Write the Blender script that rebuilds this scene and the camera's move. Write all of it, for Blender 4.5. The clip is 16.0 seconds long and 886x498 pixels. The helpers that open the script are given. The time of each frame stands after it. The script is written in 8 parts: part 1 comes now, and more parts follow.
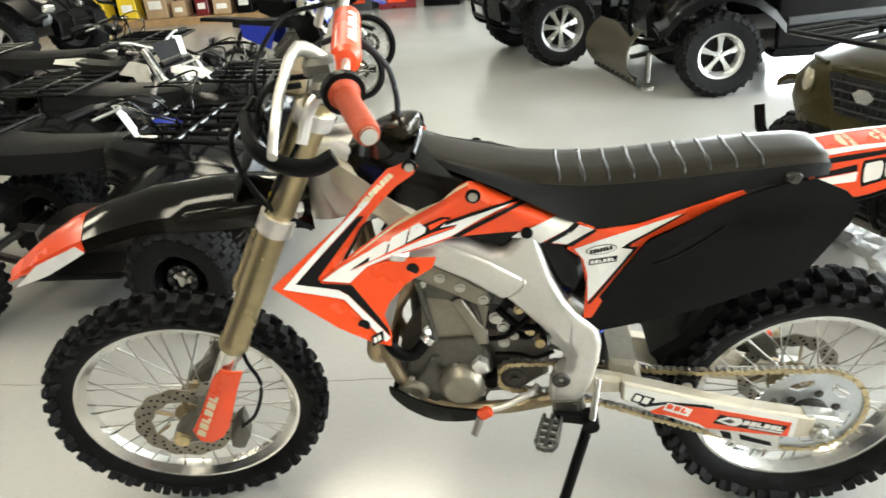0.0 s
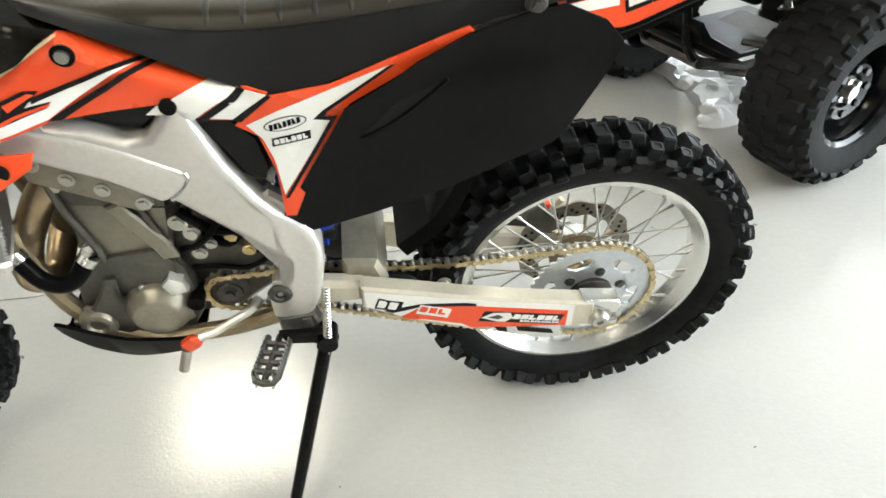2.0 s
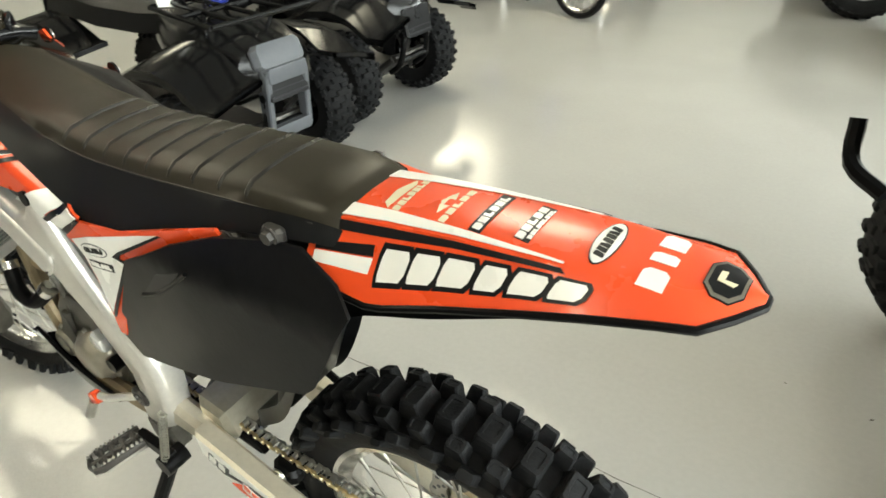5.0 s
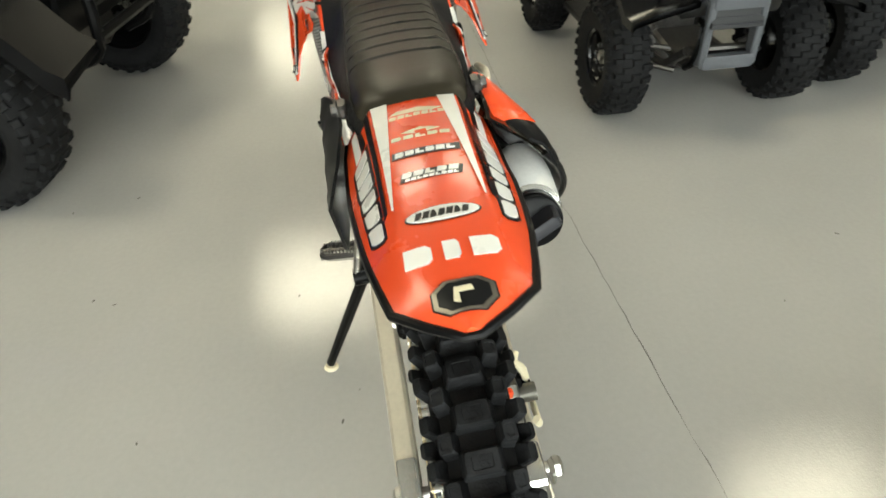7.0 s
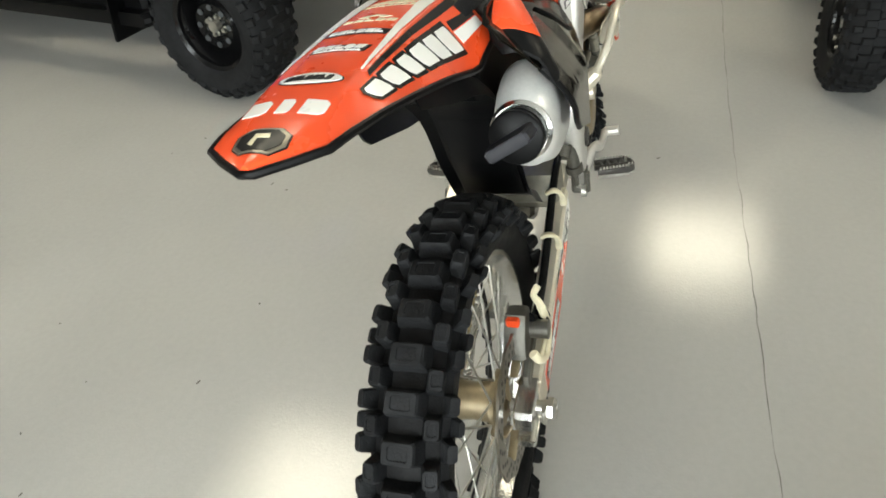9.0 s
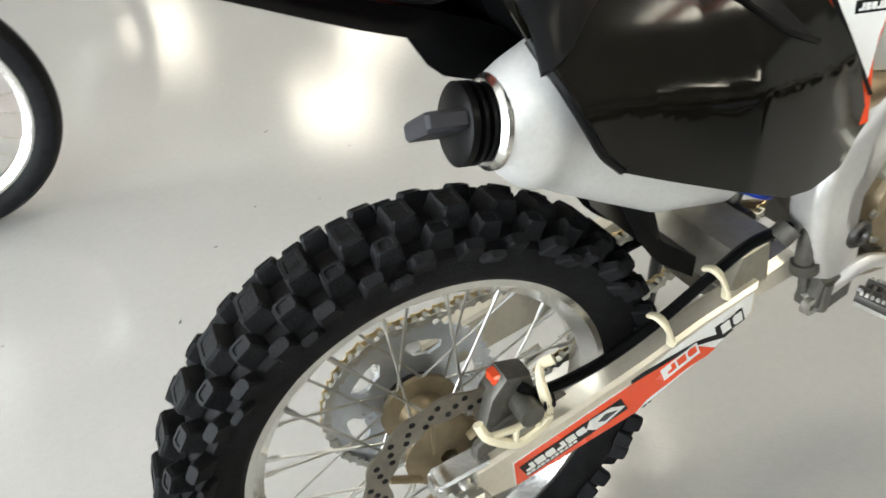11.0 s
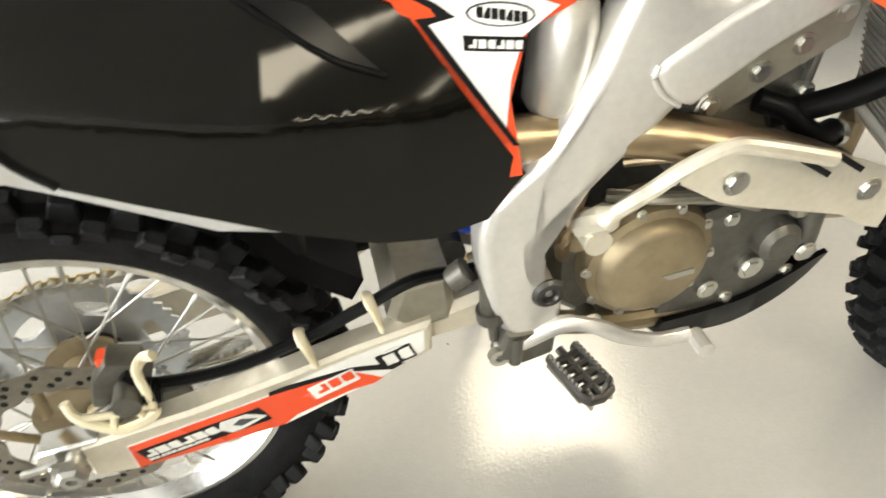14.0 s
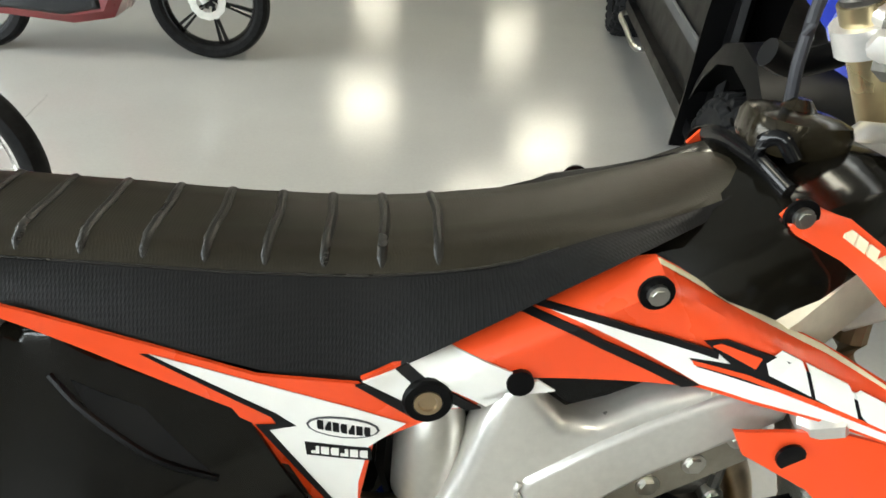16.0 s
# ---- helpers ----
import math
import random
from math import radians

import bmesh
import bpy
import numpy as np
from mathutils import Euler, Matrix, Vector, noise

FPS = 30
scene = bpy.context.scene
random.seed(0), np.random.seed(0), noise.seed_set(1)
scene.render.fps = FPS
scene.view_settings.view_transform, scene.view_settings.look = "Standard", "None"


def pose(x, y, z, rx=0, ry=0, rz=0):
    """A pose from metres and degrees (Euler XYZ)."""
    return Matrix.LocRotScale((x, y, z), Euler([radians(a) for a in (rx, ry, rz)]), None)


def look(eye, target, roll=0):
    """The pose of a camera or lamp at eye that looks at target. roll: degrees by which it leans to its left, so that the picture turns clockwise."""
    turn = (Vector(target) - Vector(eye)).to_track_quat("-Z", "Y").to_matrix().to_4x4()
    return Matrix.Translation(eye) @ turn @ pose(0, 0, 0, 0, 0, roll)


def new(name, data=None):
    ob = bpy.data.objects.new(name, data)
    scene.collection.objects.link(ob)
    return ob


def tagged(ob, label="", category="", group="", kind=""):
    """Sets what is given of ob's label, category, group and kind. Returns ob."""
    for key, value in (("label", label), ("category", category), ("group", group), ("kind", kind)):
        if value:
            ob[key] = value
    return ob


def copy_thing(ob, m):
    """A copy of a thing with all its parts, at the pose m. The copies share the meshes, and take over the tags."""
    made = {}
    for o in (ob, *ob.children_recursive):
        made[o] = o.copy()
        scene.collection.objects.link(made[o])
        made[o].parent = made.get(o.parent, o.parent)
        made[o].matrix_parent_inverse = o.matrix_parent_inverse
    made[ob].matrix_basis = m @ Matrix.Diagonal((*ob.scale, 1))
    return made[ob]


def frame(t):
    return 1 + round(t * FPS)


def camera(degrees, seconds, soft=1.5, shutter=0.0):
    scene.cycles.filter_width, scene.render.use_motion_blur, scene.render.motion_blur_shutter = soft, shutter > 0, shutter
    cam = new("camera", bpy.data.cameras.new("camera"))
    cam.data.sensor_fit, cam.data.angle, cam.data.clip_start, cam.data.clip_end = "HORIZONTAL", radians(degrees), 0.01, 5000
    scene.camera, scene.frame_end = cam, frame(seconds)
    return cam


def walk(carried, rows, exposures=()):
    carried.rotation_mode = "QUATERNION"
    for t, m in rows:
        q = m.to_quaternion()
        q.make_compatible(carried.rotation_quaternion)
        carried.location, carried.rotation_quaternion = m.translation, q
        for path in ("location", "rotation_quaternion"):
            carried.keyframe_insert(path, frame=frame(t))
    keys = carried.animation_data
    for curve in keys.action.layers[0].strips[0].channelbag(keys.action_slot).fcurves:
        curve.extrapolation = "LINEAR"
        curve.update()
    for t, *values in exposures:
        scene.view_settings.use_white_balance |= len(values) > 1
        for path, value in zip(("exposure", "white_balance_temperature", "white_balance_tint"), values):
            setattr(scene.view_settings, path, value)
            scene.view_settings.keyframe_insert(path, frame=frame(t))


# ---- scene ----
EXPO = [(0.0, 0.35, 6500, 4), (1.5, 0.45, 6300, 5), (3.7, 0.40, 6500, 4), (6.0, -0.10, 6900, 0), (7.5, -0.25, 6800, 2), (9.2, -0.25, 6600, 4),
        (11.3, 0.05, 6300, 8), (13.0, 0.20, 6300, 8), (14.2, 0.45, 7000, 8), (15.0, 0.10, 6900, 8), (16.0, -0.10, 6400, 4)]
# the camera and its walk
cam = camera(65.8, 16.0, soft=1.6, shutter=0.25)
PATH = [
    (0.0, (-0.667, -1.411, 1.428), (-0.766, -0.517, 0.991), -4.74),
    (0.5, (-0.539, -1.379, 1.418), (-0.579, -0.490, 0.961), -2.98),
    (1.0, (-0.447, -1.308, 1.397), (-0.415, -0.459, 0.870), -2.92),
    (1.5, (-0.397, -1.150, 1.335), (-0.312, -0.355, 0.734), -1.77),
    (2.0, (-0.357, -1.054, 1.272), (-0.297, -0.282, 0.638), -3.75),
    (2.5, (-0.203, -1.025, 1.214), (-0.196, -0.244, 0.589), -2.41),
    (3.0, (-0.077, -1.005, 1.203), (-0.163, -0.235, 0.570), -3.07),
    (3.5, (0.006, -0.930, 1.224), (-0.130, -0.138, 0.629), -4.40),
    (3.7, (0.051, -0.866, 1.252), (-0.131, -0.055, 0.696), -4.50),
    (5.8, (0.476, -0.463, 1.312), (-0.168, 0.073, 0.766), -0.00),
    (6.0, (0.490, -0.426, 1.316), (-0.185, 0.050, 0.752), -0.49),
    (6.5, (0.558, -0.307, 1.325), (-0.190, -0.055, 0.711), -4.10),
    (7.0, (0.649, -0.158, 1.317), (-0.143, -0.062, 0.715), -2.48),
    (7.5, (0.753, -0.097, 1.292), (-0.035, -0.126, 0.677), -5.84),
    (8.0, (0.845, -0.032, 1.290), (0.082, -0.119, 0.649), -7.01),
    (8.5, (0.787, 0.107, 1.276), (0.030, -0.068, 0.646), -6.26),
    (9.0, (0.690, 0.179, 1.254), (-0.045, -0.077, 0.626), -6.39),
    (9.2, (0.630, 0.182, 1.243), (-0.096, -0.106, 0.618), -8.07),
    (11.3, (0.160, 0.484, 1.107), (-0.043, -0.229, 0.436), -4.37),
    (11.5, (0.154, 0.479, 1.161), (0.011, -0.197, 0.438), -5.16),
    (12.0, (0.104, 0.557, 1.186), (0.052, -0.121, 0.453), -7.20),
    (12.5, (-0.023, 0.625, 1.163), (-0.038, -0.044, 0.420), -1.88),
    (13.0, (-0.126, 0.647, 1.162), (-0.095, -0.031, 0.427), -4.65),
    (13.5, (-0.208, 0.603, 1.141), (-0.316, -0.064, 0.404), -0.97),
    (14.0, (-0.319, 0.537, 1.124), (-0.496, -0.130, 0.400), 1.75),
    (14.5, (-0.399, 0.491, 1.132), (-0.645, -0.199, 0.452), 0.20),
    (15.0, (-0.459, 0.477, 1.170), (-0.721, -0.312, 0.614), 1.52),
    (15.5, (-0.523, 0.465, 1.245), (-0.652, -0.387, 0.738), 2.89),
    (16.0, (-0.519, 0.435, 1.280), (-0.618, -0.403, 0.742), 3.95),
]
walk(cam, [(t, look(eye, target, roll)) for t, eye, target, roll in PATH], EXPO)

LEAN = pose(0, 0, 0.0063, 5.786)  # the bike rests on its side stand
# ---- light: daylight through the shop front, ceiling lamps ----
world = bpy.data.worlds.new("sky")
scene.world = world
world.use_nodes = True
wn = world.node_tree.nodes
sky = wn.new("ShaderNodeTexSky")
sky.sky_type, sky.sun_disc = "NISHITA", False
sky.sun_elevation, sky.sun_rotation = radians(38), radians(100)
wn["Background"].inputs[1].default_value = 0.12
world.node_tree.links.new(sky.outputs[0], wn["Background"].inputs[0])
sun = new("sun", bpy.data.lights.new("sun", "SUN"))
sun.data.energy, sun.data.angle, sun.data.color = 2.5, radians(0.5), (1.0, 0.95, 0.88)
sun.matrix_world = look((30, 12, 40), (0, 0, 0))
CEIL = 4.0
WALL_X = 6.6   # glazed shop front

# ---- materials ----
def material(name, color, rough=0.5, metal=0.0, grain=0.06, scale=40.0, bump=0.05, bump_scale=200.0, stain=0.1, stain_scale=5.0,
             coat=0.0, emission=0.0, transmission=0.0, ior=1.45, rough_var=0.12, random=0.0, stretch=None, spec=0.5, weave=0.0):
    """Principled surface with fine grain, broad stains, uneven gloss and relief."""
    m = bpy.data.materials.new(name)
    m.use_nodes = True
    t = m.node_tree
    n, ln = t.nodes, t.links
    b = n["Principled BSDF"]
    tc = n.new("ShaderNodeTexCoord")
    src = tc.outputs["Object"]
    if stretch:
        mp = n.new("ShaderNodeMapping")
        mp.inputs["Scale"].default_value = stretch
        ln.new(src, mp.inputs[0])
        src = mp.outputs[0]

    def noise_tex(s, d=4.0):
        k = n.new("ShaderNodeTexNoise")
        k.inputs["Scale"].default_value, k.inputs["Detail"].default_value = s, d
        ln.new(src, k.inputs["Vector"])
        return k.outputs["Fac"]

    def math_node(op, a, bb):
        k = n.new("ShaderNodeMath")
        k.operation = op
        for i, v in enumerate((a, bb)):
            if isinstance(v, (int, float)):
                k.inputs[i].default_value = v
            else:
                ln.new(v, k.inputs[i])
        return k.outputs[0]

    fine, broad = noise_tex(scale), noise_tex(stain_scale, 5.0)
    v = math_node("ADD", math_node("MULTIPLY", math_node("SUBTRACT", fine, 0.5), 2 * grain * 2),
                  math_node("MULTIPLY", math_node("SUBTRACT", broad, 0.5), 2 * stain * 2))
    if random:
        oi = n.new("ShaderNodeObjectInfo")
        v = math_node("ADD", v, math_node("MULTIPLY", math_node("SUBTRACT", oi.outputs["Random"], 0.5), 2 * random))
    hsv = n.new("ShaderNodeHueSaturation")
    hsv.inputs["Color"].default_value = (*color, 1)
    ln.new(math_node("ADD", v, 1.0), hsv.inputs["Value"])
    ln.new(hsv.outputs[0], b.inputs["Base Color"])
    b.inputs["Metallic"].default_value = metal
    r = math_node("ADD", rough, math_node("MULTIPLY", math_node("SUBTRACT", broad, 0.5), 2 * rough_var))
    ln.new(r, b.inputs["Roughness"])
    if bump:
        bp = n.new("ShaderNodeBump")
        bp.inputs["Strength"].default_value, bp.inputs["Distance"].default_value = bump, 0.002
        height = noise_tex(bump_scale, 3.0)
        if weave:
            wv = n.new("ShaderNodeTexWave")
            wv.inputs["Scale"].default_value, wv.inputs["Distortion"].default_value = 2 * math.pi / (20 * weave), 0.4
            ln.new(src, wv.inputs["Vector"])
            cross = n.new("ShaderNodeTexWave")
            cross.bands_direction = "DIAGONAL"
            cross.inputs["Scale"].default_value, cross.inputs["Distortion"].default_value = 4 * math.pi / (20 * weave), 0.4
            ln.new(src, cross.inputs["Vector"])
            height = math_node("ADD", math_node("MULTIPLY", height, 0.4), math_node("MULTIPLY", wv.outputs["Fac"], cross.outputs["Fac"]))
        ln.new(height, bp.inputs["Height"])
        ln.new(bp.outputs[0], b.inputs["Normal"])
    b.inputs["Specular IOR Level"].default_value = spec
    b.inputs["Coat Weight"].default_value = coat
    b.inputs["Coat Roughness"].default_value = 0.08
    b.inputs["Transmission Weight"].default_value = transmission
    b.inputs["IOR"].default_value = ior
    if emission:
        b.inputs["Emission Color"].default_value = (*color, 1)
        b.inputs["Emission Strength"].default_value = emission
    return m


M = {}
M["floor"] = material("floor_epoxy", (0.44, 0.435, 0.415), 0.065, 0, 0.03, 60, 0.21, 150, 0.06, 1.2, rough_var=0.03, spec=0.65)
M["wall"] = material("wall_paint", (0.6, 0.58, 0.53), 0.6, bump_scale=120)
M["ceiling"] = material("bare_steel_deck_ceiling", (0.36, 0.355, 0.34), 0.7, 0, 0.1, 20, 0.05, 60, 0.15, 2)
M["rubber"] = material("tyre_rubber", (0.0075, 0.0075, 0.008), 0.55, 0, 0.35, 70, 0.4, 260, 0.6, 26, rough_var=0.25, spec=0.12)
M["tread_rubber"] = material("scuffed_tread_rubber", (0.0105, 0.0109, 0.0118), 0.6, 0, 0.3, 90, 0.45, 300, 0.5, 30, rough_var=0.2, random=0.3, spec=0.14)
M["rubber_dusty"] = material("dusty_tyre_rubber", (0.011, 0.0112, 0.0118), 0.7, 0, 0.25, 50, 0.3, 200, 0.4, 8, spec=0.14)
M["alloy"] = material("polished_alloy", (0.78, 0.77, 0.74), 0.22, 1.0, 0.04, 80, 0.05, 300, 0.08, 12)
M["frame_alloy"] = material("satin_alloy", (0.66, 0.64, 0.60), 0.32, 0.6, 0.05, 120, 0.06, 400, 0.06, 8, rough_var=0.1)
M["cast"] = material("cast_engine_alloy", (0.120, 0.114, 0.098), 0.40, 0.6, 0.14, 90, 0.3, 300, 0.25, 14)
M["steel"] = material("zinc_steel", (0.55, 0.54, 0.5), 0.32, 1.0, 0.08, 90, 0.05, 300, 0.15, 20)
M["dark_steel"] = material("dark_steel", (0.09, 0.085, 0.08), 0.4, 0.8, 0.15, 90, 0.1, 300, 0.2, 20)
M["gold"] = material("gold_chain", (0.62, 0.50, 0.28), 0.35, 0.9, 0.12, 150, 0.05, 300, 0.2, 25)
M["gold_fork"] = material("gold_anodised_tube", (0.40, 0.33, 0.19), 0.3, 0.85, 0.05, 100, 0.03, 300, 0.1, 10)
M["magnesium"] = material("bronze_cover", (0.30, 0.24, 0.15), 0.42, 0.6, 0.1, 80, 0.15, 300, 0.2, 18)
M["red"] = material("red_plastic", (0.78, 0.075, 0.018), 0.28, 0, 0.02, 60, 0.03, 60, 0.05, 7, coat=0.25)
M["white"] = material("white_plastic", (0.80, 0.79, 0.75), 0.3, 0, 0.02, 60, 0.03, 60, 0.05, 7, coat=0.2)
M["cream"] = material("yellowed_white_plastic", (0.72, 0.65, 0.46), 0.4, 0, 0.04, 60, 0.03, 60, 0.12, 12)
M["black"] = material("black_plastic", (0.003, 0.003, 0.0032), 0.34, 0, 0.1, 80, 0.08, 300, 0.2, 9, rough_var=0.12, spec=0.12)
M["black_gloss"] = material("gloss_black_plastic", (0.004, 0.004, 0.0043), 0.16, 0, 0.1, 80, 0.02, 100, 0.2, 5, spec=0.28)
M["plate_black"] = material("scuffed_black_plastic", (0.005, 0.005, 0.0052), 0.33, 0, 0.3, 60, 0.06, 200, 0.4, 6, rough_var=0.16, spec=0.15)
M["ink"] = material("black_print", (0.008, 0.008, 0.0085), 0.3, 0, 0.03, 60, 0.0, spec=0.2)
M["seat"] = material("seat_vinyl", (0.008, 0.008, 0.0082), 0.42, 0, 0.15, 160, 0.15, 700, 0.2, 7, spec=0.18, weave=0.0030)
# browner and lighter than the sides: warm lamp sheen put into the base colour
M["seat_top"] = material("sheen_tinted_seat_top", (0.019, 0.0158, 0.0095), 0.36, 0, 0.12, 160, 0.09, 700, 0.2, 7, spec=0.3, weave=0.0028)
M["gripper"] = material("gripper_vinyl", (0.012, 0.011, 0.009), 0.30, 0, 0.15, 300, 0.3, 700, 0.15, 8, spec=0.42)
# silver-grey alloy, its base tinted cream for the gold reflections on it
M["warm_alloy"] = material("reflection_tinted_alloy", (0.66, 0.61, 0.50), 0.34, 0.55, 0.05, 120, 0.06, 400, 0.1, 8, rough_var=0.1)
M["disc"] = material("worn_disc_steel", (0.27, 0.245, 0.205), 0.35, 0.9, 0.12, 90, 0.05, 300, 0.2, 20)
M["pale_cast"] = material("pale_cast_alloy", (0.28, 0.26, 0.21), 0.36, 0.6, 0.1, 90, 0.15, 300, 0.15, 14)
# base tinted warm to help the golden lamp reflections on the black plastic
M["plate_gloss"] = material("scratched_gloss_black", (0.0050, 0.0044, 0.0030), 0.11, 0, 0.2, 80, 0.03, 30, 0.3, 5, rough_var=0.06, spec=0.34)
M["cap_bronze"] = material("bronzed_black_cap", (0.020, 0.016, 0.009), 0.2, 0.4, 0.2, 80, 0.05, 200, 0.3, 20, spec=0.4)
M["headlight_lens"] = material("clouded_headlight", (0.42, 0.39, 0.30), 0.14, 0.3, 0.15, 60, 0.05, 80, 0.3, 14)
M["sprocket"] = material("bright_zinc_plate", (0.60, 0.63, 0.66), 0.3, 0.8, 0.06, 90, 0.03, 300, 0.12, 14)
M["blue"] = material("blue_anodised", (0.02, 0.06, 0.45), 0.3, 0.3, 0.05)
M["orange_grip"] = material("orange_grip_rubber", (0.38, 0.055, 0.018), 0.55, 0, 0.1, 80, 0.5, 250)
M["pipe"] = material("heat_tinted_titanium", (0.40, 0.31, 0.20), 0.33, 1.0, 0.1, 40, 0.03, 300, 0.3, 12)
M["muffler"] = material("brushed_aluminium", (0.74, 0.735, 0.71), 0.38, 0.5, 0.05, 200, 0.05, 300, 0.05, 6)
M["reservoir"] = material("satin_reservoir_alloy", (0.56, 0.54, 0.49), 0.36, 0.75, 0.05, 120, 0.05, 400, 0.08, 10, rough_var=0.08)
M["radiator"] = material("radiator_core", (0.28, 0.28, 0.27), 0.5, 0.6, 0.1, 100, 0.2, 300)
M["olive"] = material("olive_plastic", (0.040, 0.034, 0.013), 0.3, 0, 0.06, 60, 0.02, 60, 0.15, 4, spec=0.17)
M["grey"] = material("grey_plastic", (0.055, 0.058, 0.062), 0.38, 0, 0.06, 60, 0.05, 100, 0.1, 4)
M["plug_grey"] = material("grey_plug_rubber", (0.022, 0.022, 0.026), 0.5, 0, 0.1, 60, 0.1, 200, 0.1, 8, spec=0.3)
M["bumper_grey"] = material("moulded_grey_plastic", (0.085, 0.09, 0.10), 0.4, 0, 0.06, 60, 0.05, 100, 0.15, 4, spec=0.35)
M["film"] = material("clear_film", (0.93, 0.94, 0.95), 0.12, 0, 0, 1, 0, 1, 0, 1, transmission=0.25, ior=1.35, rough_var=0.05, spec=1.0)
M["bright"] = material("lamp_reflector", (0.85, 0.84, 0.8), 0.2, 0.8)
M["lamp"] = material("lamp_tube", (1.0, 0.91, 0.74), 0.5, emission=15.5)
M["paper"] = material("paper_tag", (0.85, 0.85, 0.82), 0.7)
M["dull_red"] = material("maroon_paint", (0.16, 0.012, 0.016), 0.3, 0, 0.05, coat=0.3)
M["bike_blue"] = material("blue_plastic", (0.02, 0.035, 0.30), 0.3, 0, 0.05)
M["dirt"] = material("crack_filler", (0.12, 0.11, 0.10), 0.8)
M["pale_dirt"] = material("worn_joint", (0.30, 0.29, 0.27), 0.8)
M["wood"] = material("pallet_wood", (0.38, 0.24, 0.12), 0.6, 0, 0.2, 20, 0.3, 60, 0.2, 4)
M["card"] = material("cardboard", (0.42, 0.30, 0.18), 0.8)
M["yellow"] = material("yellow_plastic", (0.75, 0.55, 0.03), 0.4)
M["blade"] = material("plow_steel", (0.10, 0.09, 0.06), 0.35, 0.4, 0.08, 30, 0.1, 60, 0.2, 4)
M["bright_alloy"] = material("bright_cast_alloy", (0.82, 0.82, 0.80), 0.25, 0.7, 0.03, 80, 0.03, 200, 0.05, 6)
M["alloy_dark"] = material("machined_dark_alloy", (0.30, 0.30, 0.30), 0.3, 0.7, 0.1, 60, 0.03, 200, 0.1, 6)
M["yellow_leaf"] = material("dry_leaf", (0.45, 0.32, 0.08), 0.8)

# ---- mesh helpers ----
def bmx():
    return bmesh.new()


def part(name, bm, mat, parent=None, label="", smooth=True, sharp=35):
    """Links a bmesh as ONE mesh object under a thing or a part."""
    me = bpy.data.meshes.new(name)
    bmesh.ops.recalc_face_normals(bm, faces=bm.faces)
    lim = radians(sharp)
    for f in bm.faces:
        f.smooth = smooth
    if smooth:
        for e in bm.edges:
            e.smooth = not (len(e.link_faces) == 2 and e.calc_face_angle(0) > lim)
    bm.to_mesh(me)
    bm.free()
    for m in (mat if isinstance(mat, (list, tuple)) else [mat]):
        me.materials.append(m)
    ob = new(name, me)
    if parent is not None:
        ob.parent = parent
    if label:
        ob["label"] = label
    return ob


def root(name, m, label, category, group="", kind=""):
    e = new(name)
    e.empty_display_size = 0.1
    e.matrix_world = m
    return tagged(e, label, category, group, kind)


def loft(bm, rings, closed=True, caps=True, mat=0):
    """Skin between rings of equal length."""
    vs = [[bm.verts.new(p) for p in r] for r in rings]
    n = len(vs[0])
    for a, b in zip(vs, vs[1:]):
        for i in range(n if closed else n - 1):
            j = (i + 1) % n
            f = bm.faces.new((a[i], a[j], b[j], b[i]))
            f.material_index = mat
    if caps and closed:
        for r in (vs[0], vs[-1]):
            f = bm.faces.new(r)
            f.material_index = mat
    return vs


def frame_of(d):
    d = Vector(d).normalized()
    s = d.orthogonal().normalized() if abs(d.z) > 0.99 else d.cross(Vector((0, 0, 1))).normalized()
    return s, s.cross(d).normalized()


def tube(bm, pts, r, seg=10, mat=0, flat=1.0):
    """A round bar swept along points; r may be one radius or a list."""
    pts = [Vector(p) for p in pts]
    rs = r if isinstance(r, (list, tuple)) else [r] * len(pts)
    rings = []
    for i, p in enumerate(pts):
        d = (pts[min(i + 1, len(pts) - 1)] - pts[max(i - 1, 0)])
        s, u = frame_of(d)
        rings.append([p + rs[i] * (math.cos(2 * math.pi * k / seg) * s + flat * math.sin(2 * math.pi * k / seg) * u) for k in range(seg)])
    return loft(bm, rings, mat=mat)


def bend(pts, n=6):
    """A smooth line (Catmull-Rom) through points."""
    p = [Vector(q) for q in pts]
    p = [2 * p[0] - p[1]] + p + [2 * p[-1] - p[-2]]
    out = []
    for i in range(1, len(p) - 2):
        for k in range(n):
            t = k / n
            out.append(0.5 * ((2 * p[i]) + (p[i + 1] - p[i - 1]) * t + (2 * p[i - 1] - 5 * p[i] + 4 * p[i + 1] - p[i + 2]) * t * t
                              + (3 * p[i] - p[i - 1] - 3 * p[i + 1] + p[i + 2]) * t ** 3))
    return out + [p[-2]]


def lathe(bm, profile, centre, axis=(0, 1, 0), seg=48, closed=True, mat=0):
    """Turns a profile of (radius, along) round an axis."""
    c, a = Vector(centre), Vector(axis).normalized()
    s, u = frame_of(a) if abs(a.y) < 0.99 else (Vector((1, 0, 0)), Vector((0, 0, 1)))
    rings = []
    for k in range(seg):
        w = 2 * math.pi * k / seg
        d = math.cos(w) * s + math.sin(w) * u
        rings.append([bm.verts.new(c + d * r + a * h) for r, h in profile])
    n = len(profile)
    for k in range(seg):
        A, B = rings[k], rings[(k + 1) % seg]
        for i in range(n if closed else n - 1):
            j = (i + 1) % n
            f = bm.faces.new((A[i], A[j], B[j], B[i]))
            f.material_index = mat


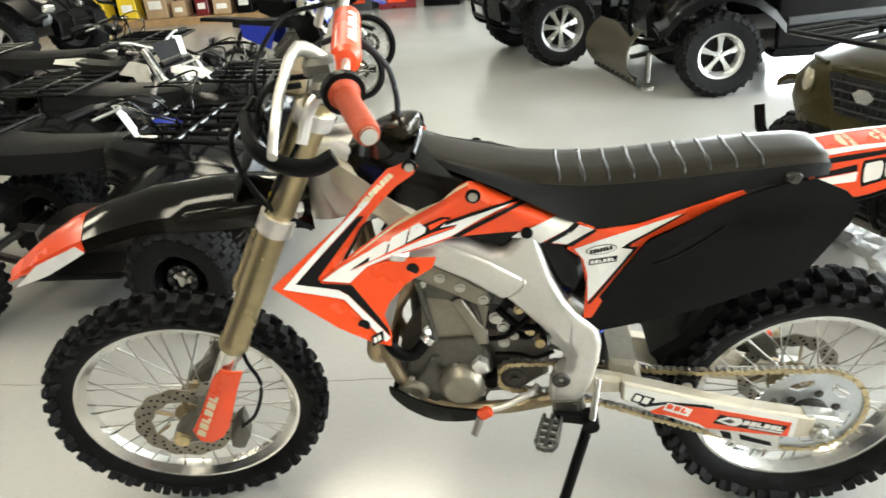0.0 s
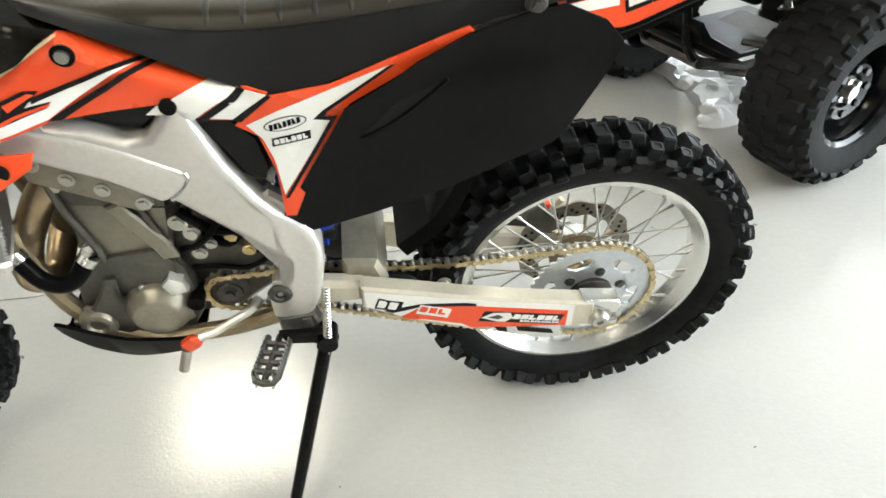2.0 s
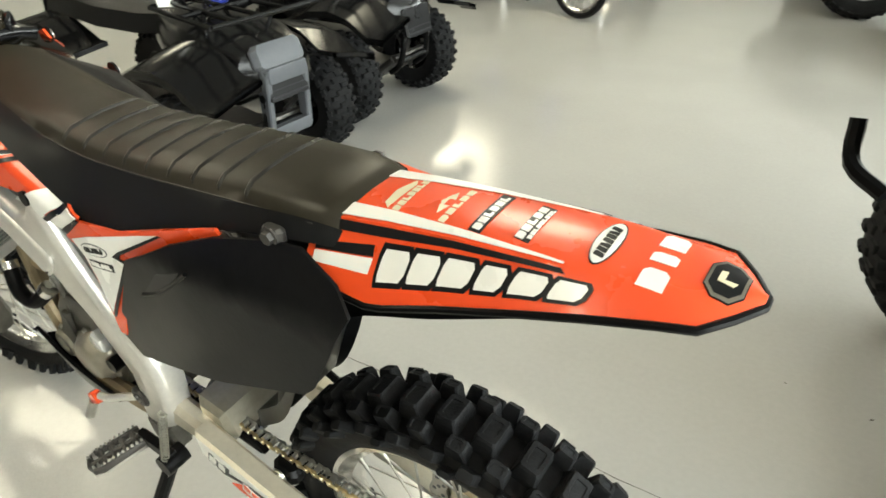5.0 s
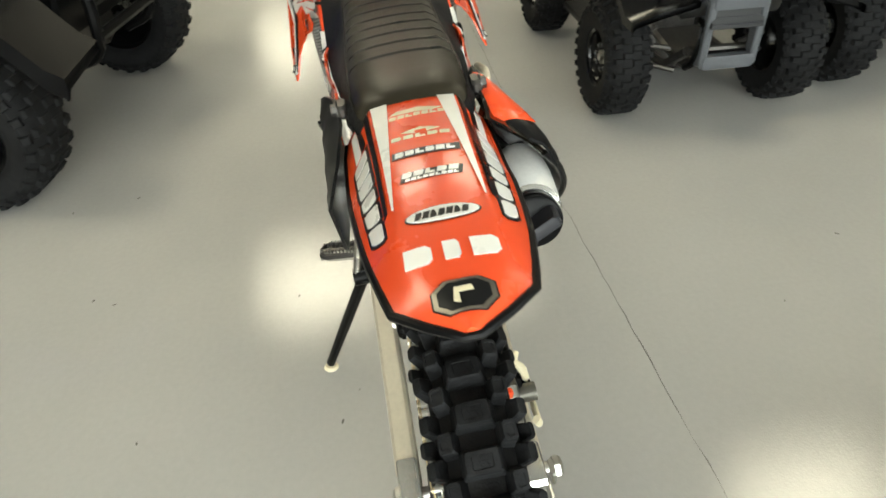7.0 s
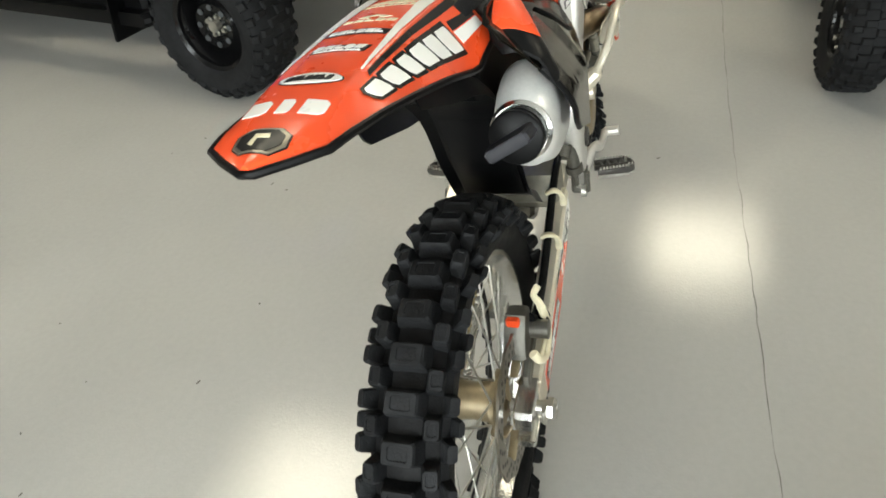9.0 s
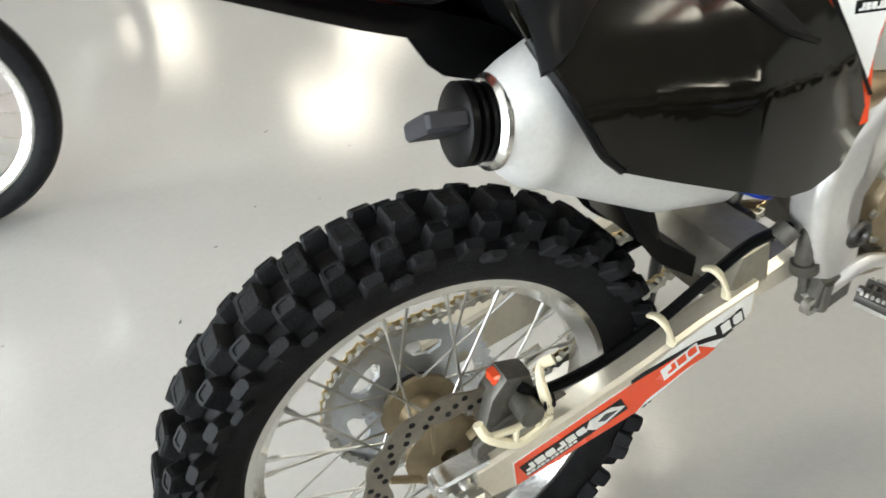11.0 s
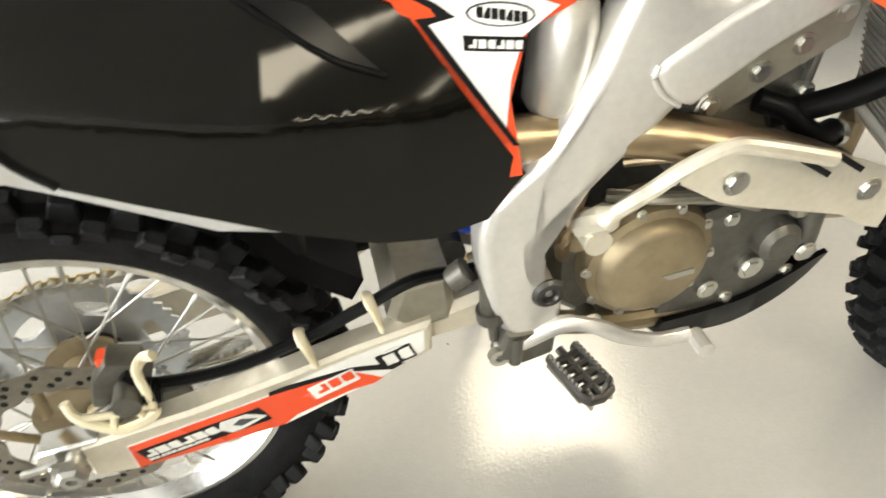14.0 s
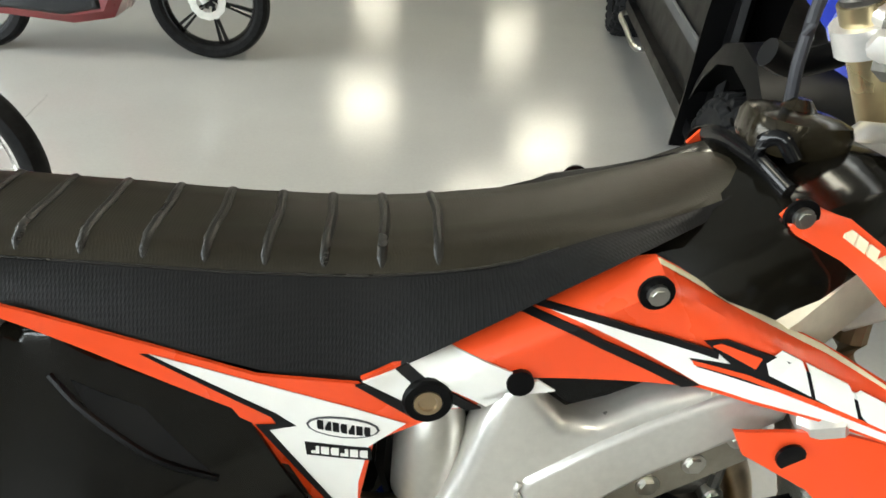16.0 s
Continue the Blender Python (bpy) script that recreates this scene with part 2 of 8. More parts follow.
def box(bm, size, m=None, mat=0, bevel=0.0, taper=1.0):
    """A block, its edges cut by bevel."""
    m = m or Matrix()
    sx, sy, sz = (v / 2 for v in size)
    b = min(bevel, sx * 0.9, sy * 0.9, sz * 0.9)

    def ring(z, dx, k):
        return [m @ Vector((x * k, y * k, z)) for x, y in
                ((-sx + dx, -sy), (sx - dx, -sy), (sx, -sy + dx), (sx, sy - dx), (sx - dx, sy), (-sx + dx, sy), (-sx, sy - dx), (-sx, -sy + dx))]
    if b <= 0:
        return loft(bm, [[m @ Vector((x, y, -sz)) for x, y in ((-sx, -sy), (sx, -sy), (sx, sy), (-sx, sy))],
                         [m @ Vector((x * taper, y * taper, sz)) for x, y in ((-sx, -sy), (sx, -sy), (sx, sy), (-sx, sy))]], mat=mat)
    kx = 1 - b / max(sx, sy)
    return loft(bm, [ring(-sz, b, kx), ring(-sz + b, b, 1), ring(sz - b, b, taper), ring(sz, b, kx * taper)], mat=mat)


def slab(bm, poly, y0, y1, mat=0, bevel=0.0, warp=None, steps=1):
    """A plate cut to an outline in x, z, from y0 to y1; warp moves each corner."""
    warp = warp or (lambda p: p)
    pts = [Vector((x, 0, z)) for x, z in poly]
    area = sum(a.x * b.z - b.x * a.z for a, b in zip(pts, pts[1:] + pts[:1]))
    if area < 0:
        pts.reverse()
    n = len(pts)
    push = []
    for i in range(n):
        a, b, c = pts[i - 1], pts[i], pts[(i + 1) % n]
        n1 = Vector((-(b - a).z, 0, (b - a).x)).normalized()
        n2 = Vector((-(c - b).z, 0, (c - b).x)).normalized()
        h = n1 + n2
        h = h / max(0.35, h.length_squared / 2)
        push.append(h)
    s = 1 if y1 > y0 else -1
    cut = lambda k: [b + h * bevel * (1 - math.sin(k * math.pi / 2 / steps)) for b, h in zip(pts, push)]
    off = lambda k: s * bevel * (1 - math.cos(k * math.pi / 2 / steps))
    levels = [(pts, y0), (pts, y1)] if not bevel else [(cut(k), y0 + off(k)) for k in range(steps + 1)] + [(cut(k), y1 - off(k)) for k in range(steps, -1, -1)]
    rings = [[warp(Vector((p.x, y, p.z))) for p in q] for q, y in levels]
    vs = loft(bm, rings, caps=False, mat=mat)
    caps = []
    for r in (vs[0], vs[-1]):
        f = bm.faces.new(r)
        f.material_index = mat
        caps.append(f)
    bmesh.ops.triangulate(bm, faces=caps)
    return vs


def bolt(bm, p, axis, r=0.009, h=0.006, mat=0):
    """A hexagon bolt head with a washer."""
    a = Vector(axis).normalized()
    p = Vector(p)
    tube(bm, [p, p + a * 0.002], r * 1.45, 14, mat)
    tube(bm, [p + a * 0.002, p + a * h], r, 6, mat)


def lerp(a, b, t):
    return a + (b - a) * t


def along(table, x):
    """A value between rows of (x, value), by straight lines."""
    for (x0, v0), (x1, v1) in zip(table, table[1:]):
        if x <= x1:
            return v0 if x <= x0 else lerp(v0, v1, (x - x0) / (x1 - x0))
    return table[-1][1]


def structure(name, bm, mat, label, category):
    return tagged(part(name, bm, mat, None, "", smooth=False), label, category, kind="structure")


X0, X1, Y0, Y1 = -17.0, WALL_X, -25.0, 12.2
bm = bmx()
box(bm, (X1 - X0 + 0.6, Y1 - Y0 + 0.6, 0.2), pose((X0 + X1) / 2, (Y0 + Y1) / 2, -0.1))
floor = structure("floor", bm, M["floor"], "glossy grey sealed concrete floor with fine cracks", "floor")
bm = bmx()
box(bm, (X1 - X0 + 0.6, Y1 - Y0 + 0.6, 0.2), pose((X0 + X1) / 2, (Y0 + Y1) / 2, CEIL + 0.1))
structure("ceiling", bm, M["ceiling"], "bare grey showroom ceiling", "ceiling")
NW = (2.6, 6.3, 3.1)   # wide opening at the east end of the north wall: from, to, height
for name, sx, sy, px, py in (("wall_north", NW[0] - X0, 0.2, (X0 + NW[0]) / 2, Y1 + 0.1), ("wall_south", X1 - X0, 0.2, (X0 + X1) / 2, Y0 - 0.1),
                             ("wall_west", 0.2, Y1 - Y0, X0 - 0.1, (Y0 + Y1) / 2)):
    bm = bmx()
    box(bm, (sx, sy, CEIL), pose(px, py, CEIL / 2))
    if name == "wall_north":
        box(bm, (X1 - NW[1], 0.2, CEIL), pose((X1 + NW[1]) / 2, py, CEIL / 2))
        box(bm, (NW[1] - NW[0], 0.2, CEIL - NW[2]), pose((NW[0] + NW[1]) / 2, py, (CEIL + NW[2]) / 2))
    structure(name, bm, M["wall"], "plain painted showroom wall", "wall")
# shop front, glazed north of WY
WY = -4.5
bm = bmx()
box(bm, (0.2, Y1 - WY, 0.3), pose(X1 + 0.1, (WY + Y1) / 2, 0.15))
box(bm, (0.2, Y1 - WY, 0.7), pose(X1 + 0.1, (WY + Y1) / 2, CEIL - 0.35))
box(bm, (0.2, WY - Y0, CEIL), pose(X1 + 0.1, (WY + Y0) / 2, CEIL / 2))
structure("wall_east", bm, M["wall"], "wall with the low sill and lintel of the glazed shop front", "wall")
for i in range(5):
    bm = bmx()
    box(bm, (0.16, 0.22, CEIL - 1.0), pose(X1 + 0.1, WY + 0.2 + i * (Y1 - WY - 0.4) / 4, 0.3 + (CEIL - 1.0) / 2))
    structure("window_post", bm, M["grey"], "dark metal post of the shop front", "window post")
ground = bmx()
box(ground, (160, 160, 0.1), pose(X1 + 80.3, 0, -0.25))
structure("ground", ground, M["wall"], "pale forecourt outside the shop front", "ground")

# daylight from the shop front and the north opening
sky_area = new("daylight", bpy.data.lights.new("daylight", "AREA"))
sky_area.data.shape, sky_area.data.size, sky_area.data.size_y = "RECTANGLE", 16.0, 2.9
sky_area.data.energy, sky_area.data.color = 2150, (0.92, 0.96, 1.0)
sky_area.matrix_world = look((X1 - 0.05, (WY + Y1) / 2, 1.85), (0, (WY + Y1) / 2, 1.65))
door_area = new("daylight", bpy.data.lights.new("daylight", "AREA"))
door_area.data.shape, door_area.data.size, door_area.data.size_y = "RECTANGLE", 3.6, 2.9
door_area.data.energy, door_area.data.color = 620, (0.92, 0.96, 1.0)
door_area.matrix_world = look(((NW[0] + NW[1]) / 2, Y1 - 0.02, 1.6), ((NW[0] + NW[1]) / 2, 0, 1.4))

# ceiling lamps
LAMPS = [(-2.0, 3.2), (-2.0, -2.2), (-2.2, -8.7), (-5.9, 1.0), (-5.9, -0.9), (-6.1, 9.0), (-0.3, -13.2), (-3.7, -11.2), (-4.2, -18.4), (-0.5, -22.0), (-14.0, -1.5), (3.7, -2.3), (-10.0, 5.0)]
lamp_a = None
for i, (lx, ly) in enumerate(LAMPS):
    if lamp_a is None:
        lamp_a = root("ceiling_light", pose(lx, ly, CEIL - 0.04), "bright square fluorescent ceiling light", "ceiling light", "ceiling lights")
        bm = bmx()
        box(bm, (1.24, 1.24, 0.06), pose(0, 0, 0.01), bevel=0.01)
        part("frame", bm, M["white"], lamp_a, smooth=False)
        bm = bmx()
        box(bm, (1.16, 1.16, 0.02), pose(0, 0, -0.032))
        part("diffuser", bm, M["lamp"], lamp_a, "glowing diffuser", smooth=False)
    else:
        copy_thing(lamp_a, pose(lx, ly, CEIL - 0.04))

# ---- the dirt bike: in its own frame x runs to the rear, y to its right, z up ----
bike = root("dirt_bike", LEAN, "red and white used motocross bike leaning on its side stand", "motorcycle")
RA, FA = Vector((0, 0, 0.34)), Vector((-1.502, 0, 0.347))   # axles
STEER = Matrix.Translation((-1.03, 0, 1.06)) @ Matrix.Rotation(radians(10.5), 4, Vector((0.46, 0, 0.888))) @ Matrix.Translation((1.03, 0, -1.06))


def knob(bm, c, ang, y, r0, r1, ln, wd, lean=0.0):
    """A tread block on a wheel at c: a tapered block that stands out from r0 to r1."""
    d, tng = Vector((math.cos(ang), 0, math.sin(ang))), Vector((-math.sin(ang), 0, math.cos(ang)))
    a = Vector((0, 1, 0))
    out = (d * math.cos(lean) + a * math.sin(lean)).normalized()
    side = (a * math.cos(lean) - d * math.sin(lean)).normalized()
    base = c + d * r0 + a * y
    rings = []
    for h, k in ((0.0, 1.16), (0.82, 0.97), (1.0, 0.78)):
        o = base + out * (r1 - r0) * h
        rings.append([o + tng * sx * ln * k / 2 + side * sy * wd * k / 2 for sx, sy in ((-1, -1), (1, -1), (1, 1), (-1, 1))])
    loft(bm, rings)


def tyre_mesh(c, r_out, half, bead, scale):
    """Carcass of an off-road tyre."""
    bm = bmx()
    rb = r_out - 0.016 * scale
    prof = [(bead, -half * 0.55), (bead + 0.012, -half * 0.82), (lerp(bead, rb, 0.45), -half * 0.98), (lerp(bead, rb, 0.72), -half * 0.96), (rb - 0.012, -half * 0.74),
            (rb - 0.002, -half * 0.38), (rb, 0)]
    prof += [(r, -h) for r, h in reversed(prof[:-1])]
    lathe(bm, prof, c, seg=96, closed=False)
    return bm


def block_mesh(name, y, r0, r1, ln, wd, lean, groove=False):
    """One moulded tread block at angle 0 of a wheel centred on the origin, with a worn, chamfered top."""
    bm = bmx()
    out = Vector((math.cos(lean), math.sin(lean), 0))
    side = Vector((-math.sin(lean), math.cos(lean), 0))
    tng = Vector((0, 0, 1))
    base = Vector((r0, y, 0))
    h = r1 - r0

    def ring(k, up, cut):
        o = base + out * h * up
        x, w = ln * k / 2, wd * k / 2
        q = [(-x + cut, -w), (x - cut, -w), (x, -w + cut), (x, w - cut), (x - cut, w), (-x + cut, w), (-x, w - cut), (-x, -w + cut)]
        return [o + tng * u + side * v for u, v in q]
    rings = [ring(1.22, 0.0, 0.002), ring(1.04, 0.55, 0.002), ring(0.98, 0.86, 0.0025), ring(0.88, 1.0, 0.003)]
    if groove:
        rings += [ring(0.58, 1.0, 0.002), ring(0.54, 0.94, 0.002)]
    loft(bm, rings)
    for f in bm.faces:
        f.smooth = False
    me = bpy.data.meshes.new(name)
    bmesh.ops.recalc_face_normals(bm, faces=bm.faces)
    bm.to_mesh(me)
    bm.free()
    me.materials.append(M["tread_rubber"])
    return me


def tread(rim, c, r_out, half, pitches, scale):
    """Tread blocks: a wide block in the middle, a pair between each two, and shoulder blocks down each side."""
    w = half
    d = 0.020 * scale
    st = 2 * math.pi / pitches
    kinds = []
    for s in (-1, 1):
        kinds.append((block_mesh("tread_block", s * w * 0.60, r_out - d - 0.012, r_out - 0.0055, 0.027 * scale, w * 0.37, s * 0.30, True), 0.5, 1))
        kinds.append((block_mesh("tread_block", s * w * 0.89, r_out - d - 0.022, r_out - 0.018 * scale, 0.024 * scale, w * 0.27, s * 0.66), 0.02, 1))
        kinds.append((block_mesh("tread_block", s * w * 0.98, r_out - d - 0.030, r_out - 0.028 * scale, 0.021 * scale, w * 0.17, s * 0.85), 0.52, 2))
    kinds.append((block_mesh("tread_block", 0.0, r_out - d - 0.004, r_out, 0.030 * scale, w * 0.84, 0.0, True), 0.0, 1))
    rng = random.Random(pitches)
    for i in range(pitches):
        for me, phase, every in kinds:
            if i % every:
                continue
            ob = new("tread_block", me)
            ob.parent = rim
            ob.matrix_local = Matrix.Translation(c) @ Matrix.Rotation(-(st * (i + phase) + rng.uniform(-0.003, 0.003)), 4, "Y")


def rim_mesh(c, r, hw):
    bm = bmx()
    prof = [(r, -hw), (r, -hw + 0.003), (r - 0.010, -hw + 0.006), (r - 0.015, -hw * 0.45), (r - 0.022, -hw * 0.3), (r - 0.022, hw * 0.3), (r - 0.015, hw * 0.45), (r - 0.010, hw - 0.006),
            (r, hw - 0.003), (r, hw), (r - 0.012, hw), (r - 0.022, hw * 0.66), (r - 0.030, hw * 0.42), (r - 0.031, 0), (r - 0.030, -hw * 0.42), (r - 0.022, -hw * 0.66), (r - 0.012, -hw)]
    lathe(bm, prof, c, seg=96)
    return bm


def disc_mesh(c, y, r, inner, th=0.004, waves=12):
    """A wavy brake disc with rows of holes."""
    bm = bmx()
    n = 96
    ring_o, ring_i = [], []
    for k in range(n):
        a = 2 * math.pi * k / n
        ro = r * (1 + 0.022 * math.cos(waves * a))
        ri = inner * (1 - 0.03 * math.cos(waves * a))
        ring_o.append((ro, a))
        ring_i.append((ri, a))
    def pt(ra, yy):
        return c + Vector((ra[0] * math.cos(ra[1]), yy, ra[0] * math.sin(ra[1])))
    loft(bm, [[pt(q, y - th / 2) for q in ring_o], [pt(q, y + th / 2) for q in ring_o], [pt(q, y + th / 2) for q in ring_i], [pt(q, y - th / 2) for q in ring_i],
              [pt(q, y - th / 2) for q in ring_o]], caps=False)
    return bm


def carrier_arms(c, y, inner, mat, parent):
    for i in range(6):
        a = 2 * math.pi * i / 6
        p = c + Vector((math.cos(a) * inner * 0.52, y, math.sin(a) * inner * 0.52))
        q = c + Vector((math.cos(a + 0.3) * inner * 1.03, y, math.sin(a + 0.3) * inner * 1.03))
        bm = bmx()
        tube(bm, [p, q], 0.007, 6, flat=0.35)
        part("carrier_arm", bm, mat, parent)


def disc_holes(c, y, r, inner):
    bm = bmx()
    for k in range(60):
        a = 2 * math.pi * k / 60
        rr = lerp(inner, r, (0.22, 0.5, 0.78)[k % 3])
        p = c + Vector((rr * math.cos(a), y, rr * math.sin(a)))
        tube(bm, [p - Vector((0, 0.0024, 0)), p + Vector((0, 0.0024, 0))], 0.0042, 8)
    return bm


def wheel(name, c, r_rim, hw, tyre, blocks_of, hub_r, hub_w, spokes):
    rim = part(name, rim_mesh(c, r_rim, hw), M["alloy"], bike, "polished silver alloy rim and wheel")
    obs = [rim, part("tyre", tyre, M["rubber"], rim, "black knobbly off-road tyre", sharp=40)]
    tread(rim, c, *blocks_of)
    bm = bmx()
    lathe(bm, [(0.012, -hub_w), (hub_r * 0.55, -hub_w), (hub_r, -hub_w * 0.86), (hub_r, -hub_w * 0.70), (hub_r * 0.62, -hub_w * 0.6), (hub_r * 0.55, 0), (hub_r * 0.62, hub_w * 0.6), (hub_r, hub_w * 0.70),
               (hub_r, hub_w * 0.86), (hub_r * 0.55, hub_w), (0.012, hub_w)], c, seg=40)
    obs.append(part("hub", bm, M["magnesium"], rim))
    mesh = None
    for i in range(spokes):
        s = -1 if i % 2 else 1
        a = 2 * math.pi * i / spokes
        turn = (0.55 if (i // 2) % 2 else -0.55)
        p = c + Vector((math.cos(a + turn) * hub_r * 0.93, s * hub_w * 0.78, math.sin(a + turn) * hub_r * 0.93))
        q = c + Vector((math.cos(a) * (r_rim - 0.026), s * hw * 0.16, math.sin(a) * (r_rim - 0.026)))
        bm = bmx()
        n = q + (p - q).normalized() * 0.022
        tube(bm, [p, n], 0.0019, 6)
        tube(bm, [n, q], 0.0034, 6)
        obs.append(part("spoke", bm, M["steel"], rim))
    return rim, obs


rear_wheel, _ = wheel("rear_wheel", RA, 0.254, 0.034, tyre_mesh(RA, 0.341, 0.054, 0.247, 1.25), (0.342, 0.0535, 36, 1.0), 0.056, 0.052, 36)
front_wheel, front_obs = wheel("front_wheel", FA, 0.280, 0.026, tyre_mesh(FA, 0.349, 0.043, 0.273, 1.0), (0.350, 0.043, 40, 0.85), 0.034, 0.046, 36)
front_wheel.matrix_local = STEER

# ---- panels: half width of the bodywork, and thin skins that follow it ----
def half(x, z):
    s = max(0, -0.505 * (x + 0.736) - 0.863 * (z - 0.963))
    sh = 0.122 + 0.18 * s + 0.5 * s * s
    rr = along([(-0.65, 0.122), (-0.5, 0.120), (-0.25, 0.095), (-0.05, 0.09)], x) + 0.10 * max(0, 0.9 - z) * along([(-0.5, 0.3), (-0.3, 1)], x)
    return lerp(sh, rr, min(1, max(0, (x + 0.82) / 0.17)))


def tuck(x, z):
    """How far the tank panel turns in under the seat along its upper edge."""
    top = along([(-1.0, 0.88), (-0.883, 0.936), (-0.743, 1.000), (-0.664, 0.963), (-0.508, 0.889)], x)
    return 0.034 * min(1, max(0, 1 - (top - z) / 0.036)) ** 1.3 * min(1, max(0, (x + 0.98) / 0.12)) * min(1, max(0, (-0.52 - x) / 0.06))


def tucked(x, z):
    return half(x, z) - tuck(x, z)


def arm_tuck(x, z):
    return 0.026 * min(1, max(0, (z - 0.985) / 0.045))


def arm_half(x, z):
    return half(x, z) - arm_tuck(x, z)


def plate_left(x, z):
    return lerp(0.088, along([(-0.52, 0.126), (-0.3, 0.130), (-0.08, 0.122)], x), min(1, max(0, (0.955 - z) / 0.07)))


def plate_right(x, z):
    return lerp(0.089, along([(-0.52, 0.126), (-0.42, 0.150), (-0.3, 0.176), (-0.08, 0.184)], x), min(1, max(0, (along([(-0.42, 0.872), (-0.25, 0.900), (-0.14, 0.928), (-0.08, 0.938)], x) - z) / 0.105)) ** 0.68)


def skin(poly, place, th=0.003, fine=0.03, bm=None, mat=0):
    """A sheet cut to an outline, laid on a curved surface by place(a, b, lift)."""
    bm = bm or bmx()
    old = set(bm.faces)
    vs = [bm.verts.new((a, b, 0)) for a, b in poly]
    bm.faces.new(vs)
    for _ in range(5):
        bmesh.ops.triangulate(bm, faces=[f for f in bm.faces if f not in old])
        long = [e for e in bm.edges if e.calc_length() > fine and all(f not in old for f in e.link_faces)]
        if not long:
            break
        bmesh.ops.subdivide_edges(bm, edges=long, cuts=1)
    bmesh.ops.triangulate(bm, faces=[f for f in bm.faces if f not in old])
    faces = [f for f in bm.faces if f not in old]
    verts = list({v for f in faces for v in f.verts})
    flat = {v: (v.co.x, v.co.y) for v in verts}
    rim = [e for e in bm.edges if len(e.link_faces) == 1 and e.link_faces[0] not in old]
    low = {v: bm.verts.new(place(*flat[v], -th)) for v in verts}
    for v in verts:
        v.co = place(*flat[v], 0)
    for f in faces:
        f.material_index = mat
        g = bm.faces.new([low[v] for v in reversed(f.verts)])
        g.material_index = mat
    for e in rim:
        a, b = e.verts
        g = bm.faces.new((a, b, low[b], low[a]))
        g.material_index = mat
    return bm


def on(fn, side, lift=0.0):
    if fn is arm_half:
        return lambda x, z, d: Vector((x, side * (fn(x, z) + lift + d), z - 0.5 * arm_tuck(x, z)))
    if fn is tucked:
        return lambda x, z, d: Vector((x, side * (fn(x, z) + lift + d), z - 0.5 * tuck(x, z)))
    return lambda x, z, d: Vector((x, side * (fn(x, z) + lift + d), z))


def blocks(n, w, h, slant=0.2, gap=0.18, cut=0.34):
    """Plain shapes in the rhythm of a printed mark: n slanted blocks, every other one notched."""
    out = []
    step = w / n
    for i in range(n):
        x0, x1 = -w / 2 + i * step, -w / 2 + (i + 1 - gap) * step
        k = slant * h
        sk = lambda x, y: (x + slant * (y), y)
        if i % 3 == 1:
            out.append([sk(x0, -h / 2), sk(x0 + (x1 - x0) * 0.34, -h / 2), sk(lerp(x0, x1, 0.5), h * 0.1), sk(x1 - (x1 - x0) * 0.34, -h / 2), sk(x1, -h / 2), sk(x1, h / 2), sk(x0, h / 2)])
        elif i % 3 == 2:
            out.append([sk(x0, -h / 2), sk(x1, -h / 2), sk(x1, -h * 0.15), sk(lerp(x0, x1, 0.45), -h * 0.15), sk(lerp(x0, x1, 0.45), h / 2), sk(x0, h / 2)])
        else:
            out.append([sk(x0, -h / 2), sk(lerp(x0, x1, 0.8), -h / 2), sk(x1, -h * 0.3), sk(x1, h * 0.3), sk(lerp(x0, x1, 0.8), h / 2), sk(x0, h / 2)])
    return out


def turned(polys, a, b, deg, flip=1):
    c, s = math.cos(radians(deg)), math.sin(radians(deg))
    return [[(a + flip * (x * c - y * s), b + x * s + y * c) for x, y in p] for p in polys]


def decal(name, polys, place_fn, side, lift, mat, parent, label=""):
    for p in polys:
        ob = part(name, skin(p, on(place_fn, side, lift + (0.0018 if place_fn in (tucked, arm_half) else 0.0)), 0.0022 if place_fn in (tucked, arm_half) else 0.0007, 0.014 if place_fn in (tucked, arm_half) else 0.03), mat, parent, label)
    return ob


def grow(w, h, k, slant=0.2, a=0, b=0):
    return [[(-w / 2 - k - slant * (h / 2 + k), -h / 2 - k), (w / 2 + k - slant * (h / 2 + k), -h / 2 - k), (w / 2 + k + slant * (h / 2 + k), h / 2 + k), (-w / 2 - k + slant * (h / 2 + k), h / 2 + k)]]


# ---- shrouds and side panels with their graphics, left and right ----
ARM = [(-0.849, 1.043), (-0.837, 1.030), (-0.846, 1.014), (-0.877, 0.995), (-0.928, 0.947), (-0.989, 0.868), (-1.030, 0.838), (-0.977, 0.826), (-0.942, 0.850), (-0.889, 0.858), (-0.812, 0.850),
       (-0.820, 0.832), (-0.872, 0.808), (-0.905, 0.778), (-0.918, 0.754), (-0.906, 0.715), (-0.908, 0.695), (-0.948, 0.711), (-1.005, 0.745), (-1.122, 0.836), (-0.988, 0.933), (-0.894, 1.029)]
PANEL = [(-0.989, 0.866), (-0.883, 0.928), (-0.801, 0.964), (-0.743, 0.995), (-0.728, 0.993), (-0.664, 0.957), (-0.585, 0.919), (-0.508, 0.884), (-0.542, 0.847), (-0.600, 0.856), (-0.645, 0.884), (-0.779, 0.884),
         (-0.888, 0.864), (-0.942, 0.850), (-0.977, 0.824), (-1.032, 0.838)]
SIDE = [(-0.560, 0.842), (-0.506, 0.880), (-0.426, 0.884), (-0.236, 0.938), (-0.228, 0.930), (-0.405, 0.852), (-0.440, 0.798), (-0.448, 0.796), (-0.508, 0.676), (-0.524, 0.677), (-0.521, 0.760), (-0.533, 0.822)]
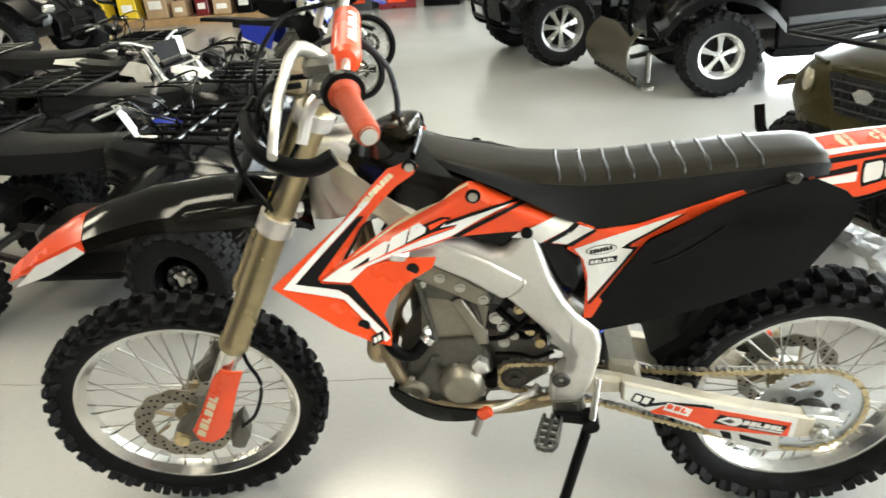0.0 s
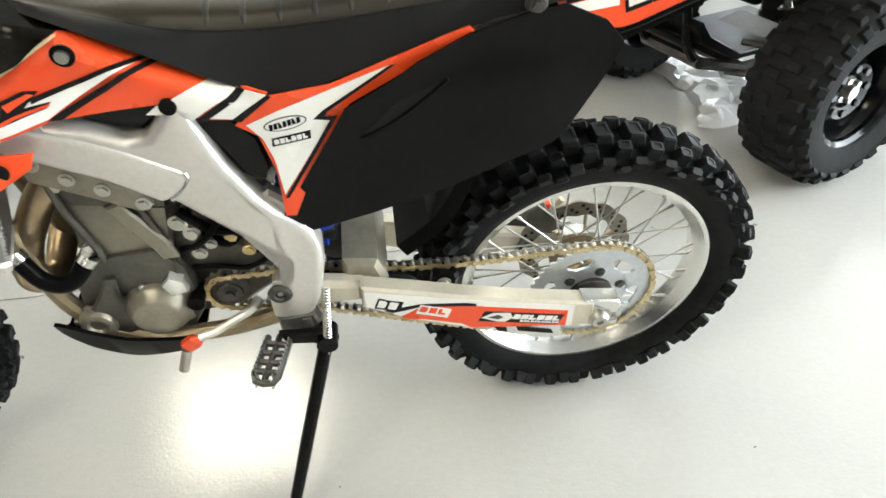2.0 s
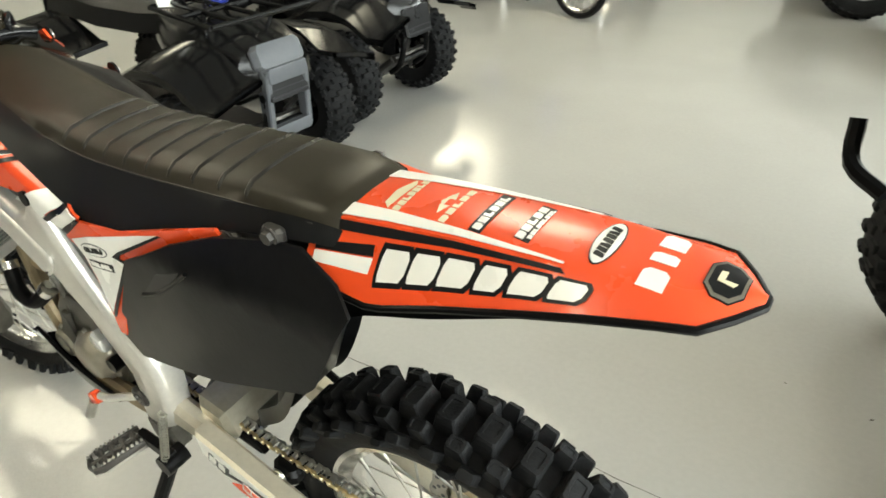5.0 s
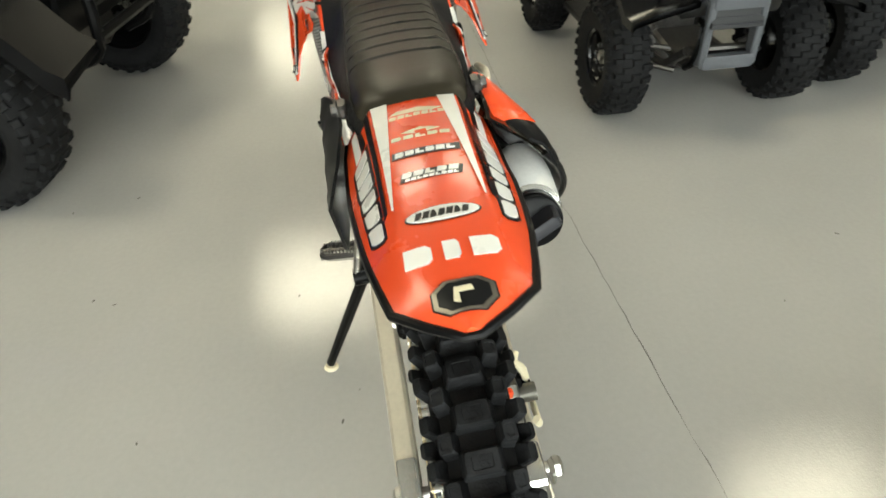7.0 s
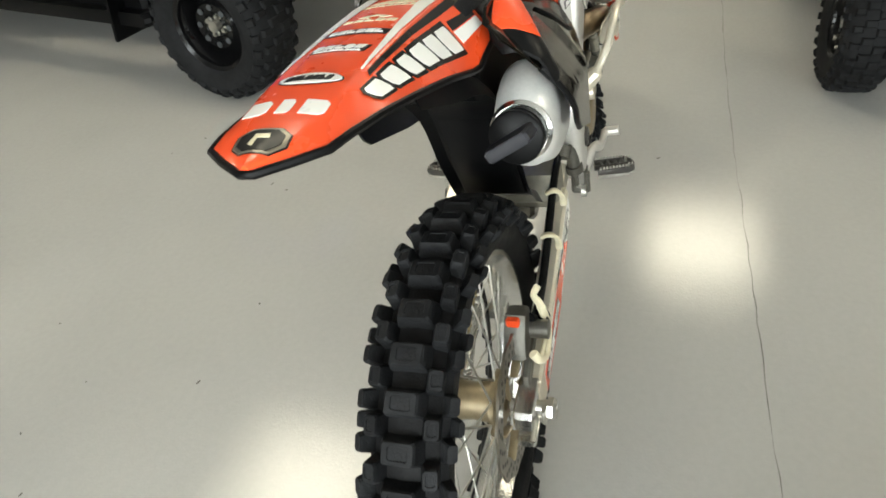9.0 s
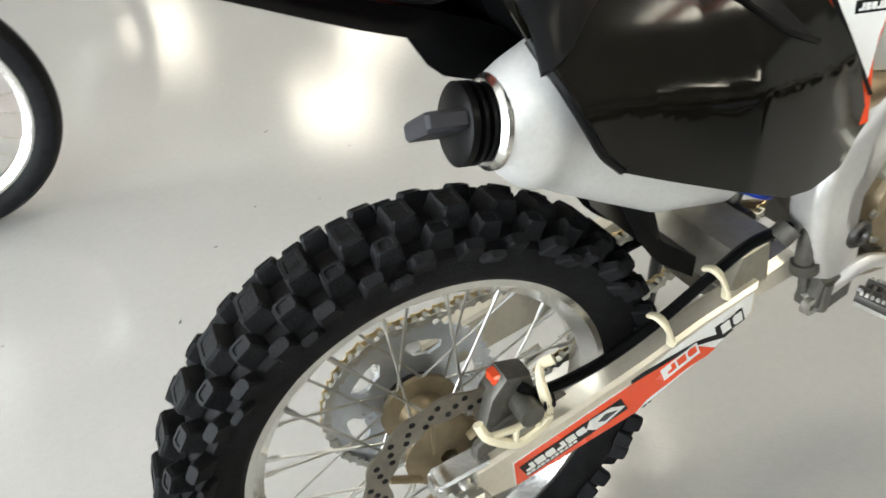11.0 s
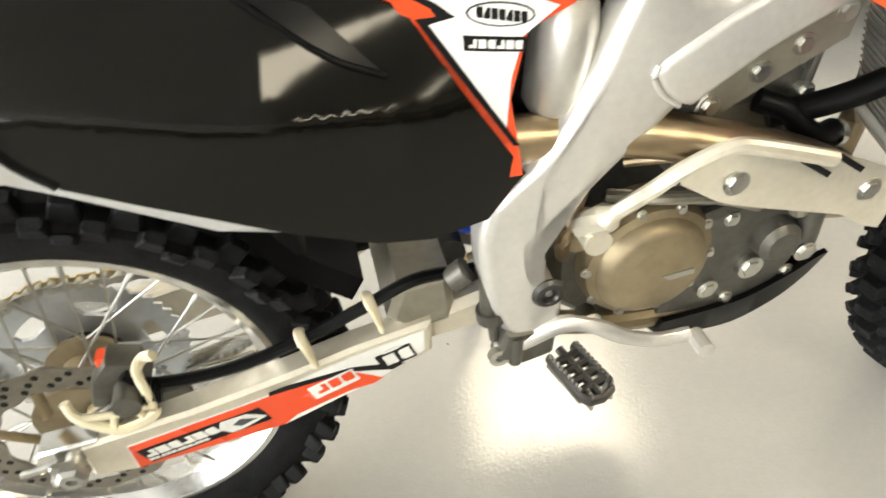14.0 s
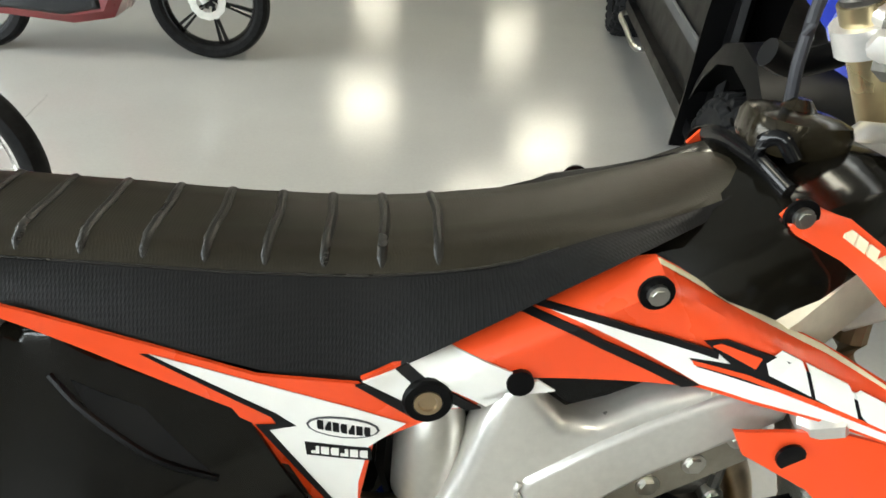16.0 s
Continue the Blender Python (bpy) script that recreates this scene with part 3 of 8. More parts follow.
for side, tag in ((-1, "left"), (1, "right")):
    shroud = part("radiator_shroud", skin(ARM, on(arm_half, side, -0.0015), 0.004, 0.018), M["red"], bike, "glossy red radiator shroud with white and black stripes")
    upper = part("shroud_panel", skin(PANEL, on(tucked, side), 0.004, 0.012), M["red"], bike, "red tank panel with white stripes")
    tail_side = part("side_panel", skin(SIDE if side < 0 else [(x + (0.014 if x < -0.512 and 0.70 < z < 0.83 else 0.0), z) for x, z in SIDE], on(half, side, 0.0015), 0.004), M["red"], bike, "red and white side panel")
    inset = 0.0 if side < 0 else 0.013
    decal("white_stripe", [[(-0.940, 0.972), (-0.926, 0.972), (-1.078, 0.838), (-1.000, 0.815), (-0.982, 0.802), (-0.908, 0.712), (-0.917, 0.706), (-0.990, 0.797), (-1.006, 0.803), (-1.101, 0.833)]], arm_half, side, 0.0, M["white"], shroud)
    decal("black_stripe", [[(-0.952, 0.946), (-0.940, 0.946), (-1.036, 0.842), (-1.030, 0.832), (-0.974, 0.821), (-0.912, 0.730), (-0.908, 0.716), (-0.982, 0.805), (-1.000, 0.817), (-1.077, 0.838)]], arm_half, side, 0.0, M["ink"], shroud)
    decal("mark", turned(blocks(9, 0.085, 0.011, 0.2), -0.915, 0.992, 43 if side < 0 else 43), arm_half, side, 0.0, M["cream"], shroud, "pale printed mark")
    decal("inset", [[(-0.945, 0.930), (-0.935, 0.936), (-0.978, 0.872), (-0.988, 0.868)]], arm_half, side, 0.0, M["ink"], shroud)
    decal("white_stripe", [[(-1.027, 0.838), (-0.990, 0.858), (-0.929, 0.884), (-0.885, 0.898), (-0.810, 0.912), (-0.723, 0.931), (-0.648, 0.954), (-0.746, 0.906), (-0.779, 0.889), (-0.888, 0.868), (-0.942, 0.853), (-0.977, 0.827)]],
          tucked, side, 0.0016, M["white"], upper)
    decal("black_edge", [[(-0.779, 0.888), (-0.700, 0.922), (-0.640, 0.953), (-0.634, 0.948), (-0.700, 0.914), (-0.765, 0.885)], [(-0.790, 0.918), (-0.723, 0.935), (-0.650, 0.958), (-0.643, 0.954), (-0.723, 0.929), (-0.79, 0.912)]], tucked, side, 0.0022, M["ink"], upper)
    # the model mark: plain slanted shapes with a dark and a red outline
    decal("mark_outline", [[(-0.975, 0.850), (-0.930, 0.874), (-0.845, 0.915), (-0.795, 0.929), (-0.778, 0.926), (-0.800, 0.909), (-0.768, 0.911), (-0.775, 0.904), (-0.88, 0.882)]], tucked, side, 0.0024, M["ink"], upper)
    decal("mark", turned(blocks(3, 0.125, 0.022, 0.9, 0.1), -0.878, 0.895, 23), tucked, side, 0.0032, M["white"], upper)
    decal("mark", [[(-0.970, 0.8505), (-0.885, 0.8805), (-0.815, 0.902), (-0.770, 0.9095), (-0.772, 0.906), (-0.815, 0.898), (-0.885, 0.8765)], [(-0.822, 0.917), (-0.79, 0.926), (-0.784, 0.923), (-0.818, 0.908)]], tucked, side, 0.0034, M["red"], upper)
    decal("pale_edge", [[(-0.978, 0.868), (-0.883, 0.922), (-0.801, 0.958), (-0.743, 0.990), (-0.743, 0.995), (-0.801, 0.964), (-0.883, 0.928)]], tucked, side, 0.0016, M["cream"], upper)
    decal("white_patch", [[(-0.666, 0.8735), (-0.580, 0.914), (-0.545, 0.899), (-0.560, 0.886), (-0.600, 0.864), (-0.610, 0.858), (-0.650, 0.884)], [(-0.590, 0.858), (-0.548, 0.884), (-0.536, 0.893), (-0.510, 0.883), (-0.560, 0.853)]], tucked, side, 0.0016, M["white"], upper)
    decal("black_edge", [[(-0.606, 0.857), (-0.560, 0.885), (-0.546, 0.899), (-0.536, 0.894), (-0.550, 0.880), (-0.594, 0.855)], [(-0.562, 0.852), (-0.512, 0.882), (-0.504, 0.880), (-0.550, 0.848)]], tucked, side, 0.0024, M["ink"], upper)
    decal("white_patch", [[(-0.545, 0.841), (-0.500, 0.858), (-0.384, 0.890), (-0.345, 0.900), (-0.440, 0.850), (-0.456, 0.838), (-0.432, 0.834), (-0.517 + inset, 0.718 + inset), (-0.519 + inset, 0.780), (-0.528 + inset, 0.818)]], half, side, 0.003, M["white"], tail_side)
    decal("black_edge", [[(-0.456, 0.838), (-0.440, 0.850), (-0.345, 0.900), (-0.338, 0.900), (-0.436, 0.846), (-0.44, 0.839), (-0.423, 0.838), (-0.512, 0.712), (-0.518, 0.712), (-0.434, 0.833)]], half, side, 0.0034, M["ink"], tail_side)
    oval = [(0.030 * math.cos(a * math.pi / 8), 0.0105 * math.sin(a * math.pi / 8)) for a in range(16)]
    tilt = 6
    decal("mark_outline", turned([oval], -0.494, 0.838, tilt), half, side, 0.0038, M["grey"], tail_side)
    decal("mark", turned([[(x * 0.93, y * 0.84) for x, y in oval]], -0.494, 0.838, tilt), half, side, 0.0043, M["white"], tail_side)
    decal("mark", turned(blocks(7, 0.045, 0.009, 0.2), -0.494, 0.838, tilt + 4), half, side, 0.0048, M["ink"], tail_side)
    decal("mark_outline", turned(grow(0.050, 0.0085, 0.0022), -0.490, 0.813, tilt), half, side, 0.0038, M["ink"], tail_side)
    decal("mark", turned(blocks(6, 0.048, 0.0075, 0.1), -0.490, 0.813, tilt), half, side, 0.0044, M["white"], tail_side)
    # shroud bolts
    for bx, bz in ((-0.735, 0.964), (-0.852, 1.031)):
        yb, bz = side * (arm_half(bx, bz) - 0.001), bz - 0.5 * arm_tuck(bx, bz)
        bm = bmx()
        tube(bm, [(bx, yb, bz), (bx, yb + side * 0.0035, bz)], 0.0145, 20)
        part("bolt_washer", bm, M["black"], bike)
        bm = bmx()
        tube(bm, [(bx, yb + side * 0.003, bz), (bx, yb + side * 0.008, bz)], 0.0085, 14)
        tube(bm, [(bx, yb + side * 0.008, bz), (bx, yb + side * 0.0092, bz)], 0.0055, 6)
        part("bolt", bm, M["steel"], bike)
    for bx, bz in ((-0.957, 0.743), (-0.857, 0.835)):
        yb = side * half(bx, bz)
        bm = bmx()
        tube(bm, [(bx, yb - side * 0.002, bz), (bx, yb + side * 0.001, bz)], 0.0125, 18)
        part("bolt_hole", bm, M["black_gloss"], bike)
    decal("corner_mark", turned(grow(0.020, 0.013, 0.002, 0.3), -0.932, 0.716, 20), arm_half, side, 0.001, M["ink"], shroud)
    decal("corner_mark", turned(blocks(2, 0.016, 0.009, 0.2), -0.932, 0.716, 20), arm_half, side, 0.0018, M["white"], shroud)

# rear number plates: plain black plastic
PLATE_L = [(-0.489, 0.640), (-0.528, 0.677), (-0.450, 0.792), (-0.411, 0.852), (-0.308, 0.905), (-0.236, 0.930), (-0.150, 0.948), (-0.105, 0.952), (-0.052, 0.930), (-0.030, 0.905), (-0.062, 0.845), (-0.102, 0.775), (-0.120, 0.758), (-0.278, 0.698), (-0.400, 0.662)]
PLATE_R = [(-0.489, 0.632), (-0.528, 0.677), (-0.450, 0.792), (-0.411, 0.852), (-0.308, 0.905), (-0.236, 0.930), (-0.150, 0.950), (-0.100, 0.952), (-0.060, 0.925), (-0.072, 0.88), (-0.112, 0.795), (-0.142, 0.762), (-0.195, 0.735), (-0.304, 0.682), (-0.375, 0.645), (-0.43, 0.630)]
plate_l = part("number_plate", skin(PLATE_L, on(plate_left, -1), 0.004, 0.035), M["plate_black"], bike, "plain black side number plate")
plate_r = part("number_plate", skin(PLATE_R, on(plate_right, 1), 0.004, 0.015), M["plate_gloss"], bike, "glossy black side number plate over the silencer")
WING = [(-0.205, 0.098, 0.940, 0.086, 0.948), (-0.165, 0.121, 0.926, 0.086, 0.950), (-0.130, 0.142, 0.912, 0.087, 0.947), (-0.105, 0.158, 0.899, 0.088, 0.941), (-0.088, 0.166, 0.890, 0.090, 0.932), (-0.076, 0.166, 0.884, 0.098, 0.915), (-0.070, 0.160, 0.882, 0.118, 0.898)]


def flare(x, k, d):
    yo, zo, yi, zi = [along([(r[0], r[i]) for r in WING], x) for i in range(1, 5)]
    return Vector((x, lerp(yi, yo, k) + d * 0.3, lerp(zi, zo, k) + 0.010 * math.sin(math.pi * min(1, k)) - max(0, k - 0.86) * 0.10 + d))


bm = bmx()
ks = (0, 0.25, 0.5, 0.75, 0.9, 1.0, 1.06)
loft(bm, [[flare(x, k, 0) for k in ks] + [flare(x, k, -0.004) for k in reversed(ks)] for x in (-0.205, -0.185, -0.165, -0.145, -0.125, -0.105, -0.090, -0.080, -0.073)])
wing = part("tail_wing", bm, M["plate_black"], bike, "black flare with a red inlay between mudguard and number plate")
red = [(-0.190, 0.10), (-0.160, 0.80), (-0.130, 0.84), (-0.102, 0.84), (-0.094, 0.60), (-0.088, 0.30), (-0.084, 0.06), (-0.140, 0.05)]
part("red_inlay", skin(red, lambda x, k, d: flare(x, k, d + 0.0012), 0.001, 0.02), M["red"], wing, "glossy red inlay")
bm = bmx()
tube(bm, bend([(x, plate_right(x, z) - 0.001, z) for x, z in ((-0.073, 0.882), (-0.078, 0.868), (-0.087, 0.848), (-0.103, 0.815), (-0.119, 0.787), (-0.140, 0.765))], 4), 0.0042, 8)
part("rolled_edge", bm, M["plate_black"], plate_r)
for fn, side, par in ((plate_left, -1, plate_l), (plate_right, 1, plate_r)):
    decal("vent", [[(-0.392, 0.806), (-0.340, 0.858), (-0.285, 0.880), (-0.300, 0.862), (-0.350, 0.826)]], fn, side, 0.0005, M["ink"], par)
    bm = bmx()
    tube(bm, bend([(x, side * (fn(x, z) + 0.001), z) for x, z in ((-0.395, 0.803), (-0.350, 0.824), (-0.300, 0.860), (-0.270, 0.884))], 4), 0.003, 6)
    part("rib", bm, M["black"], par)

# ---- seat ----
SEAT = [(-0.062, 0.968, 0.950, 0.050, 0.056), (-0.080, 0.988, 0.950, 0.062, 0.070), (-0.11, 0.994, 0.952, 0.067, 0.078), (-0.2, 0.991, 0.940, 0.069, 0.086), (-0.3, 0.984, 0.917, 0.070, 0.096), (-0.4, 0.976, 0.892, 0.070, 0.106), (-0.47, 0.973, 0.874, 0.070, 0.112),
        (-0.515, 0.972, 0.876, 0.070, 0.114), (-0.57, 0.975, 0.906, 0.069, 0.114), (-0.64, 0.983, 0.945, 0.067, 0.112), (-0.70, 0.993, 0.975, 0.064, 0.106), (-0.75, 1.004, 0.990, 0.060, 0.088), (-0.80, 1.020, 1.003, 0.056, 0.066), (-0.842, 1.034, 1.020, 0.050, 0.054)]


def seat_row(x):
    xs = [r[0] for r in SEAT]
    return [along([(r[0], r[i]) for r in reversed(SEAT)], x) for i in range(1, 5)]


def seat_ring(x, lift=0.0):
    zt, zb, wt, wb = seat_row(x)
    h = zt - zb
    r = [(wb, zb), (lerp(wb, wt, 0.35), lerp(zb, zt, 0.3)), (lerp(wb, wt, 0.75) + 0.001, lerp(zb, zt, 0.6)), (wt + 0.003, zt - min(0.022, h * 0.5)), (wt - 0.004, zt - min(0.010, h * 0.3)), (wt * 0.78, zt - 0.003), (wt * 0.4, zt - 0.0005), (0, zt)]
    pts = [(y, z) for y, z in r] + [(-y, z) for y, z in reversed(r[:-1])]
    return [Vector((x, y * (1 + lift / 0.07), z + lift)) for y, z in pts]


bm = bmx()
stations = [-0.062, -0.068, -0.080, -0.095] + [-0.12 - 0.02 * i for i in range(36)] + [-0.842]
loft(bm, [seat_ring(x) for x in stations])
bm.normal_update()
# top faces take the vinyl with the lamp sheen in its colour
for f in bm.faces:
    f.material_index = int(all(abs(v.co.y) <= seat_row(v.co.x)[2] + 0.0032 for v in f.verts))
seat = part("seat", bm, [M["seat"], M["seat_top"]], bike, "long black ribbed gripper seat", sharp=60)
for i in range(9):
    x = -0.575 + 0.0465 * i
    ring = seat_ring(x, -0.0024)[3:12]
    bm = bmx()
    tube(bm, [Vector((p.x + 0.004 * (abs(p.y) / 0.07), p.y, p.z)) for p in ring], [0.002] + [0.0052] * 7 + [0.002], 10)
    part("seat_rib", bm, M["gripper"], seat)
for side in (-1, 1):
    bm = bmx()
    line = [seat_ring(x, 0.0006)[3 if side > 0 else 11] for x in [-0.10 - 0.03 * i for i in range(20)]]
    tube(bm, line, 0.0013, 5)
    part("seam", bm, M["gripper"], seat)

# ---- rear mudguard ----
FEND = [(-0.112, 0.050, 0.972, 0.086, 0.922), (-0.095, 0.050, 0.976, 0.090, 0.914), (-0.02, 0.047, 0.986, 0.090, 0.910), (0.06, 0.044, 0.993, 0.084, 0.938), (0.14, 0.042, 0.997, 0.076, 0.961), (0.20, 0.041, 0.998, 0.069, 0.976), (0.255, 0.037, 0.996, 0.059, 0.985), (0.280, 0.032, 0.994, 0.0535, 0.987),
        (0.300, 0.018, 0.992, 0.030, 0.988), (0.316, 0.004, 0.990, 0.006, 0.988)]


def fend(x):
    return [along([(r[0], r[i]) for r in FEND], x) for i in range(1, 5)]


def deck(x, y, d):
    c, zc, e, ze = fend(x)
    a = abs(y)
    if a <= c:
        return Vector((x, y, zc + 0.004 * (1 - (a / c) ** 2) + d))
    k = (a - c) / max(1e-4, e - c)
    n = Vector((0, zc - ze, e - c)).normalized()
    return Vector((x, math.copysign(a + n.y * d, y), lerp(zc, ze, k) + n.z * d))


def fend_ring(x, dz=0.0, shrink=0.0):
    c, zc, e, ze = fend(x)
    top = [(e, ze), (lerp(e, c, 0.5), lerp(ze, zc, 0.5)), (c + 0.002, zc - 0.001), (c * 0.9, zc + 0.001), (c * 0.5, zc + 0.003), (0, zc + 0.004)]
    pts = [(y, z) for y, z in top] + [(-y, z) for y, z in reversed(top[:-1])]
    under = [(y * 0.96, z - 0.005) for y, z in reversed(pts)]
    return [Vector((x, y, z)) for y, z in pts + under]


bm = bmx()
xs = [-0.112 + 0.0214 * i for i in range(18)] + [0.262, 0.28, 0.292, 0.30, 0.31, 0.316]
xs = sorted(set(round(v, 4) for v in xs if v <= 0.316))
loft(bm, [fend_ring(x) for x in xs])
fender = part("rear_mudguard", bm, M["red"], bike, "red rear mudguard covered in stickers", sharp=28)
bm = bmx()
edge = [Vector((x, -fend(x)[2], fend(x)[3] - 0.002)) for x in xs] + [Vector((x, fend(x)[2], fend(x)[3] - 0.002)) for x in reversed(xs)]
tube(bm, edge, 0.0040, 8)
part("edge_trim", bm, M["black"], fender, "black rolled edge")


def top_decal(name, polys, mat, lift=0.0008):
    """Outlines in x, y on top of the mudguard."""
    for p in polys:
        ob = part(name, skin(p, lambda x, y, d: deck(x, y, d + lift), 0.0006, 0.01), mat, fender)
    return ob


def crosswise(polys, x, y=0.0, turn=0.0):
    """Marks that are read from behind the bike, laid across the mudguard."""
    return [[(x - b, y + a) for a, b in p] for p in turned(polys, 0, 0, turn)]


for s in (-1, 1):
    top_decal("white_stripe", [[(-0.105, s * 0.0495), (-0.105, s * 0.028), (-0.02, s * 0.031), (0.165, s * 0.0395), (0.165, s * 0.0413), (0.06, s * 0.0437), (-0.02, s * 0.0467)]], M["white"], 0.0014)
    top_decal("black_edge", [[(-0.105, s * 0.0585), (-0.105, s * 0.0525), (-0.02, s * 0.0495), (0.06, s * 0.0465), (0.165, s * 0.0440), (0.170, s * 0.047), (0.06, s * 0.0505), (-0.02, s * 0.0545)]], M["ink"], 0.0024)
    # maker's mark on each flank: dark backing with six pale blocks
    def flank(a, b, s=s):
        x = 0.088 + a
        c, zc, e, ze = fend(x)
        return (x, s * lerp(c, e, 0.50 - b / 0.055))
    for i, wide in enumerate((0.036, 0.034, 0.036, 0.029, 0.034, 0.032)):
        at = -0.088 + 0.0355 * i
        shape = [(-wide / 2 + 0.003, -0.0115), (wide / 2 - 0.005, -0.0115), (wide / 2 - 0.001, -0.006), (wide / 2 - 0.001, 0.006), (wide / 2 - 0.005, 0.0115), (-wide / 2 + 0.003, 0.0115), (-wide / 2 + 0.001, 0.006), (-wide / 2 + 0.001, -0.006)]
        top_decal("mark_backing", [[flank(at + a * 1.22 + 0.25 * b, b * 1.30) for a, b in shape]], M["ink"], 0.0010)
        top_decal("mark", [[flank(at + a * 0.94 + 0.25 * b, b * 0.95) for a, b in shape]], M["white"], 0.0018)
    top_decal("white_stripe", [[flank(-0.19, -0.004), flank(-0.115, 0.003), flank(-0.118, -0.008), flank(-0.19, -0.014)]], M["white"])
    top_decal("black_stripe", [[flank(-0.19, 0.004), flank(-0.115, 0.012), flank(-0.115, 0.004), flank(-0.19, -0.003)]], M["ink"])
top_decal("mark", crosswise([[(-0.028, -0.002), (0.02, -0.004), (0.03, 0.002), (0.004, 0.010), (-0.02, 0.007)]] + turned(blocks(7, 0.062, 0.0085, 0.15), 0.002, -0.011, 3), -0.035), M["cream"])
top_decal("mark", crosswise(turned(blocks(5, 0.062, 0.0075, 0.1), 0, -0.012, 0) + [[(-0.02, 0), (-0.006, -0.005), (-0.006, 0.006)], [(0.02, 0), (0.006, -0.005), (0.006, 0.006)], [(0, 0.008), (-0.011, 0.002), (0.011, 0.002)]], 0.022), M["cream"])
top_decal("mark_backing", crosswise(grow(0.062, 0.0095, 0.0022, 0.1), 0.072), M["ink"])
top_decal("mark", crosswise(blocks(6, 0.060, 0.0085, 0.1, 0.16), 0.072), M["white"], 0.0015)
top_decal("mark_backing", crosswise(grow(0.054, 0.013, 0.0015, 0.2), 0.118), M["ink"])
top_decal("mark", crosswise(turned(blocks(5, 0.054, 0.0085, 0.2), 0, 0.003, 0) + turned(blocks(9, 0.05, 0.0045, 0.2), 0, -0.006, 0), 0.118), M["white"], 0.0015)
ov = [(0.0325 * math.cos(a * math.pi / 10), 0.0115 * math.sin(a * math.pi / 10)) for a in range(20)]
top_decal("mark_backing", crosswise([ov], 0.187), M["ink"])
top_decal("mark", crosswise([[(x * 0.95, y * 0.9) for x, y in ov]], 0.187), M["white"], 0.0014)
top_decal("mark", crosswise(blocks(7, 0.046, 0.0095, 0.25), 0.187), M["ink"], 0.0019)
top_decal("mark", crosswise(blocks(1, 0.023, 0.022, 0.0, 0.04), 0.236, -0.0265) + crosswise(blocks(1, 0.0135, 0.022, 0.0, 0.04), 0.236, 0.0) + crosswise(blocks(1, 0.023, 0.022, 0.0, 0.04), 0.236, 0.0265), M["white"])
hexa = [(-0.024, -0.007), (-0.013, -0.016), (0.014, -0.016), (0.025, -0.005), (0.025, 0.008), (0.014, 0.016), (-0.013, 0.016), (-0.024, 0.007)]
for k, tone, lift in ((1.0, "ink", 0.0010), (0.95, "disc", 0.0014), (0.80, "ink", 0.0018)):
    top_decal("badge", crosswise([[(x * k, y * k) for x, y in hexa]], 0.286), M[tone], lift)
top_decal("badge_mark", crosswise([[(-0.008, -0.006), (-0.003, -0.008), (-0.003, 0.002), (0.008, 0.002), (0.007, 0.007), (-0.006, 0.007)]], 0.286), M["cream"], 0.0022)

# inner mudguard and mud flap
bm = bmx()
line = bend([(0.12, 0, 0.945), (0.02, 0, 0.900), (-0.10, 0, 0.850), (-0.19, 0, 0.77), (-0.235, 0, 0.66), (-0.29, 0, 0.56), (-0.36, 0, 0.50)], 4)
loft(bm, [[p + Vector((0.012, -0.062, -0.006)), p + Vector((0, -0.050, 0.004)), p + Vector((0, 0.060, 0.004)), p + Vector((0.012, 0.074, -0.006)), p + Vector((-0.005, 0.06, 0.010)), p + Vector((-0.005, -0.05, 0.010))] for p in line])
part("mud_flap", bm, M["black"], bike, "black plastic inner mudguard")
bm = bmx()
slab(bm, [(-0.20, 0.76), (-0.235, 0.66), (-0.275, 0.565), (-0.300, 0.545), (-0.306, 0.56), (-0.275, 0.66), (-0.255, 0.72), (-0.24, 0.78)], -0.050, 0.062, bevel=0.008, steps=2)
part("chain_side_guard", bm, M["black"], bike, "black plastic guard between wheel and shock absorber")
# air box and the dark core under the seat
bm = bmx()
slab(bm, [(-0.66, 0.90), (-0.58, 0.90), (-0.50, 0.885), (-0.3, 0.915), (-0.1, 0.94), (-0.08, 0.90), (-0.12, 0.82), (-0.24, 0.76), (-0.34, 0.66), (-0.50, 0.66), (-0.53, 0.70), (-0.55, 0.78), (-0.62, 0.84)], -0.078, 0.062, bevel=0.012)
part("air_box", bm, M["black"], bike, "black air box")
bm = bmx()
slab(bm, [(-0.640, 0.878), (-0.560, 0.852), (-0.530, 0.815), (-0.522, 0.760), (-0.535, 0.718), (-0.575, 0.745), (-0.60, 0.80)], -0.112, -0.07, bevel=0.012)
part("air_box_cover", bm, M["black_gloss"], bike)
bm = bmx()
slab(bm, [(-0.640, 0.878), (-0.560, 0.862), (-0.525, 0.82), (-0.52, 0.74), (-0.53, 0.70), (-0.575, 0.72), (-0.61, 0.80)], 0.05, 0.075, bevel=0.008)
part("air_box_side", bm, M["black"], bike)
for side in (-1, 1):
    bm = bmx()
    slab(bm, [(-0.780, 0.905), (-0.640, 0.905), (-0.655, 0.862), (-0.685, 0.838), (-0.720, 0.848), (-0.765, 0.868)], side * 0.080, side * 0.108, bevel=0.006)
    part("tank_side", bm, M["black_gloss"], bike)
    bm = bmx()
    tube(bm, [(-0.636, side * 0.085, 0.878), (-0.636, side * 0.128, 0.882)], 0.0115, 16)
    part("rubber_cap", bm, M["black"], bike)

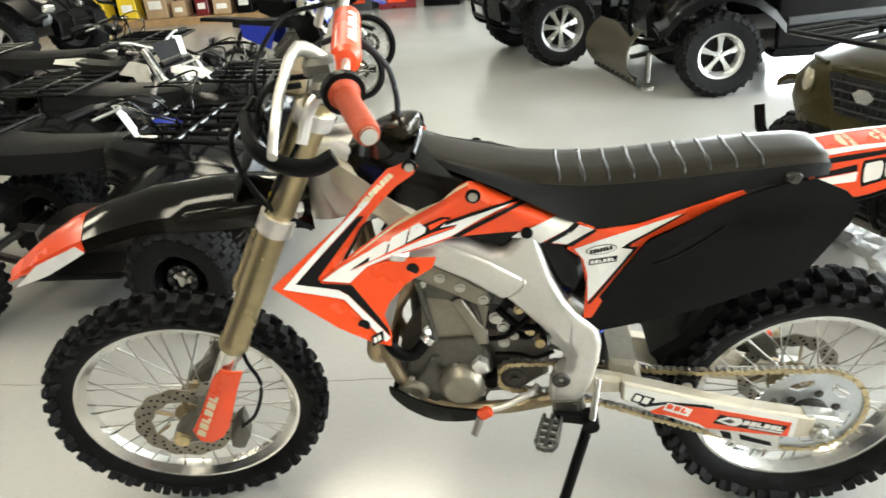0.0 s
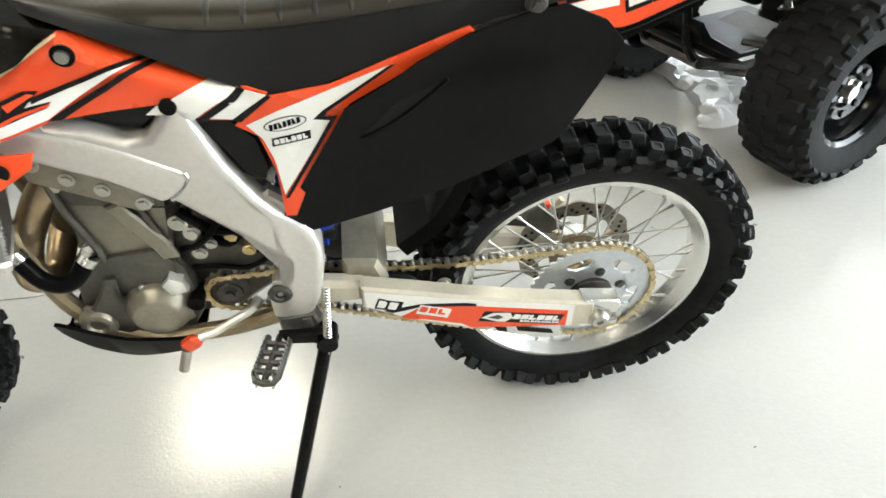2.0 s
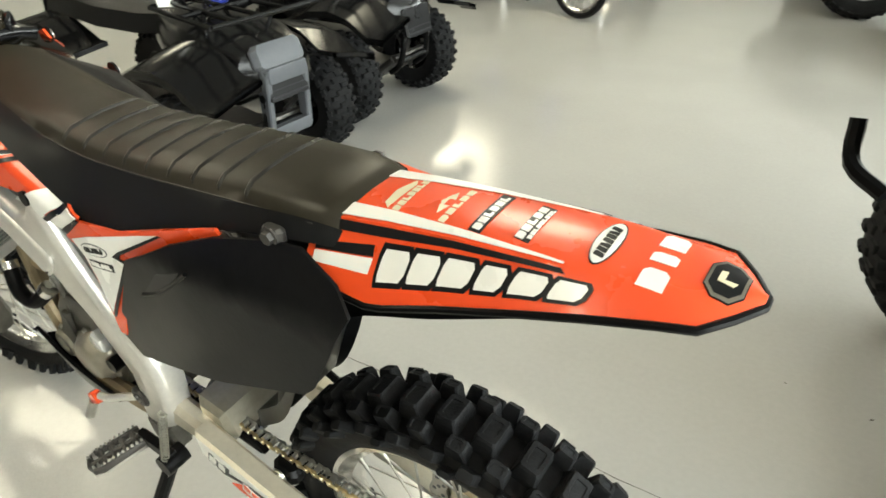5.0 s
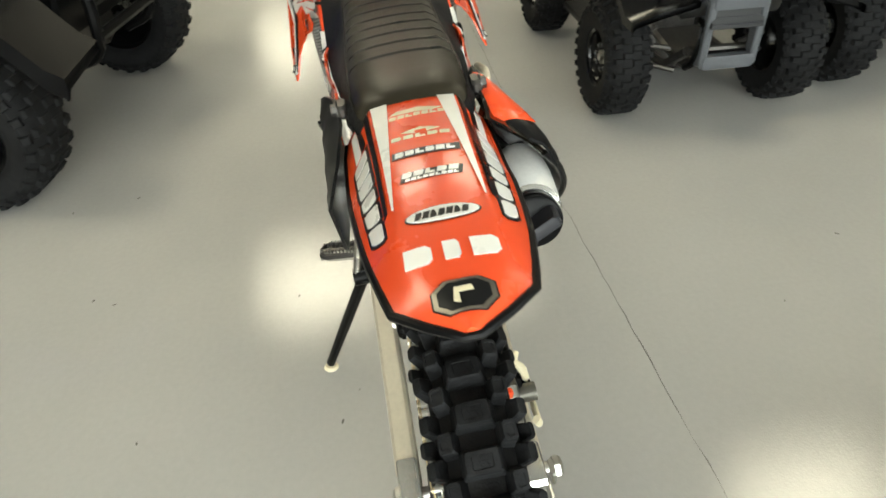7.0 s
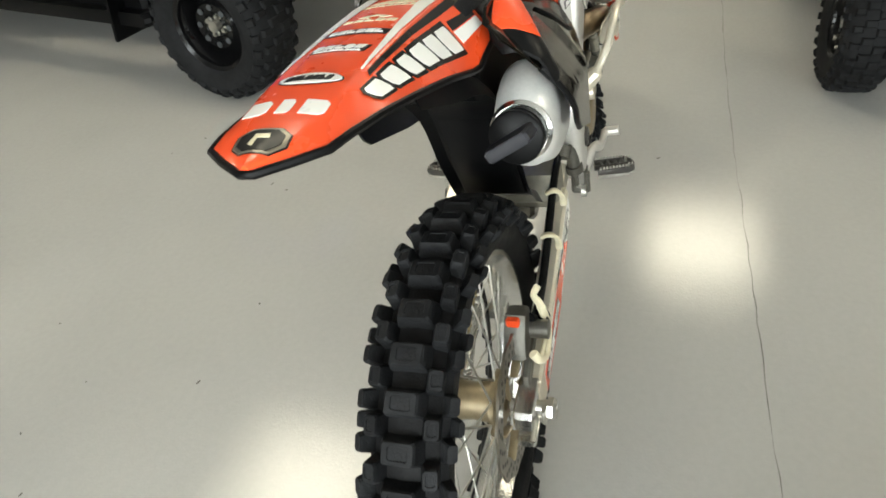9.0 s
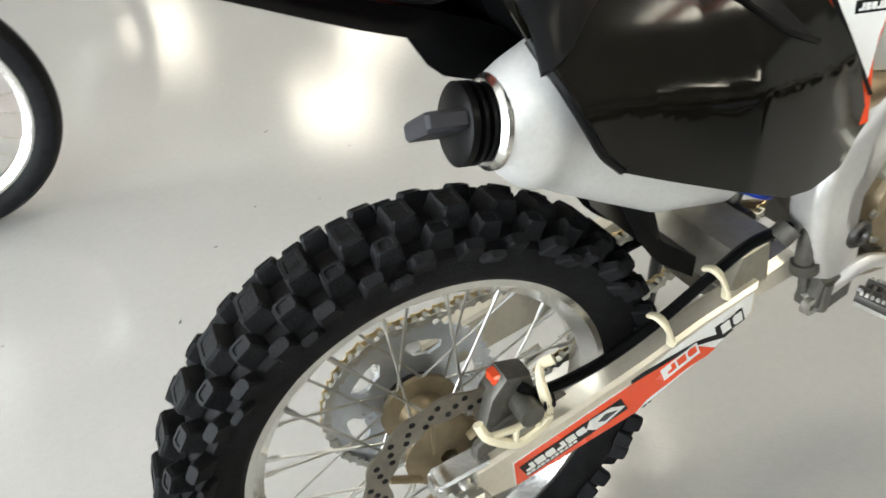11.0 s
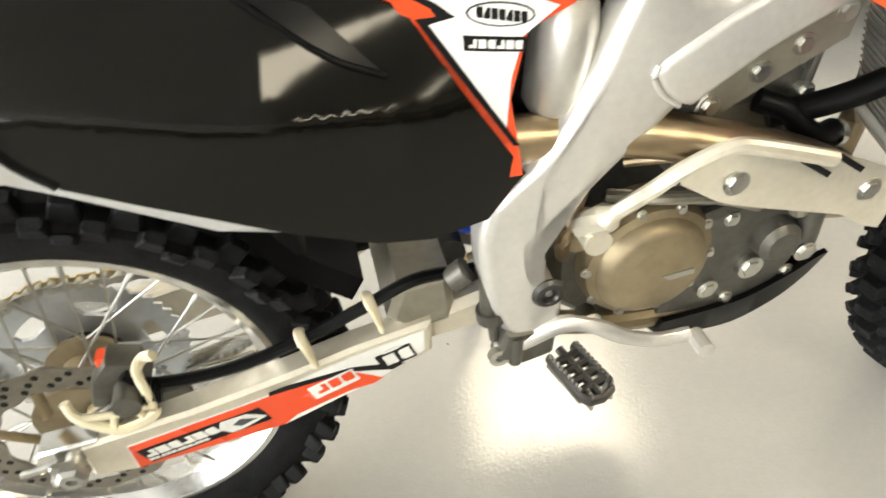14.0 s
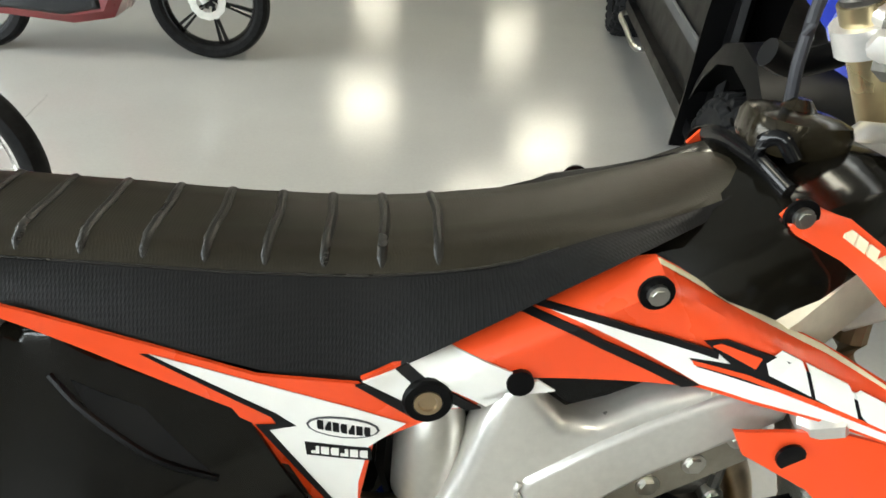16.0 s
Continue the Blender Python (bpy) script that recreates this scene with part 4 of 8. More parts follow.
# ---- fuel tank and cap ----
bm = bmx()
loft(bm, [[Vector((x, y * w, z0 + (z1 - z0) * k)) for y, k in ((-1, 0), (-1.02, 0.5), (-0.86, 0.86), (-0.45, 1), (0.45, 1), (0.86, 0.86), (1.02, 0.5), (1, 0), (0.5, -0.15), (-0.5, -0.15))] for x, w, z0, z1 in
          ((-0.735, 0.085, 0.93, 0.975), (-0.76, 0.098, 0.92, 0.992), (-0.80, 0.112, 0.895, 1.014), (-0.84, 0.113, 0.885, 1.034), (-0.88, 0.110, 0.905, 1.044), (-0.92, 0.100, 0.94, 1.050), (-0.955, 0.085, 0.965, 1.048), (-0.985, 0.060, 0.985, 1.036))])
tank = part("fuel_tank", bm, M["plate_gloss"], bike, "black plastic fuel tank")
bm = bmx()
cap_c, cap_u = Vector((-0.880, 0.006, 1.049)), Vector((-0.12, 0, 0.993))
cap_s, cap_t = frame_of(cap_u)
loft(bm, [[cap_c + cap_u * h + (cap_s * math.cos(k * math.pi / 36) + cap_t * math.sin(k * math.pi / 36)) * r * (1 + lobe * math.copysign(abs(math.cos(k * math.pi / 12)) ** 0.6, math.cos(k * math.pi / 12)))
           for k in range(72)] for r, h, lobe in ((0.036, -0.006, 0.0), (0.043, -0.004, 0.10), (0.046, 0.002, 0.12), (0.046, 0.018, 0.12), (0.043, 0.025, 0.10), (0.034, 0.029, 0.02), (0.016, 0.031, 0.0), (0.008, 0.040, 0.0))])
part("tank_cap", bm, M["cap_bronze"], tank, "dark bronzed filler cap with lobes")
bm = bmx()
tube(bm, bend([(-0.846, -0.075, 1.032), (-0.840, -0.03, 1.043), (-0.840, 0.03, 1.043), (-0.848, 0.078, 1.030)], 5), 0.0055, 10, flat=1.6)
part("tank_strap", bm, M["black_gloss"], tank, "glossy black rubber strap")
bm = bmx()
tube(bm, bend([(-0.842, 0.036, 1.044), (-0.838, 0.040, 1.060), (-0.848, 0.050, 1.066), (-0.860, 0.056, 1.050)], 4), 0.0045, 10, flat=1.5)
part("strap_loop", bm, M["black_gloss"], tank)
bm = bmx()
tube(bm, bend([(-0.878, 0, 1.08), (-0.876, 0.0, 1.13), (-0.890, -0.005, 1.19), (-0.945, -0.01, 1.245), (-1.0, -0.01, 1.235)], 6), 0.0055, 10)
part("breather_hose", bm, M["plug_grey"], tank)

# ---- frame ----
SPAR = [(-0.86, 0.885), (-0.80, 0.876), (-0.745, 0.858), (-0.708, 0.836), (-0.678, 0.840), (-0.657, 0.864), (-0.645, 0.882), (-0.620, 0.877), (-0.604, 0.825), (-0.590, 0.778), (-0.560, 0.713), (-0.536, 0.680), (-0.506, 0.655), (-0.491, 0.635), (-0.483, 0.600),
        (-0.486, 0.555), (-0.500, 0.490), (-0.527, 0.430), (-0.562, 0.422), (-0.592, 0.442), (-0.590, 0.485), (-0.575, 0.520), (-0.553, 0.540), (-0.547, 0.578), (-0.570, 0.602), (-0.622, 0.662), (-0.680, 0.727), (-0.74, 0.775), (-0.845, 0.832)]
frame_part = None
bm = bmx()
loft(bm, [[Vector((-1.03 + 0.012 * k, 0.045 * math.cos(a), 0.955 + 0.06 * k + 0.0 * a)) + Vector((0.05 * math.sin(a), 0, 0)) for a in [i * math.pi / 8 for i in range(16)]] for k in (-1.2, 1.4)])
frame_part = part("frame", bm, M["frame_alloy"], bike, "silver aluminium twin-spar frame")
for side in (-1, 1):
    bm = bmx()
    slab(bm, SPAR, side * 0.076, side * 0.129, bevel=0.015, steps=4)
    spar = part("spar", bm, M["frame_alloy"], frame_part, sharp=50)
    bm = bmx()
    slab(bm, [(-0.88, 0.895), (-0.815, 0.872), (-0.755, 0.845), (-0.708, 0.820), (-0.650, 0.782), (-0.643, 0.770), (-0.652, 0.752), (-0.672, 0.736), (-0.690, 0.731), (-0.756, 0.780), (-0.87, 0.842)], side * 0.110, side * 0.1345, bevel=0.008, steps=3)
    part("spar_beam", bm, M["frame_alloy"], frame_part, sharp=50)
    bm = bmx()
    tube(bm, bend([(-0.645, side * 0.131, 0.778), (-0.643, side * 0.132, 0.766), (-0.655, side * 0.132, 0.748), (-0.676, side * 0.131, 0.733)], 4), 0.003, 8)
    part("weld", bm, M["frame_alloy"], frame_part, "raised weld bead")
    bm = bmx()
    slab(bm, [(-1.06, 1.05), (-0.99, 1.055), (-0.93, 1.00), (-0.88, 0.945), (-0.90, 0.90), (-0.96, 0.88), (-1.02, 0.90), (-1.05, 0.96)], side * 0.030, side * 0.062, bevel=0.012, steps=3)
    part("head_gusset", bm, M["frame_alloy"], frame_part, sharp=50)
    bm = bmx()
    loft(bm, [[Vector((x, side * (y + dy), z + dz)) for dy, dz in ((-0.018, -0.04), (0.012, -0.044), (0.020, -0.03), (0.020, 0.028), (0.012, 0.038), (-0.018, 0.034))] for x, y, z in ((-0.80, 0.108, 0.862), (-0.86, 0.100, 0.905), (-0.93, 0.078, 0.955), (-1.02, 0.040, 1.005))])
    part("upper_spar", bm, M["warm_alloy"], frame_part)
    # engine hanger plate
    bm = bmx()
    slab(bm, [(-0.872, 0.818), (-0.846, 0.812), (-0.775, 0.772), (-0.722, 0.733), (-0.714, 0.706), (-0.736, 0.694), (-0.792, 0.728), (-0.868, 0.770)], side * 0.090, side * 0.106, bevel=0.003)
    part("hanger_plate", bm, M["pale_cast"], frame_part)
    for bx, bz in ((-0.815, 0.770), (-0.775, 0.745), (-0.728, 0.712), (-0.852, 0.800)):
        bm = bmx()
        bolt(bm, (bx, side * 0.106, bz), (0, side, 0), 0.008)
        part("hanger_bolt", bm, M["steel"], frame_part)
    # pivot bolt
    bm = bmx()
    lathe(bm, [(0.005, 0.0), (0.020, 0.0), (0.021, 0.004), (0.017, 0.008), (0.011, 0.0085), (0.009, 0.004), (0.005, 0.004)], (-0.568, side * 0.127, 0.507), (0, side, 0), 20, closed=False)
    part("pivot_bolt", bm, M["dark_steel"], frame_part)
    # down tube, cradle
    bm = bmx()
    tube(bm, bend([(-0.99, side * 0.022, 0.93), (-0.985, side * 0.04, 0.80), (-0.965, side * 0.06, 0.60), (-0.93, side * 0.075, 0.47), (-0.84, side * 0.085, 0.395), (-0.70, side * 0.09, 0.39), (-0.58, side * 0.095, 0.42)], 5), 0.016, 10)
    part("cradle_tube", bm, M["magnesium"], frame_part)
    # subframe rails
    bm = bmx()
    tube(bm, bend([(-0.63, side * 0.075, 0.885), (-0.40, side * 0.078, 0.905), (-0.15, side * 0.068, 0.935)], 4), 0.011, 8)
    tube(bm, bend([(-0.53, side * 0.085, 0.690), (-0.40, side * 0.085, 0.78), (-0.16, side * 0.07, 0.93)], 4), 0.010, 8)
    part("subframe_rail", bm, M["dark_steel"], frame_part)
    # castings at the foot of the side panel
    bm = bmx()
    slab(bm, [(-0.575, 0.690), (-0.545, 0.715), (-0.520, 0.690), (-0.505, 0.655), (-0.520, 0.635), (-0.550, 0.650)], side * 0.085, side * 0.112, bevel=0.006)
    bolt(bm, (-0.548, side * 0.112, 0.680), (0, side, 0), 0.010)
    bolt(bm, (-0.520, side * 0.112, 0.668), (0, side, 0), 0.008)
    part("subframe_lug", bm, M["steel"], frame_part)
    for bx, bz in ((-0.225, 0.925), (-0.146, 0.955)):
        bm = bmx()
        box(bm, (0.030, 0.012, 0.018), pose(bx, side * 0.084, bz), bevel=0.004)
        bolt(bm, (bx, side * 0.090, bz), (0, side, 0), 0.008, 0.008)
        part("seat_bolt", bm, M["dark_steel"], frame_part)

# ---- swingarm with stickers ----
ARMS = [(-0.435, 0.498), (-0.34, 0.470), (-0.258, 0.444), (-0.14, 0.412), (-0.010, 0.384), (-0.010, 0.322), (-0.060, 0.322), (-0.246, 0.352), (-0.361, 0.402), (-0.436, 0.446)]
CAST = [(-0.580, 0.520), (-0.52, 0.510), (-0.43, 0.494), (-0.432, 0.448), (-0.52, 0.450), (-0.585, 0.47)]
bm = bmx()
slab(bm, [(-0.46, 0.53), (-0.40, 0.52), (-0.385, 0.47), (-0.41, 0.44), (-0.47, 0.45)], -0.095, 0.095, bevel=0.01)
swing = part("swingarm", bm, M["pale_cast"], bike, "silver alloy swingarm with red and white stickers")


def arm_drop(side, x):
    """The right arm sits lower towards the axle than the left one."""
    return 0.0 if side < 0 else along([(-0.60, 0.0), (-0.50, -0.022), (-0.436, -0.029), (-0.35, -0.024), (-0.06, -0.025), (0.05, -0.018)], x)


def arm_decal(name, polys, side, off, mat, parent):
    for p in polys:
        part(name, skin(p, lambda x, z, d: Vector((x, side * (off + d), z + arm_drop(side, x))), 0.0007), mat, parent)


for side in (-1, 1):
    face = 0.131 if side < 0 else 0.107
    end = max(0.128, face + 0.005)
    low_on = lambda off, side=side: (lambda x, z, d: Vector((x, side * (off + d), z + arm_drop(side, x))))
    low_by = lambda poly, side=side: [(x, z + arm_drop(side, x)) for x, z in poly]
    bm = bmx()
    slab(bm, low_by(ARMS), side * (face - 0.036), side * face, bevel=0.005)
    part("arm", bm, M["warm_alloy"], swing)
    bm = bmx()
    slab(bm, low_by(CAST), side * (face - 0.049), side * (face - 0.012), bevel=0.010)
    part("arm_casting", bm, M["warm_alloy"], swing)
    bm = bmx()
    slab(bm, low_by([(-0.034, 0.392), (0.034, 0.380), (0.040, 0.372), (0.040, 0.345), (0.02, 0.342), (0.02, 0.352), (-0.034, 0.362)]), side * (face - 0.036), side * (face - 0.002), bevel=0.003)
    slab(bm, low_by([(-0.034, 0.330), (0.042, 0.320), (0.042, 0.306), (-0.034, 0.312)]), side * (face - 0.036), side * (face - 0.004), bevel=0.003)
    part("axle_fork_end", bm, M["alloy"], swing)
    bm = bmx()
    tube(bm, [(0.0, side * 0.06, 0.338), (0.0, side * end, 0.338)], 0.011, 16)
    lathe(bm, [(0.005, 0.0), (0.019, 0.0), (0.019, 0.009), (0.014, 0.014), (0.007, 0.014), (0.007, 0.004)], (0, side * (end - 0.007), 0.338), (0, side, 0), 6 if side > 0 else 18, closed=False)
    box(bm, (0.034, 0.008, 0.028), pose(0.008, side * (end - 0.011), 0.338), bevel=0.003)
    tube(bm, [(0.02, side * 0.105, 0.337), (0.062, side * 0.105, 0.330)], 0.0045, 8)
    part("axle_block", bm, M["steel"], swing)
    base = part("sticker", skin([(-0.430, 0.488), (-0.30, 0.450), (-0.200, 0.422), (-0.050, 0.384), (-0.052, 0.326), (-0.246, 0.357), (-0.361, 0.407), (-0.430, 0.450)] if side < 0 else [(-0.425, 0.486), (-0.30, 0.446), (-0.235, 0.418), (-0.060, 0.374), (-0.062, 0.328), (-0.246, 0.357), (-0.361, 0.407), (-0.426, 0.452)],
                                low_on(face + 0.0005), 0.0008), M["white"], swing, "white, red and black printed sticker")
    arm_decal("red_band", [[(-0.372, 0.412), (-0.335, 0.432), (-0.255, 0.420), (-0.235, 0.416), (-0.062, 0.372), (-0.064, 0.329), (-0.246, 0.358), (-0.262, 0.372), (-0.330, 0.398), (-0.36, 0.404)]], side, face + 0.0012, M["red"], base)
    arm_decal("black_edge", [[(-0.40, 0.434), (-0.335, 0.440), (-0.255, 0.429), (-0.235, 0.423), (-0.235, 0.417), (-0.255, 0.421), (-0.335, 0.433), (-0.385, 0.425)]], side, face + 0.0014, M["ink"], base)
    dirn = -14
    arm_decal("mark_outline", turned(grow(0.150, 0.022, 0.003, 0.2), -0.150, 0.368, dirn), side, face + 0.0018, M["ink"], base)
    arm_decal("mark", turned([[(-0.078, -0.004), (-0.045, -0.012), (-0.03, -0.012), (-0.018, 0.000), (-0.025, 0.013), (-0.058, 0.011)]] + turned(blocks(6, 0.094, 0.013, 0.2, 0.12), 0.030, 0.003, 0) + turned(blocks(11, 0.078, 0.0045, 0.2), 0.038, -0.0085, 0), -0.150, 0.368, dirn), side, face + 0.0024, M["white"], base)
    arm_decal("mark", turned([[(-0.066, -0.002), (-0.045, -0.006), (-0.036, 0.001), (-0.048, 0.007)]], -0.150, 0.368, dirn), side, face + 0.0028, M["grey"], base)
    arm_decal("mark", turned(grow(0.056, 0.020, 0.002, 0.0), -0.312, 0.417, -22), side, face + 0.0018, M["white"], base)
    arm_decal("mark", turned(blocks(3, 0.052, 0.014, 0.0, 0.2), -0.312, 0.419, -22), side, face + 0.0024, M["red"], base)
    arm_decal("mark", turned(grow(0.046, 0.026, 0.0, 0.0), -0.390, 0.448, -22), side, face + 0.0018, M["ink"], base)
    arm_decal("mark", turned(blocks(2, 0.040, 0.018, 0.0, 0.25) + [[(-0.012, 0.013), (0.012, 0.013), (0.006, 0.017), (-0.006, 0.017)]], -0.390, 0.448, -22), side, face + 0.0024, M["white"], base)

# ---- chain, sprockets, guides ----
bm = bmx()
teeth = 48
c = RA + Vector((0, -0.066, 0))
outer = []
for k in range(teeth * 2):
    r = 0.1275 if k % 2 else 0.1205
    a = math.pi * k / teeth
    outer.append((r * math.cos(a), r * math.sin(a)))
inner = [(0.098 * math.cos(math.pi * k / teeth), 0.098 * math.sin(math.pi * k / teeth)) for k in range(teeth * 2)]
loft(bm, [[c + Vector((x, y, z)) for x, z in q] for q, y in ((outer, -0.002), (outer, 0.002), (inner, 0.003), (inner, -0.003), (outer, -0.002))], caps=False)
lathe(bm, [(0.044, -0.003), (0.074, -0.003), (0.074, 0.003), (0.044, 0.003)], c, seg=48)
part("sprocket", bm, M["sprocket"], rear_wheel, "silver rear sprocket with cut-outs")
for k in range(6):
    a = k * math.pi / 3 + 0.3
    d, n = Vector((math.cos(a), 0, math.sin(a))), Vector((-math.sin(a), 0, math.cos(a)))
    bm = bmx()
    loft(bm, [[c + d * r + n * w * s + Vector((0, y, 0)) for s, y in ((-1, -0.003), (1, -0.003), (1, 0.003), (-1, 0.003))] for r, w in ((0.070, 0.026), (0.086, 0.019), (0.101, 0.028))])
    part("sprocket_arm", bm, M["sprocket"], rear_wheel)
    bm = bmx()
    bolt(bm, c + Vector((0.060 * math.cos(a), -0.003, 0.060 * math.sin(a))), (0, -1, 0), 0.007)
    part("sprocket_bolt", bm, M["dark_steel"], rear_wheel)
bm = bmx()
lathe(bm, [(0.0, 0.004), (0.040, 0.004), (0.044, -0.012), (0.036, -0.016), (0.022, -0.018), (0.018, -0.012), (0.0, -0.012)], RA + Vector((0, -0.066, 0)), seg=32, closed=False)
part("hub_seal", bm, M["dark_steel"], rear_wheel)

CS = Vector((-0.668, -0.066, 0.464))


def chain_path():
    """The chain's closed line in x, z: round both sprockets with a slack lower run."""
    pts = []
    for k in range(0, 19):
        a = radians(100 - k * 10.5)
        pts.append(Vector((0.1245 * math.cos(a), -0.066, 0.345 + 0.1245 * math.sin(a))))
    pts += [Vector((x, -0.066, z)) for x, z in ((-0.10, 0.236), (-0.187, 0.268), (-0.28, 0.302), (-0.348, 0.328), (-0.42, 0.358), (-0.50, 0.388), (-0.58, 0.412))]
    for k in range(0, 12):
        a = radians(262 - k * 15)
        pts.append(Vector((CS.x + 0.040 * math.cos(a), -0.066, CS.z + 0.040 * math.sin(a))))
    pts += [Vector((x, -0.066, z)) for x, z in ((-0.55, 0.503), (-0.43, 0.489), (-0.356, 0.475), (-0.267, 0.468), (-0.169, 0.467), (-0.08, 0.470))]
    return pts


cp = chain_path()
seg, total = [], 0.0
for a, b in zip(cp, cp[1:] + cp[:1]):
    seg.append((total, a, b))
    total += (b - a).length


def at_length(s):
    s %= total
    for t0, a, b in reversed(seg):
        if s >= t0:
            return a.lerp(b, (s - t0) / max(1e-6, (b - a).length))


links = 118
bm = bmx()
for i in range(links):
    p, q = at_length(i * total / links), at_length((i + 1) * total / links)
    d = (q - p).normalized()
    n = Vector((-d.z, 0, d.x))
    yy = 0.0085 if i % 2 else 0.0055
    for s in (-1, 1):
        rings = []
        for dy in (-0.0008, 0.0008):
            ring = []
            for k, (t, w) in enumerate(((-0.30, 0.0), (-0.22, 0.0058), (0.0, 0.0066), (0.25, 0.0050), (0.5, 0.0042), (0.75, 0.0050), (1.0, 0.0066), (1.22, 0.0058), (1.30, 0.0))):
                ring.append(p.lerp(q, t) + n * w)
            for t, w in ((1.22, 0.0058), (1.0, 0.0066), (0.75, 0.0050), (0.5, 0.0042), (0.25, 0.0050), (0.0, 0.0066), (-0.22, 0.0058)):
                ring.append(p.lerp(q, t) - n * w)
            rings.append([v + Vector((0, s * yy + dy, 0)) for v in ring])
        loft(bm, rings, mat=0 if s < 0 else 1)
    tube(bm, [p + Vector((0, -0.0105, 0)), p + Vector((0, 0.0105, 0))], 0.0026, 6, mat=1)
    tube(bm, [p + Vector((0, -0.0048, 0)), p + Vector((0, 0.0048, 0))], 0.0050, 8, mat=1)
part("chain", bm, [M["gold"], M["steel"]], bike, "gold drive chain")
bm = bmx()
lathe(bm, [(0.010, -0.004), (0.030, -0.004), (0.037, 0.0), (0.030, 0.004), (0.010, 0.004)], CS, seg=26)
lathe(bm, [(0.0, -0.008), (0.022, -0.008), (0.024, -0.004), (0.0, -0.004)], CS, seg=20, closed=False)
bolt(bm, CS + Vector((0, -0.008, 0)), (0, -1, 0), 0.010, 0.010)
part("front_sprocket", bm, M["dark_steel"], bike)
bm = bmx()
slab(bm, [(-0.215, 0.318), (-0.120, 0.290), (-0.060, 0.287), (-0.050, 0.232), (-0.105, 0.240), (-0.175, 0.268), (-0.225, 0.300)], -0.086, -0.078, bevel=0.002)
slab(bm, [(-0.205, 0.300), (-0.110, 0.287), (-0.075, 0.240), (-0.11, 0.232), (-0.18, 0.287), (-0.212, 0.288)], -0.058, -0.050, bevel=0.002)
part("chain_guide", bm, M["alloy"], swing, "silver chain guide with slots")
bm = bmx()
slab(bm, [(-0.195, 0.300), (-0.170, 0.292), (-0.165, 0.272), (-0.185, 0.278)], -0.0875, -0.086)
slab(bm, [(-0.150, 0.288), (-0.075, 0.260), (-0.070, 0.248), (-0.145, 0.272)], -0.0875, -0.086)
part("guide_slot", bm, M["ink"], swing)
bm = bmx()
slab(bm, [(-0.58, 0.500), (-0.45, 0.484), (-0.35, 0.466), (-0.335, 0.452), (-0.45, 0.466), (-0.58, 0.48)], -0.084, -0.050, bevel=0.004)
box(bm, (0.050, 0.03, 0.036), pose(-0.285, -0.078, 0.446, 0, 14, 0), bevel=0.008)
part("chain_slider", bm, M["black"], swing)
bm = bmx()
bolt(bm, (-0.288, -0.094, 0.448), (0, -1, 0), 0.009)
part("slider_bolt", bm, M["steel"], swing)

# ---- rear brake ----
part("brake_disc", disc_mesh(RA, 0.066, 0.120, 0.086), M["disc"], rear_wheel, "wavy drilled steel brake disc")
carrier_arms(RA, 0.066, 0.086, M["magnesium"], rear_wheel)
tagged(part("disc_holes", disc_holes(RA, 0.066, 0.118, 0.088), M["ink"], rear_wheel), kind="stuff")
bm = bmx()
slab(bm, [(-0.036, 0.404), (-0.048, 0.446), (-0.070, 0.472), (-0.104, 0.462), (-0.110, 0.432), (-0.094, 0.408), (-0.06, 0.394)], 0.050, 0.088, bevel=0.008, steps=2)
slab(bm, [(-0.015, 0.352), (-0.02, 0.385), (-0.06, 0.41), (-0.14, 0.42), (-0.15, 0.405), (-0.07, 0.385), (-0.04, 0.352)], 0.080, 0.092, bevel=0.003)
tube(bm, [(-0.085, 0.085, 0.43), (-0.085, 0.118, 0.43)], 0.016, 14)
caliper = part("brake_caliper", bm, M["cast"], bike, "alloy rear brake caliper with a red pad pin")
bm = bmx()
slab(bm, [(-0.056, 0.425), (-0.058, 0.470), (-0.068, 0.470), (-0.068, 0.425)], 0.055, 0.078, bevel=0.003)
part("pad", bm, M["red"], caliper, "red anodised pad retainer")
bm = bmx()
tube(bm, [(-0.098, 0.098, 0.428), (-0.120, 0.098, 0.424)], 0.012, 12)
for k in range(4):
    tube(bm, [(-0.118 + 0.004 * k, 0.1, 0.430), (-0.116 + 0.004 * k, 0.1, 0.430)], 0.015, 12)
part("pin_boot", bm, M["black"], caliper)
bm = bmx()
tube(bm, bend([(-0.021, 0.103, 0.440), (-0.030, 0.110, 0.418), (-0.062, 0.113, 0.392), (-0.084, 0.113, 0.393), (-0.106, 0.112, 0.404), (-0.110, 0.110, 0.420), (-0.105, 0.103, 0.466), (-0.112, 0.093, 0.478), (-0.126, 0.098, 0.486)], 5), 0.0055, 8, flat=1.35)
tube(bm, [(-0.030, 0.110, 0.419), (-0.066, 0.111, 0.415), (-0.109, 0.110, 0.419)], 0.0045, 8)
tube(bm, [(-0.066, 0.111, 0.415), (-0.062, 0.113, 0.394)], 0.0045, 8)
tube(bm, [(-0.090, 0.111, 0.417), (-0.098, 0.112, 0.400)], 0.004, 8)
part("caliper_guard", bm, M["cream"], swing, "yellowed white plastic caliper guard")
bm = bmx()
tube(bm, bend([(-0.085, 0.09, 0.455), (-0.11, 0.092, 0.434), (-0.19, 0.090, 0.432), (-0.28, 0.088, 0.456), (-0.36, 0.088, 0.494), (-0.42, 0.090, 0.525), (-0.49, 0.088, 0.525)], 6), 0.0075, 8)
part("brake_hose", bm, M["black"], bike)
